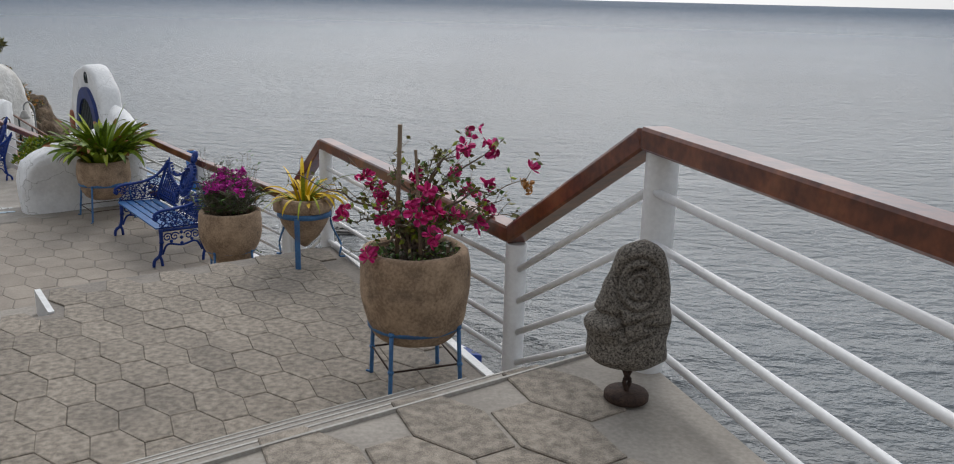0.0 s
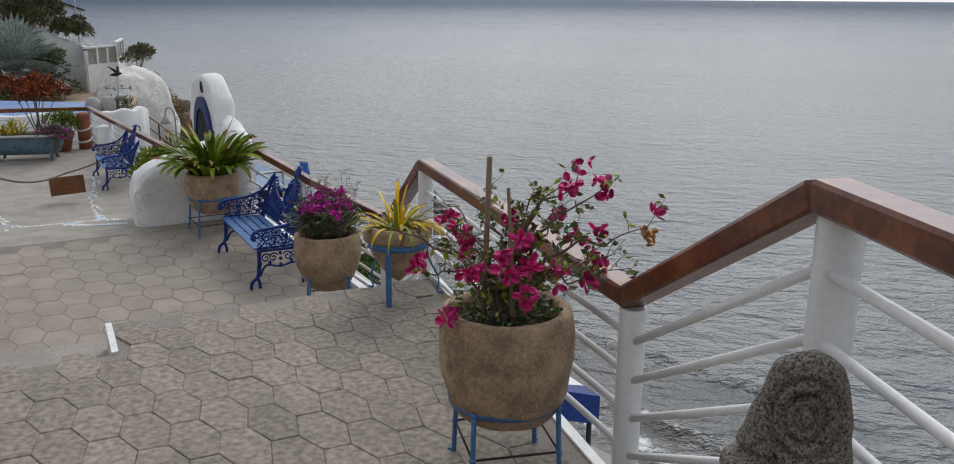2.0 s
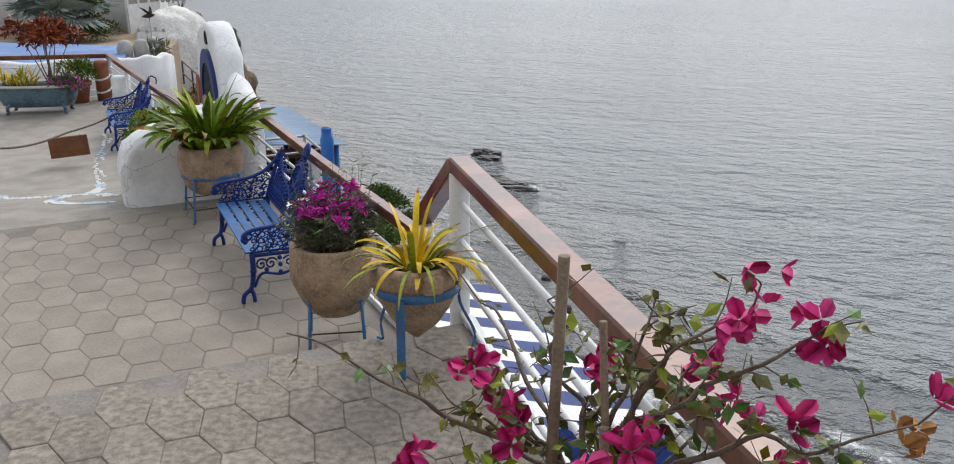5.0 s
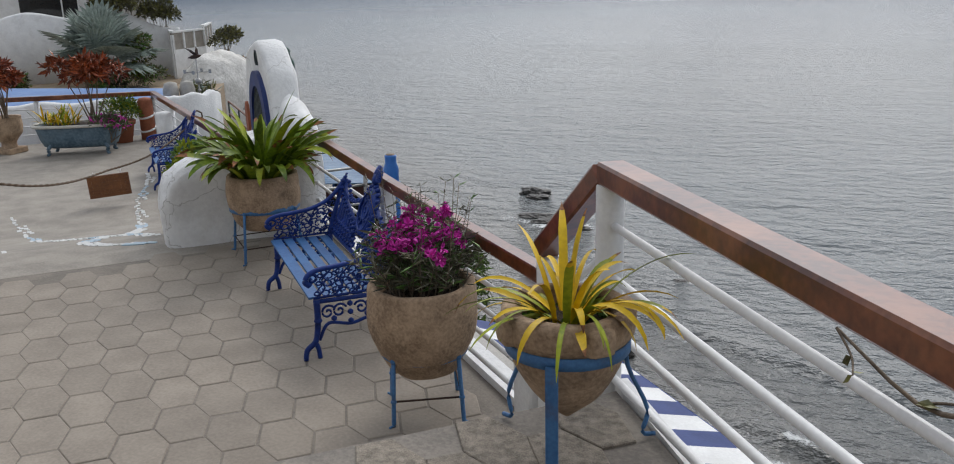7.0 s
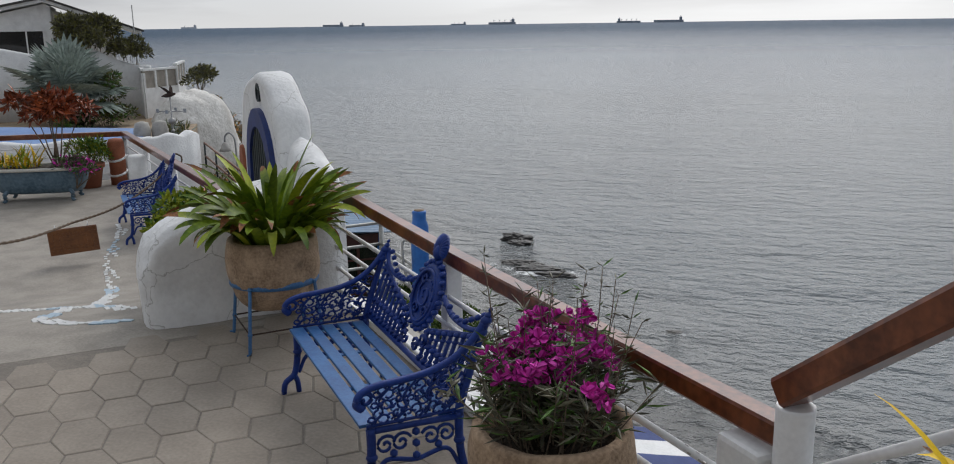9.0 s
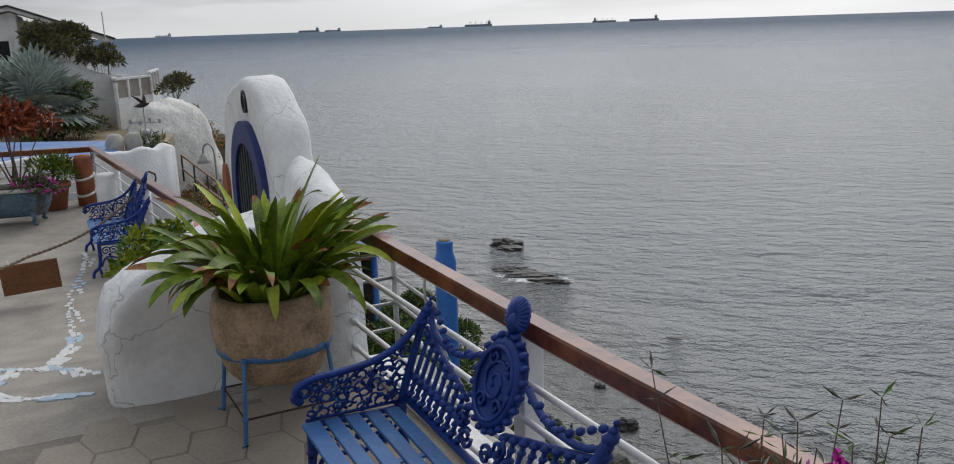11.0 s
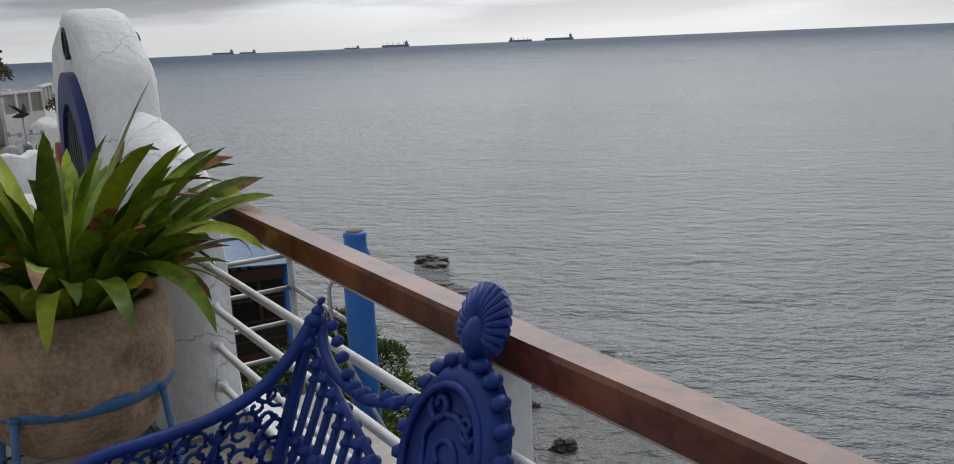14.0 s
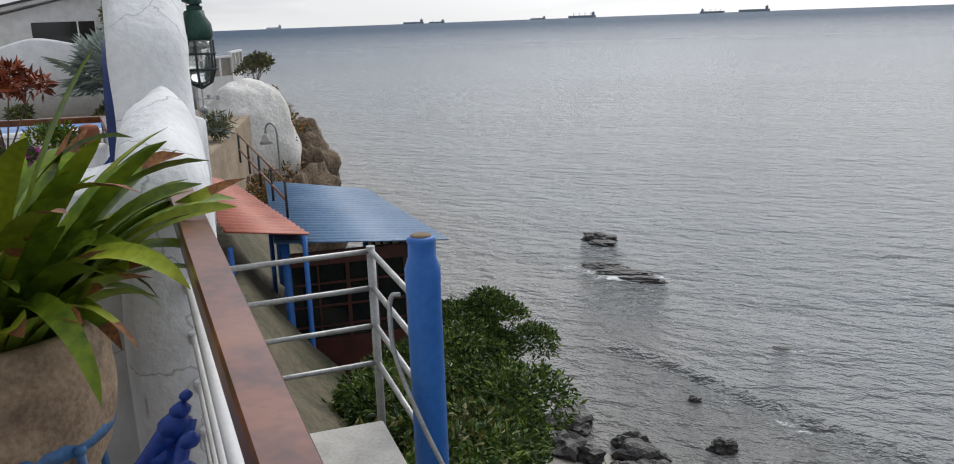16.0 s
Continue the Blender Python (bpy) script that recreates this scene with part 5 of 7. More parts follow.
# rope with a hanging board
r0, r1, r2 = Vector((-7.40, 9.84, 0.96)), Vector((-9.67, 14.56, -0.13)), P(12.6, -0.42, 0.22)
rope = thing("rope_barrier", r1, "brown rope slung between post and handrail", "rope")
line = [r0 + (r1 - r0) * (i / 14) - Vector((0, 0, 0.18 * math.sin(math.pi * i / 14))) for i in range(15)] + [r1 + (r2 - r1) * (i / 14) - Vector((0, 0, 0.16 * math.sin(math.pi * i / 14))) for i in range(1, 15)]
for k in range(2):
    bm = bmesh.new()
    tw = []
    for i in range(len(line) * 6 - 6):
        j, f = divmod(i, 6)
        p = line[j].lerp(line[min(j + 1, len(line) - 1)], f / 6)
        a = i * 1.1 + k * math.pi
        tw.append(p + Vector((0.008 * math.cos(a), 0, 0.008 * math.sin(a))))
    tube(bm, tw, 0.010, 6)
    wpart("strand", bm, M["rope"], rope)
bm = bmesh.new()
kn = r2
tube(bm, [kn + Vector((0.09 * math.cos(i * math.tau / 10), 0.02 * math.sin(i * 2.5), 0.0 + 0.10 * math.sin(i * math.tau / 10))) for i in range(21)], 0.014, 6)
wpart("knot", bm, M["rope"], rope)
sign = thing("hanging_board", r1, "blank carved brown wooden board hung from a rope", "sign")
sx = Vector((0.78, 0.62, 0.05)).normalized()
sy = Vector((-0.62, 0.78, 0))
sz = sx.cross(sy).normalized()
srot = Matrix((sx, sy, sz)).transposed()
sc = r1 + Vector((0.02, -0.02, -0.22))
bm = bmesh.new()
box(bm, sc, (0.58, 0.03, 0.33), srot, 0.006)
wpart("board", bm, M["board"], sign)
for cx, cz, w, h in ((0, 0.13, 0.56, 0.05), (0, -0.13, 0.56, 0.05), (-0.255, 0, 0.05, 0.21), (0.255, 0, 0.05, 0.21)):
    bm = bmesh.new()
    box(bm, sc + sx * cx + sz * cz - sy * 0.017, (w, 0.012, h), srot, 0.004)
    wpart("moulding", bm, M["board"], sign)
bm = bmesh.new()
box(bm, sc - sy * 0.016, (0.32, 0.012, 0.13), srot, 0.005)
wpart("raised_panel", bm, M["board"], sign)
for s in (-1, 1):
    bm = bmesh.new()
    tube(bm, [sc + sx * 0.19 * s + sz * 0.15, sc + sx * 0.19 * s + sz * 0.22], 0.006, 6)
    wpart("cord", bm, M["pipe"], sign)

# lower handrail
low_rail = thing("lower_railing", P(10, -0.3, ZD), "lower terrace railing with red wooden handrail and white bars", "railing", kind="structure")
q0, q1, q2 = P(7.7, -0.05, 0.20), Vector((-13.12, 20.12, 0.20)), Vector((-19.4, 16.75, 0.20))


def board_between(a, b, parent):
    ob = rail_board("handrail", a, b, parent=None)
    return adopt(ob, parent)


board_between(q0, q1, low_rail)
board_between(q1, q2, low_rail)
for a, b, n in ((q0, q1, 4), (q1, q2, 3)):
    for i in range(n + 1):
        p = a.lerp(b, i / n)
        bm = bmesh.new()
        lathe(bm, [(0.05, ZD), (0.05, 0.19)], 14, centre=(p.x, p.y, 0))
        wpart("post", bm, M["pipe"], low_rail)
    for k in range(4):
        z = ZD + 0.13 + k * 0.18
        bm = bmesh.new()
        tube(bm, [Vector((a.x, a.y, z)), Vector((b.x, b.y, z))], 0.014, 8)
        wpart("bar", bm, M["pipe"], low_rail)
bm = bmesh.new()
lathe(bm, [(0.15, 0), (0.15, 0.78), (0.12, 0.82), (0.03, 0.83)], 24, 0.02, centre=P(13.9, -0.95, ZD))
solid("bollard_white", bm, M["limewash"], "round white-washed bollard beside the lower rail", "bollard")
pile = thing("clay_pile", (-12.95, 19.62, ZD), "terracotta-coloured pile with white rope bands", "bollard")
bm = bmesh.new()
lathe(bm, [(0.15, 0), (0.15, 0.8), (0.12, 0.86), (0.02, 0.88)], 20, 0.03)
part("shaft", bm, M["terracotta"], pile)
for z in (0.22, 0.5):
    bm = bmesh.new()
    tube(bm, [(0.155 * math.cos(i * math.tau / 16), 0.155 * math.sin(i * math.tau / 16), z + 0.05 * math.sin(i * math.tau / 16)) for i in range(17)], 0.022, 6)
    part("band", bm, M["pipe"], pile, "white painted band")


def leaf_cloud(name, blobs, count, size, mat, parent, seed=1, ratio=0.45, hang=0.0, label="", kind=""):
    """Many small folded leaves on the shells of overlapping clumps (world metres)."""
    r = np.random.RandomState(seed)
    w = np.array([b[1] ** 2 for b in blobs])
    pick = r.choice(len(blobs), count, p=w / w.sum())
    c = np.array([tuple(b[0]) for b in blobs])[pick]
    rad = np.array([b[1] for b in blobs])[pick]
    d = r.normal(size=(count, 3))
    d /= np.linalg.norm(d, axis=1)[:, None]
    d[:, 2] = np.where(d[:, 2] < -0.3, -d[:, 2], d[:, 2])
    shell = rad * r.uniform(0.55, 1.08, count) ** 0.7
    p = c + d * shell[:, None] * np.array([1, 1, 0.85])
    ax = d + r.normal(size=(count, 3)) * 0.9
    ax[:, 2] -= hang
    ax /= np.linalg.norm(ax, axis=1)[:, None]
    sd = np.cross(ax, r.normal(size=(count, 3)))
    sd /= np.linalg.norm(sd, axis=1)[:, None] + 1e-6
    up = np.cross(sd, ax)
    s = (size * r.uniform(0.6, 1.3, count))[:, None]
    v = np.stack([p, p + ax * s * 0.5 + sd * s * ratio * 0.5, p + ax * s, p + ax * s * 0.5 - sd * s * ratio * 0.5, p + ax * s * 0.5 - up * s * 0.12], 1).reshape(-1, 3)
    i = np.arange(count)[:, None] * 5
    f = np.concatenate([i + np.array([[0, 1, 4]]), i + np.array([[1, 2, 4]]), i + np.array([[2, 3, 4]]), i + np.array([[3, 0, 4]])])
    me = bpy.data.meshes.new(name)
    me.from_pydata(v.tolist(), [], f.tolist())
    for m in mat if isinstance(mat, list) else [mat]:
        me.materials.append(m)
    if isinstance(mat, list):
        me.polygons.foreach_set("material_index", np.tile(r.choice(len(mat), count), 4))
    ob = tagged(new(name, me), label, kind=kind)
    return adopt(ob, parent) if parent else ob


def blobs_in(c, r, n, br, seed, flat=0.7):
    q = random.Random(seed)
    out = []
    for i in range(n):
        a, e, k = q.uniform(0, math.tau), q.uniform(-0.6, 1.3), r * q.uniform(0.35, 1.0)
        out.append((Vector(c) + Vector((k * math.cos(a) * math.cos(e), k * math.sin(a) * math.cos(e), k * flat * math.sin(e))), br * q.uniform(0.6, 1.3)))
    return out


def shrub(name, c, r, label, mat, count, size, seed, stems_from=None, ratio=0.45, flat=0.8, br=None, category="shrub"):
    t = thing(name, (c[0], c[1], c[2] - r), label, category)
    bl = blobs_in(c, r, 12, br or r * 0.42, seed, flat)
    leaf_cloud("leaves", bl, count, size, mat, t, seed, ratio)
    bm = bmesh.new()
    base = Vector(stems_from) if stems_from else Vector((c[0], c[1], c[2] - r))
    for p, k in bl:
        tube(bm, wander(base, p, 3, r * 0.06), max(0.008, r * 0.03), 5, False, 0.004)
    wpart("branches", bm, M["bark"], t)
    return t


shrub("variegated_shrub", P(6.3, -0.98, 0.56), 0.30, "pale yellow-green variegated shrub behind the white wall", [M["leaf_lime"], M["leaf_fresh"], M["leaf_lime"]], 1000, 0.075, 21, tuple(P(6.3, -0.98, -0.25)))

# bathtub planter
TUB = thing("bathtub_planter", (-13.28, 18.03, ZD), "old blue-grey bathtub on claw feet used as planter", "planter", turn=25.4)
M["tub"] = material("marbled_blue_tub", (0.14, 0.21, 0.26), (0.055, 0.10, 0.14), 0.5, 2.5, 20, 0.2, stain=(0.05, 0.07, 0.09), stain_scale=2.5, stain_amount=0.6)
M["cream"] = material("cream_enamel", (0.62, 0.60, 0.54), (0.48, 0.46, 0.41), 0.4, 5, 40, 0.1)


def tub_ring(l, w, z):
    out = []
    for i in range(40):
        a = i * math.tau / 40
        c_, s_ = math.cos(a), math.sin(a)
        e = 3.2
        k = (abs(c_) ** e + abs(s_) ** e) ** (-1 / e)
        out.append(Vector((l * k * c_, w * k * s_, z)))
    return out


bm = bmesh.new()
loft(bm, [tub_ring(0.60, 0.20, 0.13), tub_ring(0.68, 0.27, 0.17), tub_ring(0.74, 0.31, 0.30), tub_ring(0.79, 0.34, 0.50), tub_ring(0.80, 0.345, 0.55)])
part("basin", bm, M["tub"], TUB)
bm = bmesh.new()
tube(bm, [v for v in tub_ring(0.84, 0.37, 0.565)] + [tub_ring(0.84, 0.37, 0.565)[0]], 0.03, 8)
part("rim", bm, M["cream"], TUB, "cream rolled rim")
for sx_ in (-1, 1):
    for sy_ in (-1, 1):
        bm = bmesh.new()
        tube(bm, spline([(sx_ * 0.5, sy_ * 0.2, 0.2), (sx_ * 0.56, sy_ * 0.25, 0.12), (sx_ * 0.54, sy_ * 0.24, 0.05), (sx_ * 0.58, sy_ * 0.27, 0.0)], 4), 0.04, 8, True, 0.03)
        part("claw_foot", bm, M["tub"], TUB)
bm = bmesh.new()
loft(bm, [tub_ring(0.78, 0.32, 0.545), tub_ring(0.5, 0.2, 0.575), tub_ring(0.1, 0.05, 0.58)])
part("soil", bm, M["soil"], TUB)
tx, ty = Vector((math.cos(radians(25.4)), math.sin(radians(25.4)), 0)), Vector((-math.sin(radians(25.4)), math.cos(radians(25.4)), 0))
tc = Vector((-13.28, 18.03, ZD + 0.57))
brom = thing("bromeliad_clump", tc - tx * 0.35, "clump of yellow-tipped bromeliads in a bathtub", "plant")
for i in range(70):
    a = rng.uniform(0, math.tau)
    bm = bmesh.new()
    blade(bm, (rng.uniform(-0.35, 0.35), rng.uniform(-0.16, 0.16), 0), a, rng.uniform(0.25, 0.5), 0.035, rng.uniform(0.5, 1.4), rng.uniform(0.3, 1.3), 0.4, 0.3, 5)
    part("leaf", bm, [rng.choice([M["leaf_lime"], M["leaf_yellow"], M["leaf"]]), rng.choice([M["leaf_yellow"], M["leaf_lime"]])], brom)


def croton(c, h, r, seed, label):
    t = thing("croton_bush", c, label, "shrub")
    q = random.Random(seed)
    bm = bmesh.new()
    bl = []
    for i in range(9):
        top = Vector(c) + Vector((q.uniform(-1, 1) * r * 0.8, q.uniform(-1, 1) * r * 0.8, h * q.uniform(0.72, 1.0)))
        tube(bm, wander(Vector(c) + Vector((q.uniform(-0.05, 0.05), q.uniform(-0.05, 0.05), 0)), top, 3, 0.03), 0.016, 6, False, 0.006)
        bl.append((top, r * 0.40))
    wpart("stem", bm, M["bark"], t)
    leaf_cloud("leaves", bl, 1100, 0.17, M["leaf_red"], t, seed, 0.32, 0.5)
    return t


croton(tc + tx * 0.28, 1.15, 0.5, 5, "croton with dark red and orange leaves")
shrub("trailing_plant", tc + tx * 0.62 + Vector((0, 0, -0.05)) - ty * 0.2, 0.32, "dark green plant trailing over a tub rim", [M["leaf_dark"], M["leaf_fresh"], M["leaf_dark"], M["purple"]], 700, 0.09, 8)
urn = thing("stone_urn", (-14.78, 17.72, ZD), "brown stone urn on a square foot", "urn")
bm = bmesh.new()
lathe(bm, spread([(0.16, 0.10), (0.14, 0.2), (0.2, 0.30), (0.28, 0.40), (0.30, 0.55), (0.29, 0.68), (0.30, 0.72)]) + [(0.25, 0.71), (0.24, 0.62)], 36, 0.02)
part("bowl", bm, M["pot"], urn)
bm = bmesh.new()
box(bm, (0, 0, 0.055), (0.46, 0.46, 0.11), None, 0.02)
part("plinth", bm, M["pot"], urn)
croton((-14.78, 17.72, ZD + 0.66), 1.0, 0.4, 15, "tall croton with red leaves in a stone urn")
cp = thing("clay_pot", (-13.25, 19.2, ZD), "plain orange terracotta flower pot", "plant pot")
bm = bmesh.new()
lathe(bm, [(0.17, 0), (0.24, 0.36), (0.27, 0.37), (0.28, 0.45), (0.23, 0.45), (0.21, 0.38)], 28)
part("body", bm, M["terracotta"], cp, is_smooth=True)
shrub("leafy_plant", (-13.25, 19.2, ZD + 0.68), 0.33, "bushy light green plant in a clay pot", [M["leaf_fresh"], M["leaf_lime"]], 800, 0.12, 31, (-13.25, 19.2, ZD + 0.35), 0.25)

# ---- pool terrace and low wavy wall beyond the rail ----
M["blue_floor"] = material("blue_painted_floor", (0.14, 0.25, 0.48), (0.09, 0.18, 0.40), 0.6, 0.8, 8, 0.1, stain=(0.36, 0.44, 0.58), stain_scale=0.7, stain_amount=0.7)
bm = bmesh.new()
prism(bm, [(-13.5, 20.8), (-20.5, 30.5), (-34, 29), (-27, 12.5)], -3.0, -1.0)
solid("floor_pool", bm, M["blue_floor"], "wide blue painted pool terrace with pale streaks", "floor", "structure")
bm = bmesh.new()
wl_ = [Vector((-17.2, 19.0, 0)), Vector((-15.6, 19.85, 0)), Vector((-13.9, 20.8, 0)), Vector((-13.0, 21.4, 0)), Vector((-12.9, 22.1, 0))]
line = spline(wl_, 10)
rings = []
for i, p in enumerate(line):
    d = (line[min(i + 1, len(line) - 1)] - line[max(i - 1, 0)]).normalized()
    s = Vector((-d.y, d.x, 0))
    z = 0.03 + 0.035 * math.sin(i * 0.9) + (0.05 if i > 24 else 0)
    rings.append([p - s * 0.13 + Vector((0, 0, -2.0)), p - s * 0.13 + Vector((0, 0, z - 0.05)), p - s * 0.05 + Vector((0, 0, z)), p + s * 0.05 + Vector((0, 0, z)), p + s * 0.13 + Vector((0, 0, z - 0.05)), p + s * 0.13 + Vector((0, 0, -2.0))])
loft(bm, rings)
bmesh.ops.recalc_face_normals(bm, faces=bm.faces)
solid("wall_low", bm, M["limewash"], "low white wall with a scalloped top", "wall", "structure")
for k, (x, y) in enumerate(((-19.3, 28.8), (-18.95, 29.2))):
    bm = bmesh.new()
    lathe(bm, [(0.24, -1.3), (0.26, -0.85), (0.2, -0.62), (0.05, -0.57)], 14, 0.06, centre=(x, y, 0), seed=k)
    solid("stone_bollard", bm, M["rind"], "stubby grey stone bollard at the terrace edge", "bollard", group="stone bollards")

# ---- headland, garden wall, house ----
M["earth"] = material("ochre_earth", (0.42, 0.33, 0.23), (0.26, 0.19, 0.125), 0.95, 0.8, 8, 0.8, stain=(0.06, 0.075, 0.03), stain_scale=0.4, stain_amount=0.7, bump_dist=0.1)
M["cliff"] = material("brown_cliff_rock", (0.24, 0.17, 0.11), (0.085, 0.06, 0.04), 0.95, 1.0, 7, 1.0, stain=(0.05, 0.045, 0.03), stain_scale=0.8, stain_amount=0.7, bump_dist=0.3)
M["rockwhite"] = material("white_washed_rock", (0.78, 0.76, 0.72), (0.56, 0.54, 0.50), 0.9, 0.9, 7, 0.9, stain=(0.27, 0.24, 0.20), stain_scale=0.6, stain_amount=0.6, bump_dist=0.12)
M["roof_tile"] = material("dark_roof_tile", (0.075, 0.07, 0.068), (0.04, 0.038, 0.036), 0.8, 4, 30, 0.4)
M["dark_glass"] = material("dark_window_glass", (0.012, 0.014, 0.016), None, 0.08, 2, 10, 0.0)
bm = bmesh.new()
prism(bm, [(-13.6, 20.9), (-19.0, 29.8), (-24.0, 38.5), (-27.0, 43.5), (-30.5, 47.0), (-48.0, 70.0), (-90.0, 70.0), (-100, -30), (-20, -40), (-8, -14), (-7, 2), (-10, 7), (-17, 17)], -12.0, -2.0)
solid("ground_headland", bm, M["earth"], "dry earth headland above the sea", "ground", "structure")

fx, fy = Vector((0.775, 0.631, 0)), Vector((-0.631, 0.775, 0))
gw = [(-44.0, 30.5, 1.2), (-39.0, 35.0, 1.3), (-37.0, 36.9, 0.98), (-36.03, 37.84, 1.05), (-34.9, 38.99, 1.42), (-33.55, 40.28, 1.08), (-32.92, 40.85, 1.2), (-31.93, 41.69, 1.4), (-30.97, 42.48, 0.82), (-30.3, 43.0, 0.5), (-29.6, 43.5, 0.4)]
bm = bmesh.new()
line = spline(gw, 6)
rings = []
for i, p in enumerate(line):
    s = Vector((-0.7, 0.71, 0)) * 0.18
    b = Vector((p.x, p.y, -2.6))
    rings.append([b - s, p - s * 1.0 - Vector((0, 0, 0.1)), p - s * 0.4, p + s * 0.4, p + s - Vector((0, 0, 0.1)), b + s])
loft(bm, rings)
bmesh.ops.recalc_face_normals(bm, faces=bm.faces)
solid("wall_garden", bm, M["limewash"], "tall white garden wall with a wavy top, stained low down", "wall", "structure")

house = thing("house", (-35.73, 43.7, -1.0), "white single-storey gabled house with a dark tiled roof", "house")
H0 = Vector((-35.73, 43.7, 0.12))


def HP(x, y, z):
    return H0 + fx * x + fy * y + Vector((0, 0, z))


def hbox(bm, x0, x1, y0, y1, z0, z1):
    vs = [bm.verts.new(HP(x, y, z)) for x in (x0, x1) for y in (y0, y1) for z in (z0, z1)]
    for q in ((0, 1, 3, 2), (4, 6, 7, 5), (0, 4, 5, 1), (2, 3, 7, 6), (0, 2, 6, 4), (1, 5, 7, 3)):
        bm.faces.new([vs[i] for i in q])
    bmesh.ops.recalc_face_normals(bm, faces=bm.faces)


bm = bmesh.new()
lo = [HP(-7, 0, -2), HP(0.25, 0, -2), HP(0.25, 0, 3.25), HP(0, 0, 3.35), HP(-7, 0, 1.75)]
loft(bm, [lo, [p + fy * 8 for p in lo]])
bmesh.ops.recalc_face_normals(bm, faces=bm.faces)
wpart("wall", bm, M["white"], house)
bm = bmesh.new()
lo = [HP(0.25, 2.4, -2), HP(3.2, 2.4, -2), HP(3.2, 2.4, 2.0), HP(0.25, 2.4, 3.1)]
loft(bm, [lo, [p + fy * 5 for p in lo]])
bmesh.ops.recalc_face_normals(bm, faces=bm.faces)
wpart("wall", bm, M["white"], house, "recessed white porch wall")
for sgn, run, drop in ((-1, 7.6, 1.6), (1, 4.5, 1.66)):
    bm = bmesh.new()
    a_, b_ = (0, 3.42), (sgn * run, 3.42 - drop)
    pr = [HP(a_[0], -0.7, a_[1]), HP(b_[0], -0.7, b_[1]), HP(b_[0], -0.7, b_[1] + 0.16), HP(a_[0], -0.7, a_[1] + 0.16)]
    loft(bm, [pr, [p + fy * 9.5 for p in pr]])
    bmesh.ops.recalc_face_normals(bm, faces=bm.faces)
    wpart("eave", bm, M["white"], house, "white painted fascia and soffit")
    bm = bmesh.new()
    pr = [HP(a_[0], -0.85, a_[1] + 0.165), HP(b_[0] * 1.03, -0.85, b_[1] + 0.13), HP(b_[0] * 1.03, -0.85, b_[1] + 0.22), HP(a_[0], -0.85, a_[1] + 0.27)]
    loft(bm, [pr, [p + fy * 9.8 for p in pr]])
    bmesh.ops.recalc_face_normals(bm, faces=bm.faces)
    wpart("roof", bm, M["roof_tile"], house, "dark grey tiled roof slope")
bm = bmesh.new()
hbox(bm, -3.0, -0.2, -0.06, 0.02, 0.55, 2.0)
win = wpart("window", bm, M["dark_glass"], house, "wide dark window")
for x0, x1, z0, z1 in ((-3.1, -0.1, 2.0, 2.08), (-3.1, -3.0, 0.5, 2.0), (-0.2, -0.1, 0.5, 2.0), (-1.0, -0.93, 0.55, 2.0)):
    bm = bmesh.new()
    hbox(bm, x0, x1, -0.09, 0.0, z0, z1)
    ob = tagged(new("window_frame", finish("window_frame", bm, M["white"])))
    adopt(ob, house)
bm = bmesh.new()
hbox(bm, 0.8, 1.7, 2.33, 2.39, -0.5, 1.9)
wpart("door", bm, M["dark_glass"], house, "dark porch door")
bm = bmesh.new()
tube(bm, [(-31.3, 44.75, -2.0), (-31.3, 44.75, 3.35)], 0.03, 6)
solid("mast", bm, M["steel"], "thin grey mast beside the house", "mast")
fence = thing("parapet_fence", (-30.5, 43.0, -2.3), "white boxed parapet with recessed panels", "fence", kind="structure")
f0, f1, f2 = Vector((-31.4, 44.9, 0.1)), Vector((-28.74, 41.68, -0.22)), Vector((-28.68, 44.19, 0.05))
f3 = Vector((-30.5, 47.5, 0.1))
for a, b in ((f0, f1), (f1, f2), (f2, f3)):
    rt = Matrix.Rotation(math.atan2(b.y - a.y, b.x - a.x), 3, "Z")
    ln = (b - a).length
    bm = bmesh.new()
    box(bm, (a + b) / 2 + Vector((0, 0, -1.45)), (ln, 0.12, 1.9), rt)
    wpart("panel", bm, M["white"], fence)
    bm = bmesh.new()
    box(bm, (a + b) / 2 + Vector((0, 0, 0.36)), (ln + 0.1, 0.2, 0.1), rt, 0.01)
    wpart("coping", bm, M["white"], fence)
    for i in range(4):
        bm = bmesh.new()
        box(bm, a.lerp(b, i / 3) + Vector((0, 0, -0.1)), (0.12, 0.16, 0.9), rt)
        wpart("post", bm, M["white"], fence)
    bm = bmesh.new()
    box(bm, (a + b) / 2 + Vector((0, 0, -0.1)), (ln, 0.04, 0.8), rt)
    wpart("infill", bm, M["cement"], fence, "pale grey recessed panel")

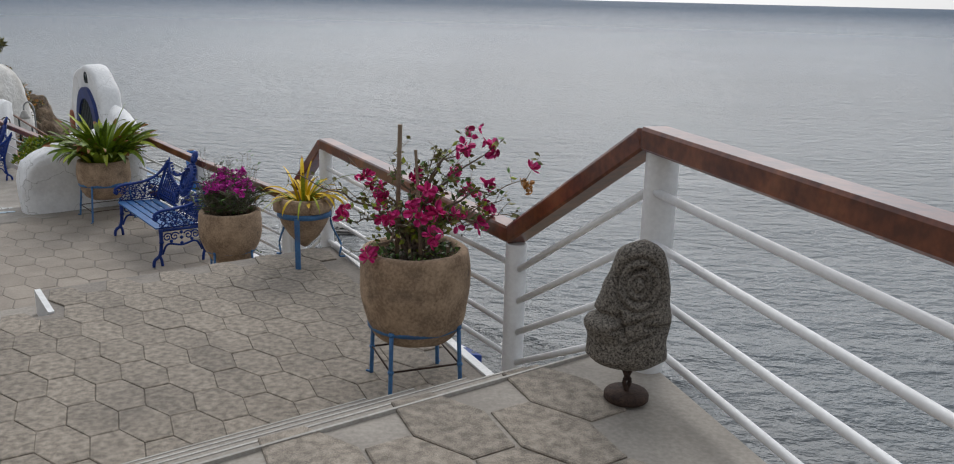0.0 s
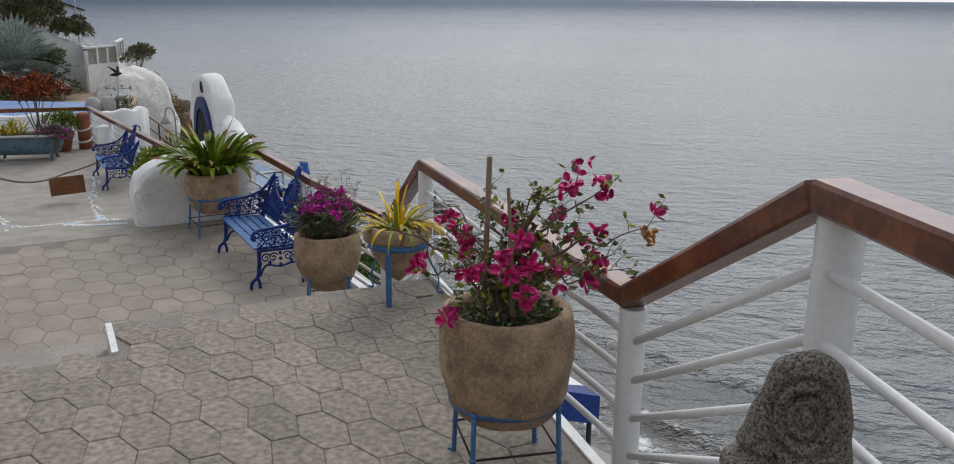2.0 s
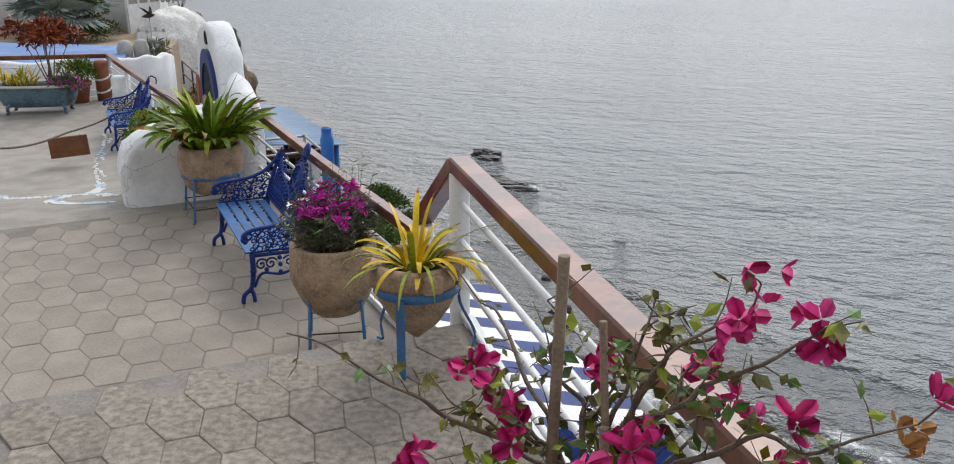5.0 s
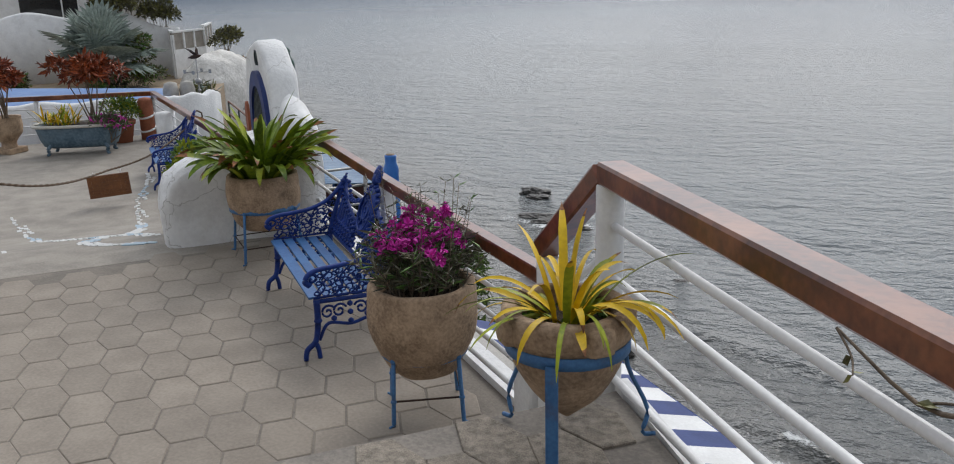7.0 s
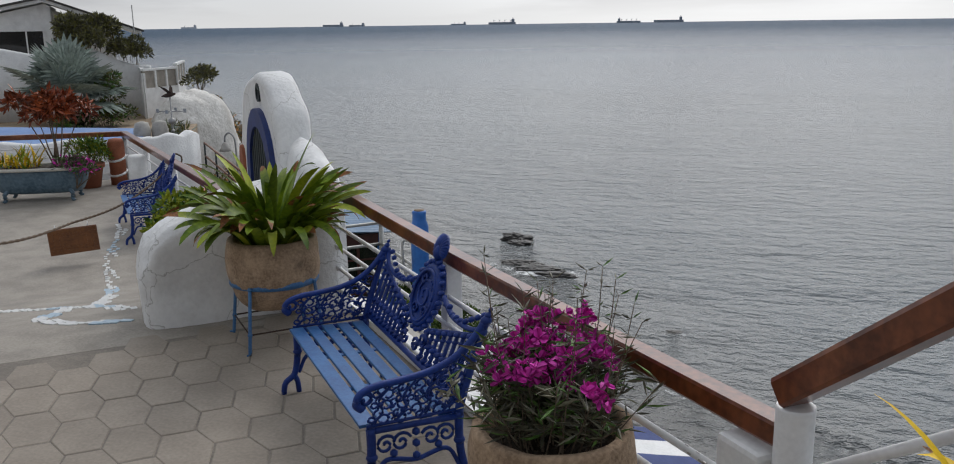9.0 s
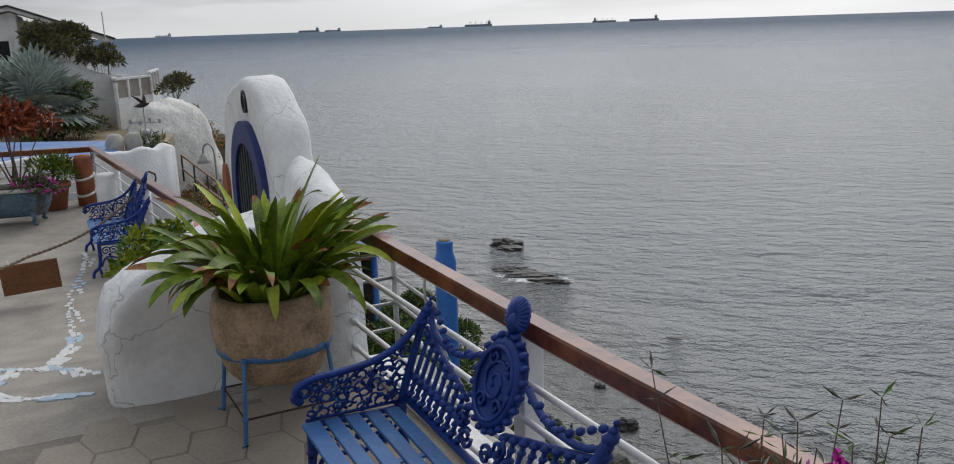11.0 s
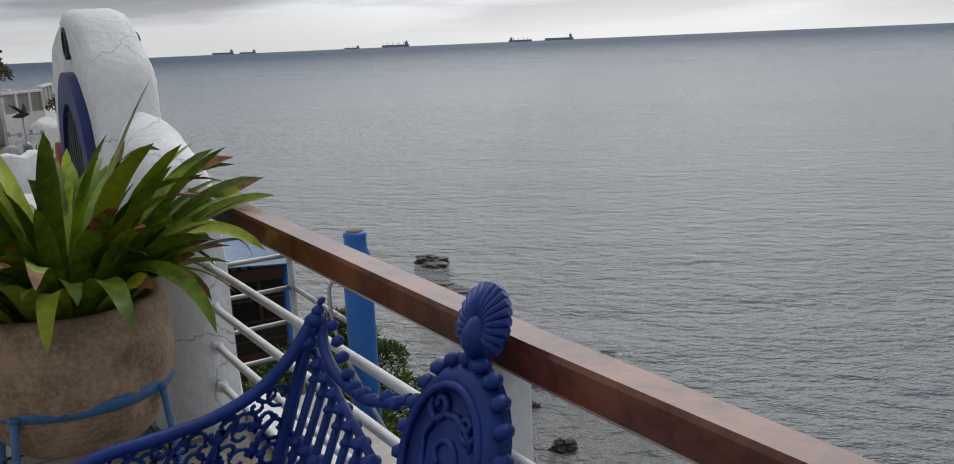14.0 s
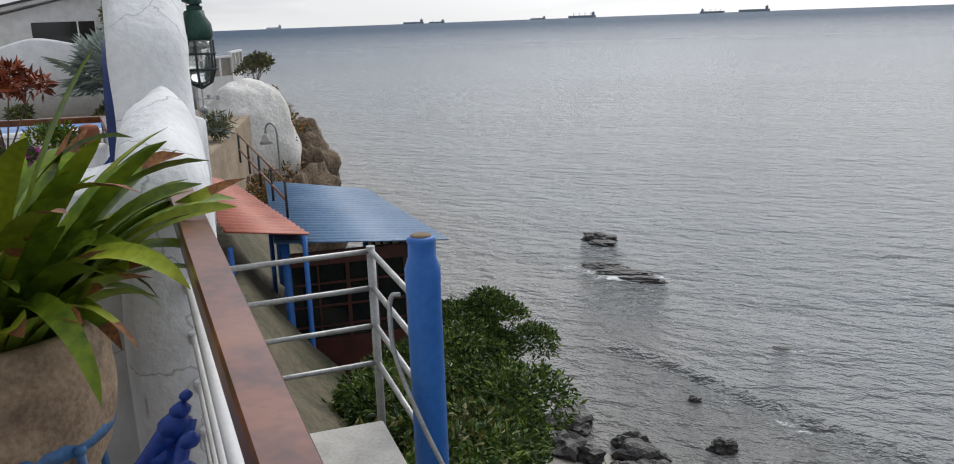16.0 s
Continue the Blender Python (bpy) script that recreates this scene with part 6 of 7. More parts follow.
for x, y, z in ((-37.6, 36.1, -0.55), (-36.9, 36.75, -0.9), (-31.2, 42.0, -0.35)):
    pot_ = thing("wall_pot", (x, y, z), "dark clay pot hung on the white garden wall", "plant pot", "hanging wall pots")
    bm = bmesh.new()
    lathe(bm, [(0.16, 0.0), (0.24, 0.1), (0.28, 0.38), (0.31, 0.42), (0.31, 0.48), (0.25, 0.46)], 16, 0.03, seed=x)
    part("body", bm, M["rust"], pot_)
    bm = bmesh.new()
    for i in range(60):
        a = rng.uniform(0, math.tau)
        leaf(bm, (0.18 * math.cos(a), 0.18 * math.sin(a), 0.42), (math.cos(a), math.sin(a), rng.uniform(-0.2, 1.4)), rng.uniform(0.2, 0.4), 0.3)
    part("foliage", bm, M["leaf_olive"], pot_, "dry olive foliage", kind="stuff")

# fan palm
palm = thing("fan_palm", (-29.95, 38.05, -2.0), "silver-green fan palm with broad pleated fronds", "palm tree")
bm = bmesh.new()
tube(bm, [(0, 0, -0.2), (0.03, 0, 0.4), (0, 0.02, 0.9), (0, 0, 1.3)], 0.26, 12, True, 0.2)
part("trunk", bm, M["bark"], palm)
for i in range(15):
    a = i * 2.4 + rng.uniform(-0.2, 0.2)
    e = radians(-8 + 84 * (i / 14))
    d = Vector((math.cos(a) * math.cos(e), math.sin(a) * math.cos(e), math.sin(e)))
    base = Vector((0, 0, 1.2))
    hub = base + d * rng.uniform(0.8, 1.35)
    s = d.cross(Vector((0, 0, 1)))
    s = s.normalized() if s.length > 0.1 else Vector((1, 0, 0))
    u_ = s.cross(d)
    bm = bmesh.new()
    tube(bm, [base, hub], 0.035, 6, True, 0.02)
    for j in range(27):
        b = radians(-120 + j * 240 / 26)
        r_ = d * math.cos(b) + s * math.sin(b)
        ln = rng.uniform(1.55, 1.9) * (1 - 0.2 * abs(j - 13) / 13)
        w = s * math.cos(b) - d * math.sin(b)
        tip = hub + r_ * ln - Vector((0, 0, 0.18))
        m_ = hub + r_ * ln * 0.6
        v0, v1, v2, v3, v4 = bm.verts.new(hub), bm.verts.new(m_ + w * 0.14 + u_ * 0.05), bm.verts.new(tip), bm.verts.new(m_ - w * 0.14 + u_ * 0.05), bm.verts.new(m_ - u_ * 0.04)
        for tri in ((v0, v1, v4), (v0, v4, v3), (v1, v2, v4), (v4, v2, v3)):
            bm.faces.new(tri)
    part("frond", bm, M["leaf_grey"], palm)
shrub("oleander_bush", (-32.0, 42.4, 1.75), 1.6, "dark oleander bush above the garden wall", [M["leaf_dark"], M["leaf_olive"]], 8500, 0.24, 41, (-32.3, 42.6, -1.0), 0.3)
shrub("oleander_bush", (-30.4, 43.1, 0.9), 0.95, "dark oleander bush spilling over the garden wall", [M["leaf_dark"], M["leaf_olive"]], 2600, 0.23, 43, (-30.4, 43.2, -1.0), 0.3)
for k, (x, y, z, r) in enumerate(((-36.5, 36.0, -1.9, 0.8), (-34.0, 36.9, -1.9, 0.7), (-28.6, 38.6, -1.6, 0.9), (-30.0, 38.2, -1.9, 0.9), (-29.3, 37.0, -1.9, 0.7), (-38.6, 34.0, -1.8, 0.8), (-29.2, 39.6, -0.6, 0.8))):
    shrub("garden_shrub", (x, y, z), r, "dark green garden shrub against the white wall", [M["leaf_dark"], M["leaf_olive"], M["leaf_fresh"]], 900, 0.2, 60 + k)
shrub("wall_shrub", (-27.4, 44.2, -0.3), 0.8, "dry olive shrub at the parapet corner", [M["leaf_olive"], M["leaf_dark"]], 1000, 0.2, 77)
shrub("agave_clump", (-21.2, 33.0, -1.6), 0.5, "spiky grey-green plant at the cliff edge", [M["leaf_olive"], M["leaf_grey"]], 500, 0.35, 78, None, 0.12)


def rock(name, c, s, mat, label, seed, amp=0.25, det=4, category="rock", group="", kind=""):
    bm = bmesh.new()
    bmesh.ops.create_icosphere(bm, subdivisions=det, radius=1.0)
    for v in bm.verts:
        n = v.co.normalized()
        k = 1 + amp * noise.fractal(n * 1.6 + Vector((seed, 0, seed * 0.7)), 1.0, 2.1, 4)
        v.co = Vector((n.x * s[0] * k, n.y * s[1] * k, n.z * s[2] * k)) + Vector(c)
    return solid(name, bm, mat, label, category, kind, group, is_smooth=det > 4)


rock("white_dome_rock", (-26.3, 41.8, -3.7), (1.9, 2.7, 3.1), M["rockwhite"], "big rounded rock daubed with white lime wash", 2.2, 0.10, 5)
rock("cliff_rock", (-26.7, 45.0, -6.2), (1.9, 2.2, 3.3), M["cliff"], "crumbling brown sea cliff with dry scrub", 5.1, 0.6, 5)
rock("cliff_rock", (-25.3, 41.7, -8.0), (2.3, 3.0, 3.6), M["cliff"], "brown cliff face under the white rock", 8.4, 0.6, 5)
for k, (x, y, z, r) in enumerate(((-25.5, 44.9, -3.2, 1.0), (-24.6, 43.9, -4.2, 1.0), (-25.9, 45.3, -2.9, 0.8), (-24.2, 43.5, -5.2, 1.1), (-25.1, 44.3, -4.8, 1.0), (-24.6, 44.0, -2.6, 0.8), (-25.0, 45.0, -3.4, 0.9), (-24.4, 43.8, -3.8, 0.9), (-23.8, 42.6, -5.0, 0.9), (-22.9, 40.8, -5.2, 1.0), (-21.8, 38.4, -4.8, 0.9), (-25.3, 44.0, -1.6, 0.6))):
    shrub("dry_scrub", (x - 1.0, y - 0.7, z), r, "dry brown-green scrub on the cliff", [M["leaf_olive"], M["leaf_dark"], M["dry"]], 800, 0.16, 90 + k)

# weather vane and cliff lamp
vane = thing("weather_vane", (-18.55, 29.3, -1.85), "iron weather vane with a bird and compass arms", "weather vane")
bm = bmesh.new()
tube(bm, [(0, 0, 0), (0, 0, 2.0)], 0.025, 8)
part("pole", bm, M["steel"], vane)
for z, r in ((1.25, 0.11), (0.95, 0.06)):
    bm = bmesh.new()
    lathe(bm, [(r * 0.3, -r), (r, -r * 0.4), (r, r * 0.4), (r * 0.3, r)], 12, centre=(0, 0, z))
    part("ball", bm, M["steel"], vane)
for a in (0.3, 0.3 + math.pi / 2):
    bm = bmesh.new()
    d = Vector((math.cos(a), math.sin(a), 0)) * 0.42
    tube(bm, [Vector((0, 0, 1.55)) - d, Vector((0, 0, 1.55)) + d], 0.014, 6)
    for s in (-1, 1):
        box(bm, Vector((0, 0, 1.57)) + d * s, (0.09, 0.03, 0.12))
    part("arm", bm, M["steel"], vane)
bm = bmesh.new()
lathe(bm, [(0.01, -0.32), (0.06, -0.15), (0.075, 0.0), (0.05, 0.13), (0.01, 0.22)], 10)
bmesh.ops.rotate(bm, verts=bm.verts, cent=(0, 0, 0), matrix=Matrix.Rotation(radians(80), 3, "Y"))
for s in (-1, 1):
    vs = [bm.verts.new(p) for p in ((-0.05, 0, 0.03), (0.12, 0, 0.03), (-0.02, s * 0.18, 0.22), (-0.18, s * 0.30, 0.30))]
    bm.faces.new(vs)
bmesh.ops.translate(bm, verts=bm.verts, vec=(0, 0, 2.06))
part("bird", bm, M["rust"], vane, "flat flying bird figure")
lp = thing("cliff_lamp", (-17.4, 30.95, -4.35), "gooseneck lamp post with a bell shade", "lamp post")
bm = bmesh.new()
tube(bm, spline([(0, 0, 0), (0, 0, 1.6), (0, 0, 2.7), (-0.04, 0, 3.05), (-0.2, 0, 3.2), (-0.36, 0, 3.1), (-0.4, 0, 2.9)], 5), 0.03, 8)
part("pole", bm, M["steel"], lp)
bm = bmesh.new()
lathe(bm, [(0.04, 0.28), (0.1, 0.22), (0.14, 0.1), (0.2, 0.0), (0.16, 0.0), (0.05, 0.2)], 16, centre=(-0.4, 0, 2.6))
part("shade", bm, M["rind"], lp, "pale bell shade")


# ---- hillside, shore ----
M["sand"] = material("wet_grey_sand", (0.24, 0.22, 0.19), (0.15, 0.138, 0.12), 0.45, 0.5, 10, 0.2, stain=(0.08, 0.078, 0.072), stain_scale=0.3, stain_amount=0.6)
M["slope"] = material("scrubby_slope", (0.17, 0.14, 0.09), (0.07, 0.065, 0.035), 0.95, 1.0, 10, 1.0, stain=(0.035, 0.055, 0.018), stain_scale=0.7, stain_amount=0.9, bump_dist=0.15)
M["shore_rock"] = material("dark_wet_rock", (0.055, 0.05, 0.045), (0.018, 0.017, 0.016), 0.5, 2, 14, 1.0, bump_dist=0.08)


def shore_n(u):
    return 14.0 - 0.26 * min(14.0, max(0, u - 11)) + 0.4 * math.sin(u * 0.35)


bm = bmesh.new()
rows = []
for i in range(61):
    u = -34 + i * 1.2
    row = []
    sn = shore_n(u)
    for j in range(31):
        n = -1.0 + j * 0.62
        f = max(0.0, min(1.0, (n - 0.9) / (sn - 3.4 - 0.9)))
        z = -2.8 + (SEA + 0.95 + 2.8) * f ** 0.8
        if n > sn - 3.4:
            z = SEA + 0.95 - (n - sn + 3.4) * 0.30
        z += 0.5 * noise.noise(Vector((u * 0.5, n * 0.5, 1))) * (1 if n < sn - 3.6 else 0.06)
        row.append(bm.verts.new(P(u, n, z)))
    rows.append(row)
for i in range(60):
    for j in range(30):
        f = bm.faces.new((rows[i][j], rows[i + 1][j], rows[i + 1][j + 1], rows[i][j + 1]))
        f.smooth = True
        nmid = -1.0 + j * 0.62
        f.material_index = 1 if nmid > shore_n(-34 + i * 1.2) - 3.9 else 0
bmesh.ops.recalc_face_normals(bm, faces=bm.faces)
solid("ground_slope", bm, [M["slope"], M["sand"]], "steep scrub slope falling to a grey sand beach", "ground", "structure")


bm = bmesh.new()
prism(bm, [tuple(P(-34, -0.8).xy), tuple(P(8, -0.8).xy), (-14.0, 8.0), (-12.0, -14.0), (-24.0, -44.0), (10.0, -44.0)], -12.0, -2.85)
solid("ground_hill", bm, M["slope"], "scrubby hillside under and behind the terraces", "ground", "structure")


def foam_material():
    m = bpy.data.materials.new("sea_foam")
    m.use_nodes = True
    nt = m.node_tree
    b = nt.nodes["Principled BSDF"]
    b.inputs["Base Color"].default_value = (0.72, 0.74, 0.74, 1)
    b.inputs["Roughness"].default_value = 0.7
    geo = nt.nodes.new("ShaderNodeNewGeometry")
    n = nt.nodes.new("ShaderNodeTexNoise")
    n.inputs["Scale"].default_value, n.inputs["Detail"].default_value, n.inputs["Roughness"].default_value, n.inputs["Distortion"].default_value = 2.6, 9.0, 0.75, 1.4
    nt.links.new(geo.outputs["Position"], n.inputs["Vector"])
    n2 = nt.nodes.new("ShaderNodeTexNoise")
    n2.inputs["Scale"].default_value, n2.inputs["Detail"].default_value = 0.6, 3.0
    nt.links.new(geo.outputs["Position"], n2.inputs["Vector"])
    add = nt.nodes.new("ShaderNodeMath")
    add.operation = "MULTIPLY_ADD"
    add.inputs[1].default_value = 1.6
    nt.links.new(n.outputs["Fac"], add.inputs[0])
    dbl = nt.nodes.new("ShaderNodeMath")
    dbl.operation = "MULTIPLY"
    dbl.inputs[1].default_value = 2.2
    nt.links.new(n2.outputs["Fac"], dbl.inputs[0])
    nt.links.new(dbl.outputs[0], add.inputs[2])
    uv = nt.nodes.new("ShaderNodeAttribute")
    uv.attribute_name = "cover"
    sub = nt.nodes.new("ShaderNodeMath")
    nt.links.new(add.outputs[0], sub.inputs[0])
    nt.links.new(uv.outputs["Fac"], sub.inputs[1])
    mr = nt.nodes.new("ShaderNodeMapRange")
    mr.inputs["From Min"].default_value, mr.inputs["From Max"].default_value = 2.72, 3.25
    nt.links.new(sub.outputs[0], mr.inputs["Value"])
    nt.links.new(mr.outputs["Result"], b.inputs["Alpha"])
    return m


M["foam"] = foam_material()


def foam_patch(name, line, widths, label, z=SEA + 0.03, hump=0.0, mat=None, amount=1.0):
    """A sheet along a line; the 'cover' attribute thins it towards its edges."""
    line = spline([(x, y, 0) for x, y in line], 8)
    bm = bmesh.new()
    cover = bm.verts.layers.float.new("cover")
    rows = []
    K = 10
    for i, p in enumerate(line):
        t = i / (len(line) - 1)
        d = (line[min(i + 1, len(line) - 1)] - line[max(i - 1, 0)]).normalized()
        s = Vector((-d.y, d.x, 0))
        w = widths[0] + (widths[1] - widths[0]) * t + 0.3 * widths[0] * noise.noise(p * 0.5)
        row = []
        for k in range(K + 1):
            q = (k / K - 0.5) * 2
            v = bm.verts.new(p + s * q * w + Vector((0, 0, z + hump * max(0, 1 - abs(q) * 1.3) ** 1.3 * min(1, 6 * t, 6 * (1 - t)))))
            v[cover] = amount * (1 - abs(q) ** 1.5) * min(1, 5 * t + 0.1, 5 * (1 - t) + 0.1)
            row.append(v)
        rows.append(row)
    for i in range(len(rows) - 1):
        for k in range(K):
            f = bm.faces.new((rows[i][k], rows[i + 1][k], rows[i + 1][k + 1], rows[i][k + 1]))
            f.smooth = True
    bmesh.ops.recalc_face_normals(bm, faces=bm.faces)
    return solid(name, bm, mat or M["foam"], label, "foam", "stuff")


wave = [(-12.0, 42.6), (-9.4, 41.1), (-5.8, 38.7), (-2.5, 36.6), (0.3, 34.9), (4.5, 32.6), (10.5, 29.4)]
foam_patch("wave", wave, (0.9, 1.1), "low dark swell line rolling to the beach", SEA - 0.1, 0.36, M["water"])
foam_patch("surf_foam", [(x - 0.5, y - 0.7) for x, y in wave], (0.5, 0.8), "thin broken foam along a swell", SEA + 0.06, amount=0.62)
surf = [(-1.3, 30.3), (0.7, 28.9), (2.9, 27.7), (5.5, 26.0), (8.2, 24.5), (12.2, 22.1)]
foam_patch("wave", surf, (0.8, 0.9), "small breaking wave at the beach", SEA - 0.05, 0.40, M["water"])
foam_patch("surf_foam", surf, (0.6, 0.9), "white breaking foam", SEA + 0.37, amount=0.82)
foam_patch("surf_foam", [(-4.8, 31.0), (-2.0, 29.0), (0.2, 27.4), (2.8, 25.8), (5.7, 24.0), (10.2, 20.9)], (1.3, 1.4), "lacy foam wash on the sand", SEA + 0.16)
foam_patch("surf_foam", [(-16.2, 52.2), (-13.3, 50.8), (-10.3, 50.3), (-8.3, 50.8)], (1.5, 1.2), "foam round the half-sunk rocks")
foam_patch("surf_foam", [(-5.2, 43.2), (-3.6, 42.7), (-2.0, 43.1)], (0.7, 0.5), "small patch of foam")
foam_patch("surf_foam", [(-40, 66), (-38, 67), (-36, 66.5)], (0.6, 0.5), "foam under the cliff")
rocks = [(-14.5, 57.6, 0.95, 0.6, 0.36), (-14.1, 56.6, 0.75, 0.4, 0.18), (-12.9, 52.2, 1.1, 0.45, 0.16), (-11.6, 51.3, 1.3, 0.4, 0.16), (-10.5, 50.3, 1.0, 0.4, 0.15), (-12.3, 51.0, 0.7, 0.3, 0.14), (-3.8, 42.8, 0.3, 0.2, 0.04), (-6.3, 37.2, 0.2, 0.16, 0.12), (-7.6, 33.4, 0.5, 0.35, 0.4), (-5.0, 34.0, 0.4, 0.3, 0.3)]
for k, (x, y, a, b, c) in enumerate(rocks):
    rock("sea_rock", (x, y, SEA + 0.05), (a, b, c), M["shore_rock"], "dark wet rock breaking the sea surface", 20 + k * 3.3, 0.45, 4, group="sea rocks")
q = random.Random(4)
for k in range(30):
    u = 18 + q.uniform(0, 15)
    n = shore_n(u) - q.uniform(-0.6, 3.4)
    s = q.uniform(0.2, 0.75)
    p = P(u, n, SEA + 0.1 + 0.28 * max(0, shore_n(u) - n))
    rock("shore_boulder", p, (s, s * q.uniform(0.6, 1), s * q.uniform(0.5, 0.8)), M["shore_rock"], "dark boulder on the shore below the slope", 50 + k * 1.7, 0.4, 3, group="shore boulders")


# ---- trees on the slope ----
M["tree_leaf"] = material("tree_leaf_green", (0.135, 0.20, 0.022), (0.045, 0.085, 0.010), 0.75, 1.5, 20, 0.1, vary=0.4, island=True)
M["tree_leaf_dark"] = material("tree_leaf_deep", (0.05, 0.095, 0.016), (0.022, 0.05, 0.009), 0.75, 1.5, 20, 0.1, vary=0.4, island=True)


def tree(c, r, base, seed, count, size, label):
    t = thing("tree", base, label, "tree")
    bl = blobs_in(c, r, 26, r * 0.33, seed, 0.75)
    bm = bmesh.new()
    trunk_top = Vector(base).lerp(Vector(c), 0.55)
    tube(bm, wander(base, trunk_top, 3, 0.08), 0.16, 8, True, 0.1)
    wpart("trunk", bm, M["bark"], t)
    bm = bmesh.new()
    for p, k in bl:
        tube(bm, wander(trunk_top, p, 3, 0.12), 0.06, 5, False, 0.012)
    wpart("limbs", bm, M["bark"], t)
    leaf_cloud("crown", bl, count, size, [M["tree_leaf"], M["tree_leaf"], M["tree_leaf_dark"]], t, seed, 0.42, 0.2)
    return t


tree((-10.6, 28.4, -6.3), 1.6, (-10.5, 28.3, -9.5), 101, 24000, 0.12, "dense green tree on the slope over the beach")
tree((-8.9, 24.3, -6.9), 1.55, (-8.8, 24.2, -9.3), 102, 20000, 0.12, "leafy green tree on the slope")
tree((-8.1, 20.6, -4.7), 1.7, (-8.3, 20.4, -7.0), 103, 14000, 0.13, "feathery green tree just below the terrace")
tree((-5.6, 17.6, -4.4), 1.6, (-5.8, 17.4, -6.5), 104, 9000, 0.13, "feathery green tree just below the terrace")
tree((-3.0, 14.2, -3.4), 1.3, (-3.2, 14.0, -5.5), 105, 4000, 0.16, "green shrubby tree under the terrace wall")
tree((-1.2, 10.6, -2.2), 0.9, (-1.2, 10.4, -4.4), 106, 2500, 0.13, "green shrubby tree under the terrace wall")
for k, (u, n, z, r) in enumerate(((9.5, 2.4, -3.6, 0.9), (11.5, 2.6, -3.8, 1.0), (13.5, 3.4, -4.6, 0.9), (4.0, 2.4, -3.4, 0.8), (8.0, 3.6, -4.6, 0.9), (1.0, 3.2, -4.4, 0.9), (-3.0, 3.4, -5.2, 0.9), (-3.5, 6.2, -8.4, 1.0))):
    p = P(u, n, z)
    shrub("slope_shrub", p, r, "scrubby undergrowth with bare twigs on the slope", [M["leaf_olive"], M["tree_leaf"], M["tree_leaf_dark"]], 1300, 0.15, 120 + k)

# ---- pavilion roofs below ----
def corrugated(bm, a, b, c, d, waves, amp):
    """A corrugated sheet between corners a-b (eave) and d-c (ridge); ribs run from a-b to d-c."""
    a, b, c, d = (Vector(q) for q in (a, b, c, d))
    nrm = (b - a).cross(d - a).normalized()
    if nrm.z < 0:
        nrm = -nrm
    rows = []
    m = waves * 6
    for i in range(m + 1):
        t = i / m
        o = nrm * amp * math.sin(t * waves * math.tau)
        rows.append((bm.verts.new(a.lerp(b, t) + o), bm.verts.new(d.lerp(c, t) + o), bm.verts.new(d.lerp(c, t) + o - nrm * 0.02), bm.verts.new(a.lerp(b, t) + o - nrm * 0.02)))
    for i in range(m):
        for k in range(4):
            f = bm.faces.new((rows[i][k], rows[i + 1][k], rows[i + 1][(k + 1) % 4], rows[i][(k + 1) % 4]))
            f.smooth = k in (0, 2)
    return bm


M["roof_blue"] = material("faded_blue_sheet", (0.10, 0.20, 0.33), (0.065, 0.145, 0.26), 0.5, 1.2, 14, 0.1, stain=(0.22, 0.28, 0.34), stain_scale=0.8, stain_amount=0.5)
M["roof_red"] = material("orange_red_sheet", (0.46, 0.13, 0.075), (0.36, 0.095, 0.055), 0.55, 1.2, 14, 0.1)
M["maroon"] = material("maroon_timber", (0.085, 0.02, 0.016), (0.045, 0.012, 0.01), 0.5, 3, 30, 0.2)
pav = thing("beach_pavilion", (-12.0, 25.2, -6.5), "timber pavilion with blue corrugated roof and maroon windows", "pavilion")
ra_, rb_, rc_, rd_ = (-9.36, 24.59, -2.55), (-13.03, 28.08, -2.35), (-15.3, 27.2, -2.08), (-11.95, 22.6, -2.28)
bm = bmesh.new()
corrugated(bm, ra_, rb_, rc_, rd_, 26, 0.022)
wpart("roof", bm, M["roof_blue"], pav, "faded blue corrugated roof")
base_z = -6.2
cor = [Vector(q) for q in (ra_, rb_, rc_, rd_)]
cen = sum(cor, Vector()) / 4
wc = [cen + (q - cen) * 0.86 for q in cor]
for i in range(4):
    p = wc[i]
    bm = bmesh.new()
    tube(bm, [(p.x, p.y, base_z - 2), (p.x, p.y, p.z - 0.05)], 0.08, 8)
    wpart("post", bm, M["blue_pipe"], pav, "blue timber post")
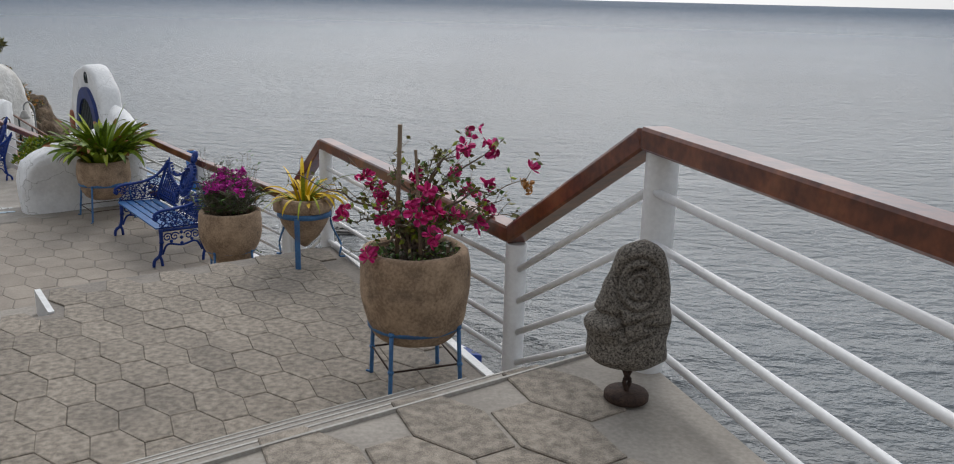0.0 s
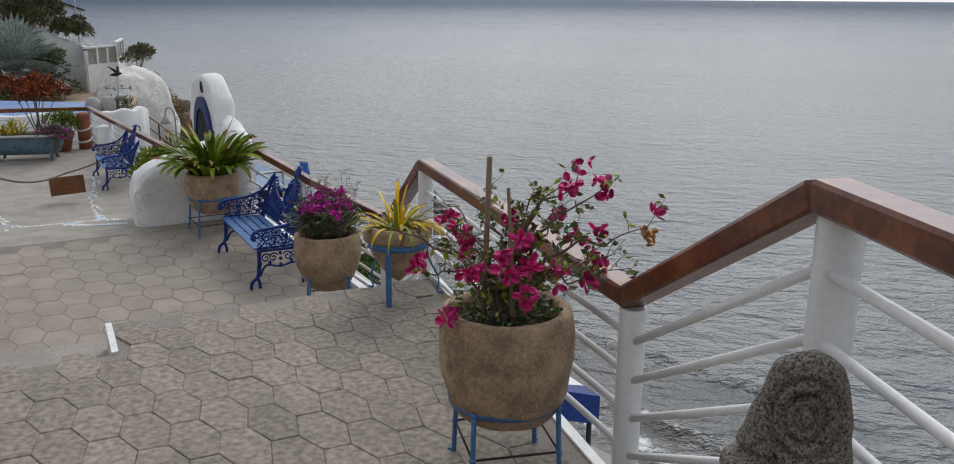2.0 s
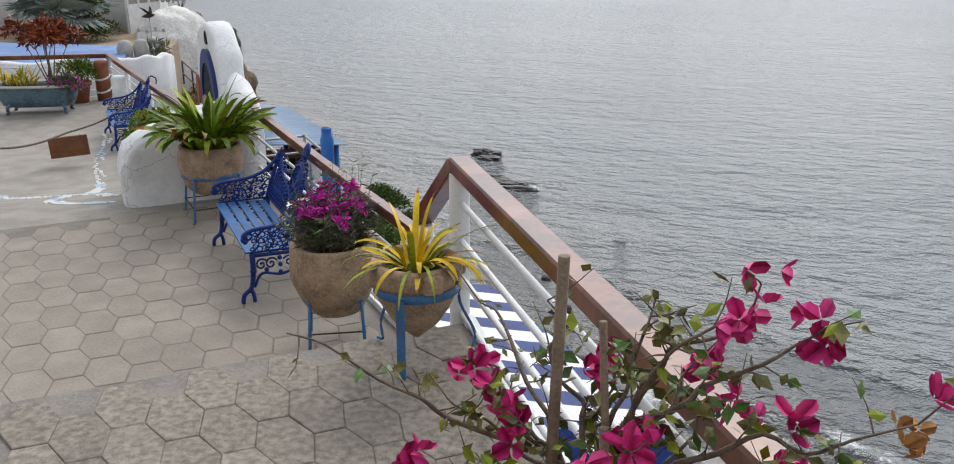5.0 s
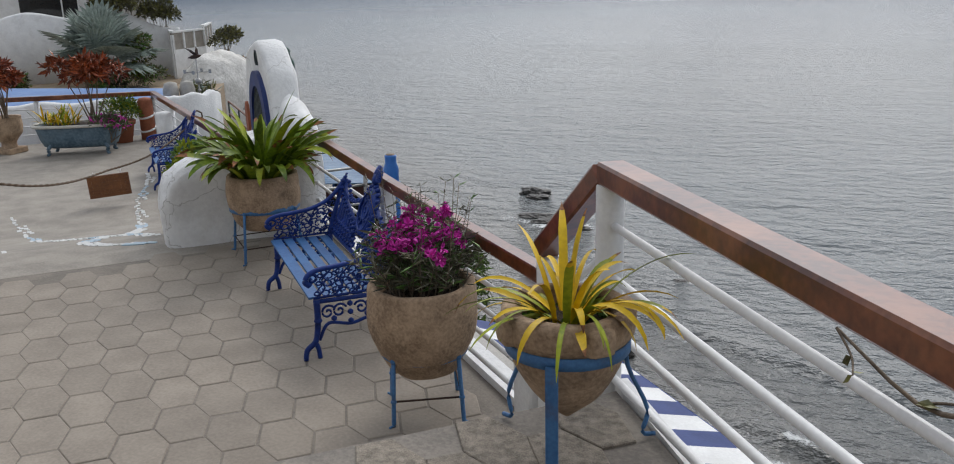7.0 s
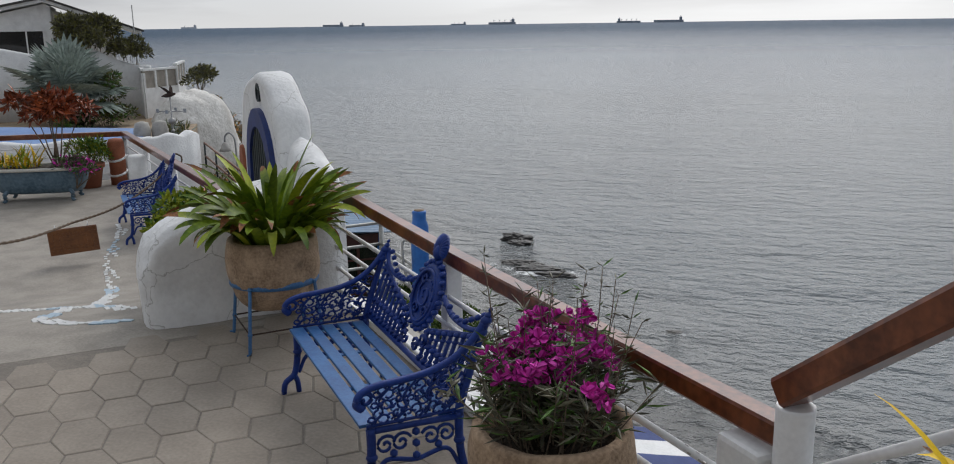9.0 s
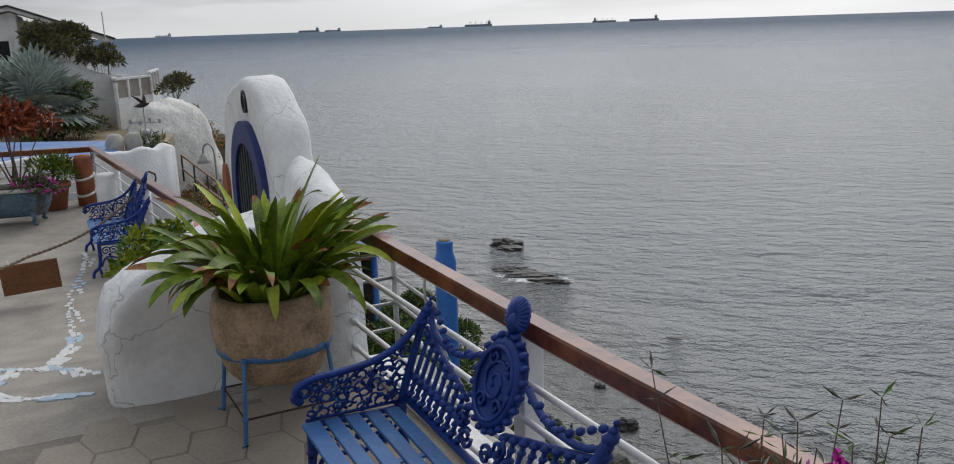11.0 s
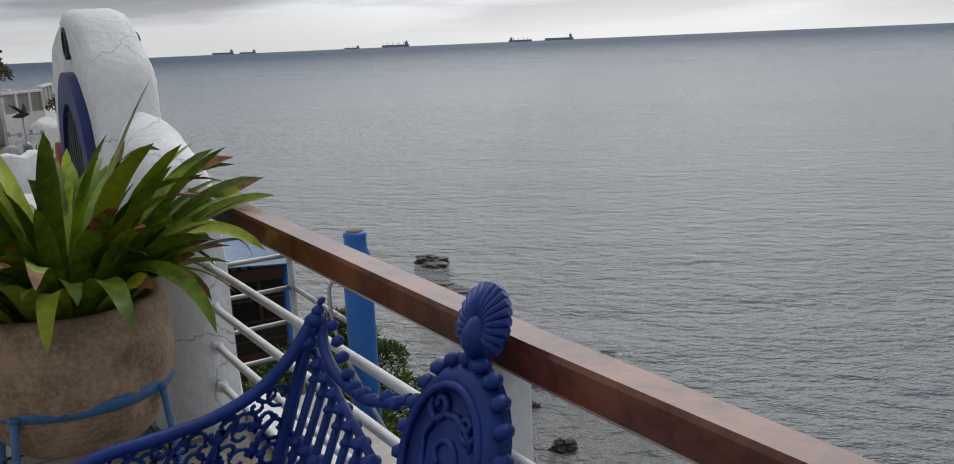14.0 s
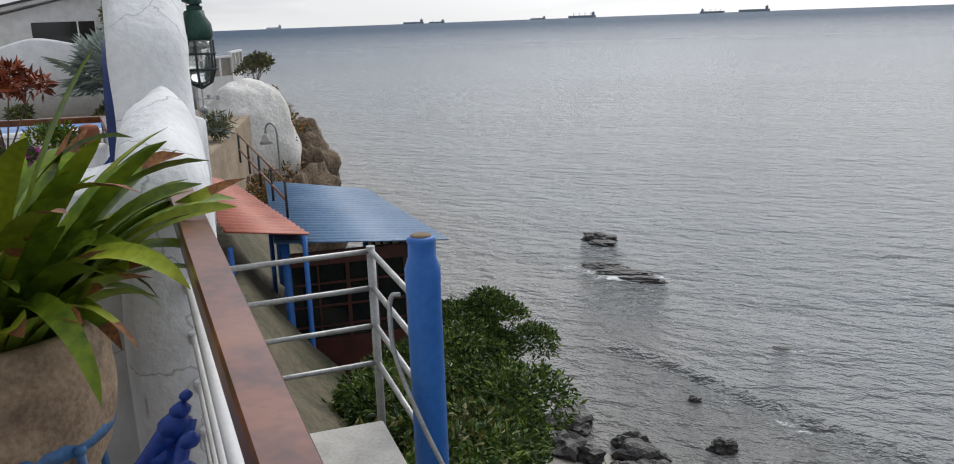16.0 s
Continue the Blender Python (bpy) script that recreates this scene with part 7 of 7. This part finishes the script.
for i in (0, 3):
    a, b = wc[i], wc[(i + 1) % 4]
    a, b = Vector((a.x, a.y, 0)), Vector((b.x, b.y, 0))
    rt = Matrix.Rotation(math.atan2(b.y - a.y, b.x - a.x), 3, "Z")
    ln = (b - a).length
    bm = bmesh.new()
    box(bm, (a + b) / 2 + Vector((0, 0, -4.9)), (ln, 0.12, 1.1), rt)
    wpart("wall", bm, M["maroon"], pav)
    bm = bmesh.new()
    box(bm, (a + b) / 2 + Vector((0, 0, -2.75)), (ln, 0.12, 0.25), rt)
    wpart("lintel", bm, M["maroon"], pav)
    bm = bmesh.new()
    box(bm, (a + b) / 2 + Vector((0, 0, -3.6)), (ln, 0.02, 1.6), rt)
    wpart("glazing", bm, M["dark_glass"], pav)
    nw = int(ln / 0.55)
    for k in range(nw + 1):
        bm = bmesh.new()
        box(bm, a.lerp(b, k / nw) + Vector((0, 0, -3.6)), (0.07 if k % 2 == 0 else 0.035, 0.09, 1.6), rt)
        wpart("mullion", bm, M["maroon"], pav)
    for z in (-3.25, -3.7, -4.1):
        bm = bmesh.new()
        box(bm, (a + b) / 2 + Vector((0, 0, z)), (ln, 0.07, 0.04), rt)
        wpart("transom", bm, M["maroon"], pav)
bm = bmesh.new()
prism(bm, [(q.x, q.y) for q in wc], base_z, base_z + 0.2)
wpart("floor", bm, M["maroon"], pav)
red = thing("lean_to_roof", (-12.5, 23.5, -4), "orange-red corrugated lean-to roof on blue posts", "roof")
bm = bmesh.new()
corrugated(bm, (-11.45, 23.0, -2.18), (-16.3, 27.2, -2.12), (-17.0, 26.4, -1.75), (-12.3, 21.7, -1.88), 22, 0.025)
wpart("sheet", bm, M["roof_red"], red)
for x, y in ((-11.5, 22.9), (-12.35, 21.85), (-13.5, 24.7)):
    bm = bmesh.new()
    tube(bm, [(x, y, -7.5), (x, y, -2.2)], 0.05, 8)
    wpart("post", bm, M["blue_pipe"], red)
hr = thing("stair_rail", (-14.5, 26.0, -2.0), "dark rail beside the lean-to roof", "railing")
for k in range(5):
    p = Vector((-12.7, 24.2, -2.2)).lerp(Vector((-17.0, 28.6, -1.9)), k / 4)
    bm = bmesh.new()
    tube(bm, [p, p + Vector((0, 0, 0.75))], 0.03, 6)
    wpart("post", bm, M["louvre"], hr)
for z in (0.35, 0.75):
    bm = bmesh.new()
    tube(bm, [Vector((-12.7, 24.2, -2.2 + z)), Vector((-17.0, 28.6, -1.9 + z))], 0.03, 6)
    wpart("bar", bm, M["board"], hr)

# ---- seaward walkway, its rail and the blue pole ----
bm = bmesh.new()
box(bm, P(3.6, 0.57, -1.3), (4.0, 0.5, 2.0), Matrix.Rotation(math.atan2(DU.y, DU.x), 3, "Z"), 0.015)
solid("ledge", bm, M["rind"], "pale concrete ledge outside the terrace rail", "ledge", "structure")
grail = thing("pipe_rail", (-5.22, 14.02, -1.4), "grey galvanised pipe rail outside the terrace", "railing")
g0, g1, g2 = Vector((-5.22, 14.02, 0)), Vector((-6.05, 13.25, 0)), Vector((-4.45, 13.115, 0))
for p in (g0, g1):
    bm = bmesh.new()
    tube(bm, [p + Vector((0, 0, -1.4)), p + Vector((0, 0, 0.25))], 0.026, 10)
    wpart("post", bm, M["steel"], grail)
for a, b in ((g0, g1), (g0, g0.lerp(g2, 0.93))):
    for z in (0.22, -0.01, -0.25, -0.49):
        bm = bmesh.new()
        tube(bm, [a + Vector((0, 0, z)), b + Vector((0, 0, z))], 0.017, 8)
        wpart("bar", bm, M["steel"], grail)
pole = thing("blue_pole", (-4.45, 13.115, -5.91), "bright blue pipe pole with a necked top", "pole")
bm = bmesh.new()
lathe(bm, [(0.083, 0), (0.083, 6.26), (0.085, 6.27), (0.085, 6.33), (0.065, 6.39), (0.063, 6.45), (0.067, 6.46), (0.067, 6.475), (0.055, 6.485)], 28)
part("pipe", bm, M["blue_pipe"], pole, is_smooth=None)
bm = bmesh.new()
lathe(bm, [(0.05, 6.484), (0.048, 6.492), (0.01, 6.493)], 20)
part("cap", bm, M["stake"], pole, "worn timber core")
bm = bmesh.new()
tube(bm, spline([Vector((-0.11, -0.03, 6.20)), Vector((-0.15, -0.04, 6.19)), Vector((-0.16, -0.05, 6.1)), Vector((-0.12, -0.09, 5.9)), Vector((0.02, -0.13, 5.6)), Vector((0.16, -0.12, 5.3))], 5), 0.012, 8)
part("conduit", bm, M["steel"], pole, "thin grey conduit")

# ---- striped canopy under the landing ----
M["stripe_blue"] = material("blue_canvas_stripe", (0.035, 0.06, 0.20), (0.025, 0.045, 0.16), 0.75, 4, 40, 0.2)
M["stripe_skirt"] = material("royal_blue_canvas", (0.025, 0.075, 0.36), (0.018, 0.055, 0.28), 0.7, 4, 40, 0.2)
can = thing("striped_canopy", (-0.5, 9.9, -1.6), "blue and white striped canvas canopy with a blue skirt", "canopy")
k0 = Vector((0.3, 9.95, -1.25))
cu, cn = Vector((-0.649, 0.761, 0)), Vector((-0.83, -0.56, 0.30))
for i in range(13):
    bm = bmesh.new()
    a = k0 + cu * (i * 0.30)
    b = k0 + cu * ((i + 1) * 0.30)
    rows = []
    for j in range(7):
        f = j / 6
        sag = -0.05 * math.sin(math.pi * f)
        rows.append((bm.verts.new(a + cn * 2.1 * f + Vector((0, 0, sag))), bm.verts.new(b + cn * 2.1 * f + Vector((0, 0, sag)))))
    for j in range(6):
        bm.faces.new((rows[j][0], rows[j][1], rows[j + 1][1], rows[j + 1][0]))
    ex = bmesh.ops.extrude_face_region(bm, geom=list(bm.faces))
    bmesh.ops.translate(bm, vec=(0, 0, -0.015), verts=[v for v in ex["geom"] if isinstance(v, bmesh.types.BMVert)])
    bmesh.ops.recalc_face_normals(bm, faces=bm.faces)
    wpart("stripe", bm, M["stripe_blue"] if i % 2 == 0 else M["white"], can)
bm = bmesh.new()
for a, d in ((k0, cn * 2.1), (k0, cu * 3.9)):
    v = [bm.verts.new(a + Vector((0, 0, 0.004))), bm.verts.new(a + d + Vector((0, 0, 0.004))), bm.verts.new(a + d + Vector((0, 0, -0.34))), bm.verts.new(a + Vector((0, 0, -0.34)))]
    bm.faces.new(v)
ex = bmesh.ops.extrude_face_region(bm, geom=list(bm.faces))
bmesh.ops.translate(bm, vec=(0.006, -0.012, 0), verts=[v for v in ex["geom"] if isinstance(v, bmesh.types.BMVert)])
bmesh.ops.recalc_face_normals(bm, faces=bm.faces)
wpart("skirt", bm, M["stripe_skirt"], can, "royal blue hanging skirt")
for a in (k0 + cu * 0.1 + cn * 0.05, k0 + cu * 3.8 + cn * 0.05):
    bm = bmesh.new()
    tube(bm, [a + Vector((0, 0, -5.0)), a], 0.03, 8)
    wpart("pole", bm, M["louvre"], can)

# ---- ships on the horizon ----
# distance haze is mixed into the hull colour: paler and bluer
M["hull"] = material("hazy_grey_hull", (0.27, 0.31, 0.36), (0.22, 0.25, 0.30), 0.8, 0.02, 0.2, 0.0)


def ship(x, y, length, label, cranes, bridge):
    t = thing("cargo_ship", (x, y, SEA), label, "ship", "anchored ships")
    h = length * 0.085
    bm = bmesh.new()
    prism(bm, [(-length / 2, -9), (length * 0.42, -9), (length / 2, 0), (length * 0.42, 9), (-length / 2, 9)], -2, h)
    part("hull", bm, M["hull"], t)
    bm = bmesh.new()
    box(bm, (bridge * length * 0.40, 0, h + length * 0.05), (length * 0.09, 14, length * 0.10))
    box(bm, (bridge * length * 0.40, 0, h + length * 0.12), (length * 0.02, 5, length * 0.06))
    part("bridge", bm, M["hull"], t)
    for i in range(cranes):
        bm = bmesh.new()
        xx = length * (-0.32 + 0.62 * i / max(1, cranes - 1)) * bridge * -1 * -1
        tube(bm, [(xx, 0, h), (xx, 0, h + length * 0.085)], length * 0.008, 6)
        tube(bm, [(xx, 0, h + length * 0.06), (xx + length * 0.06, 0, h + length * 0.075)], length * 0.005, 6)
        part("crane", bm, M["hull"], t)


for x, ln, cr, br, lb in ((-1107, 132, 4, 1, "large grey cargo ship with deck cranes on the horizon"), (-326, 132, 0, 1, "long dark tanker on the horizon"), (-507, 108, 4, -1, "pale cargo ship with deck cranes on the horizon"), (-1325, 74, 3, 1, "small distant cargo ship on the horizon"), (-1860, 82, 2, 1, "cargo ship with raised bow on the horizon"), (-1990, 110, 0, 1, "low barge-like ship on the horizon"), (-2830, 90, 1, 1, "faint distant ship on the horizon")):
    ship(x, 4200, ln, lb, cr, br)


# ---- white curb outside the landing ----
bm = bmesh.new()
o = [(0.78, 4.62), (-1.0, 7.70), (-0.95, 7.73), (0.83, 4.65)]
prism(bm, o, -1.0, ZB + 0.004)
solid("curb", bm, M["limewash"], "white painted curb along the landing edge", "curb", "structure")
bm = bmesh.new()
o = [P(-0.4, 0.30), P(4.9, 0.12), P(4.9, 0.28), P(-0.4, 0.46)]
prism(bm, [(p.x, p.y) for p in o], -1.0, 0.05)
solid("curb", bm, M["limewash"], "white painted curb under the long rail", "curb", "structure")
# white painted step ends
for name_, pts, z0, z1 in (("jog", [(-2.90, 6.06), (-2.54, 5.61), (-2.51, 5.64), (-2.87, 6.09)], ZB - 0.189, ZB + 0.003),):
    bm = bmesh.new()
    prism(bm, pts, z0, z1)
    solid("step_edge", bm, M["limewash"], "white painted end of a step", "step edge", "structure")
for k in range(4):
    e = a0 - da * 0.51 + na * (TR * k)
    bm = bmesh.new()
    prism(bm, [e, e + na * TR, e + na * TR + da * 0.035, e + da * 0.035], ZA - RI * (k + 2), ZA - RI * (k + 1) + 0.003)
    solid("step_edge", bm, M["limewash"], "white painted end of a step", "step edge", "structure")
for k in range(5):
    e0_ = a0 - da * 0.5 + na * (TR * k)
    e1_ = a1 + na * (TR * k) - da * 0.12 * k
    bm = bmesh.new()
    prism(bm, [e0_, e1_, e1_ - na * 0.012, e0_ - na * 0.012], ZA - RI * k - 0.02, ZA - RI * k + 0.003)
    solid("nosing", bm, M["rind"], "thin worn pale step nosing", "nosing", "structure")


# ---- hexagonal pavers ----
def inside(p, poly):
    r = False
    n = len(poly)
    for i in range(n):
        (x0, y0), (x1, y1) = (poly[i][0], poly[i][1]), (poly[(i + 1) % n][0], poly[(i + 1) % n][1])
        if (y0 > p[1]) != (y1 > p[1]) and p[0] < (x1 - x0) * (p[1] - y0) / (y1 - y0) + x0:
            r = not r
    return r


def paver_mesh(name, corners, joint, thick, mat):
    bm = bmesh.new()
    rings = []
    for k, z in ((1 - joint, -thick), (1 - joint, -0.004), (1 - joint - 0.035, 0.0)):
        rings.append([bm.verts.new((x * k, y * k, z)) for x, y in corners])
    for i in range(2):
        for j in range(6):
            bm.faces.new((rings[i][j], rings[i][(j + 1) % 6], rings[i + 1][(j + 1) % 6], rings[i + 1][j]))
    bm.faces.new(rings[2])
    bmesh.ops.recalc_face_normals(bm, faces=bm.faces)
    return finish(name, bm, mat)


def pave(floor, name, corners, origin, va, vb, poly, top, near, joint, mat, seed, rest_label, reach=40):
    me = paver_mesh(name, corners, joint, 0.014, mat)
    q = random.Random(seed)
    rest = bmesh.new()
    spots = []
    for i in range(-reach, reach):
        for j in range(-reach, reach):
            x, y = origin[0] + va[0] * i + vb[0] * j, origin[1] + va[1] * i + vb[1] * j
            if inside((x, y), poly):
                spots.append((math.hypot(x - near[0], y - near[1]), x, y))
    spots.sort()
    for k, (d, x, y) in enumerate(spots):
        m = pose(x, y, top + q.uniform(-0.0015, 0.0015), q.uniform(-0.35, 0.35), q.uniform(-0.35, 0.35), q.uniform(-0.8, 0.8))
        if k < 300:
            ob = new(name, me)
            ob.matrix_world = m
            ob.parent = floor
        else:
            rest.from_mesh(me)
            rest.verts.ensure_lookup_table()
            for v in rest.verts[-18:]:
                v.co = m @ v.co
    if spots[300:]:
        part(name + "_field", rest, mat, floor, rest_label, kind="stuff")
    else:
        rest.free()


HEX_C = [(-0.222, 0.111), (-0.077, 0.227), (0.114, 0.111), (0.222, -0.111), (0.077, -0.227), (-0.114, -0.111)]
HEX_B = [(-0.203, 0.114), (-0.088, 0.203), (0.099, 0.092), (0.203, -0.114), (0.088, -0.203), (-0.099, -0.092)]
HEX_A = [(x * 1.25, y * 1.25) for x, y in HEX_B]
c_poly = [P(-0.55, 0.05), P(4.78, 0.05), P(4.62, -1.5), P(4.55, -2.85), (-7.5, 9.0), (-10.8, 6.0), (-6.0, 2.2), (-2.1, 6.2)]
pave(floor_c, "paver", HEX_C, (-4.889, 8.709), (0.3428, 0.0023), (0.0331, 0.3369), c_poly, 0.0, (-4.4, 9.0), 0.016, M["hex_c"], 3, "smooth beige hexagonal pavers")
b_poly = [(-1.08, 7.42), (-2.80, 6.02), (-2.44, 5.55), (-5.2, 3.5), (-5.2, 0.5), (2.0, 0.5), (0.95, 3.3), (0.64, 4.6)]
pave(floor_b, "paver", HEX_B, (-1.9781, 6.2132), (0.2994, -0.0224), (0.0118, 0.293), b_poly, ZB, (-1.3, 5.6), 0.017, M["hex_b"], 5, "pebbled grey hexagonal pavers")
a_poly = [a0 - da * 0.3 - na * 0.12, a1 - na * 0.2 - da * 0.25, Vector((1.2, 3.2)), Vector((2.3, 0.2)), Vector((1.5, -1.5)), Vector((-2.0, -1.0)), Vector((-1.0, 1.7))]
pave(floor_a, "flagstone", HEX_A, (0.55, 2.55), (0.39, -0.034), (0.029, 0.361), a_poly, ZA, (0.7, 2.0), 0.03, M["hex_b"], 9, "pebbled hexagonal flagstones")
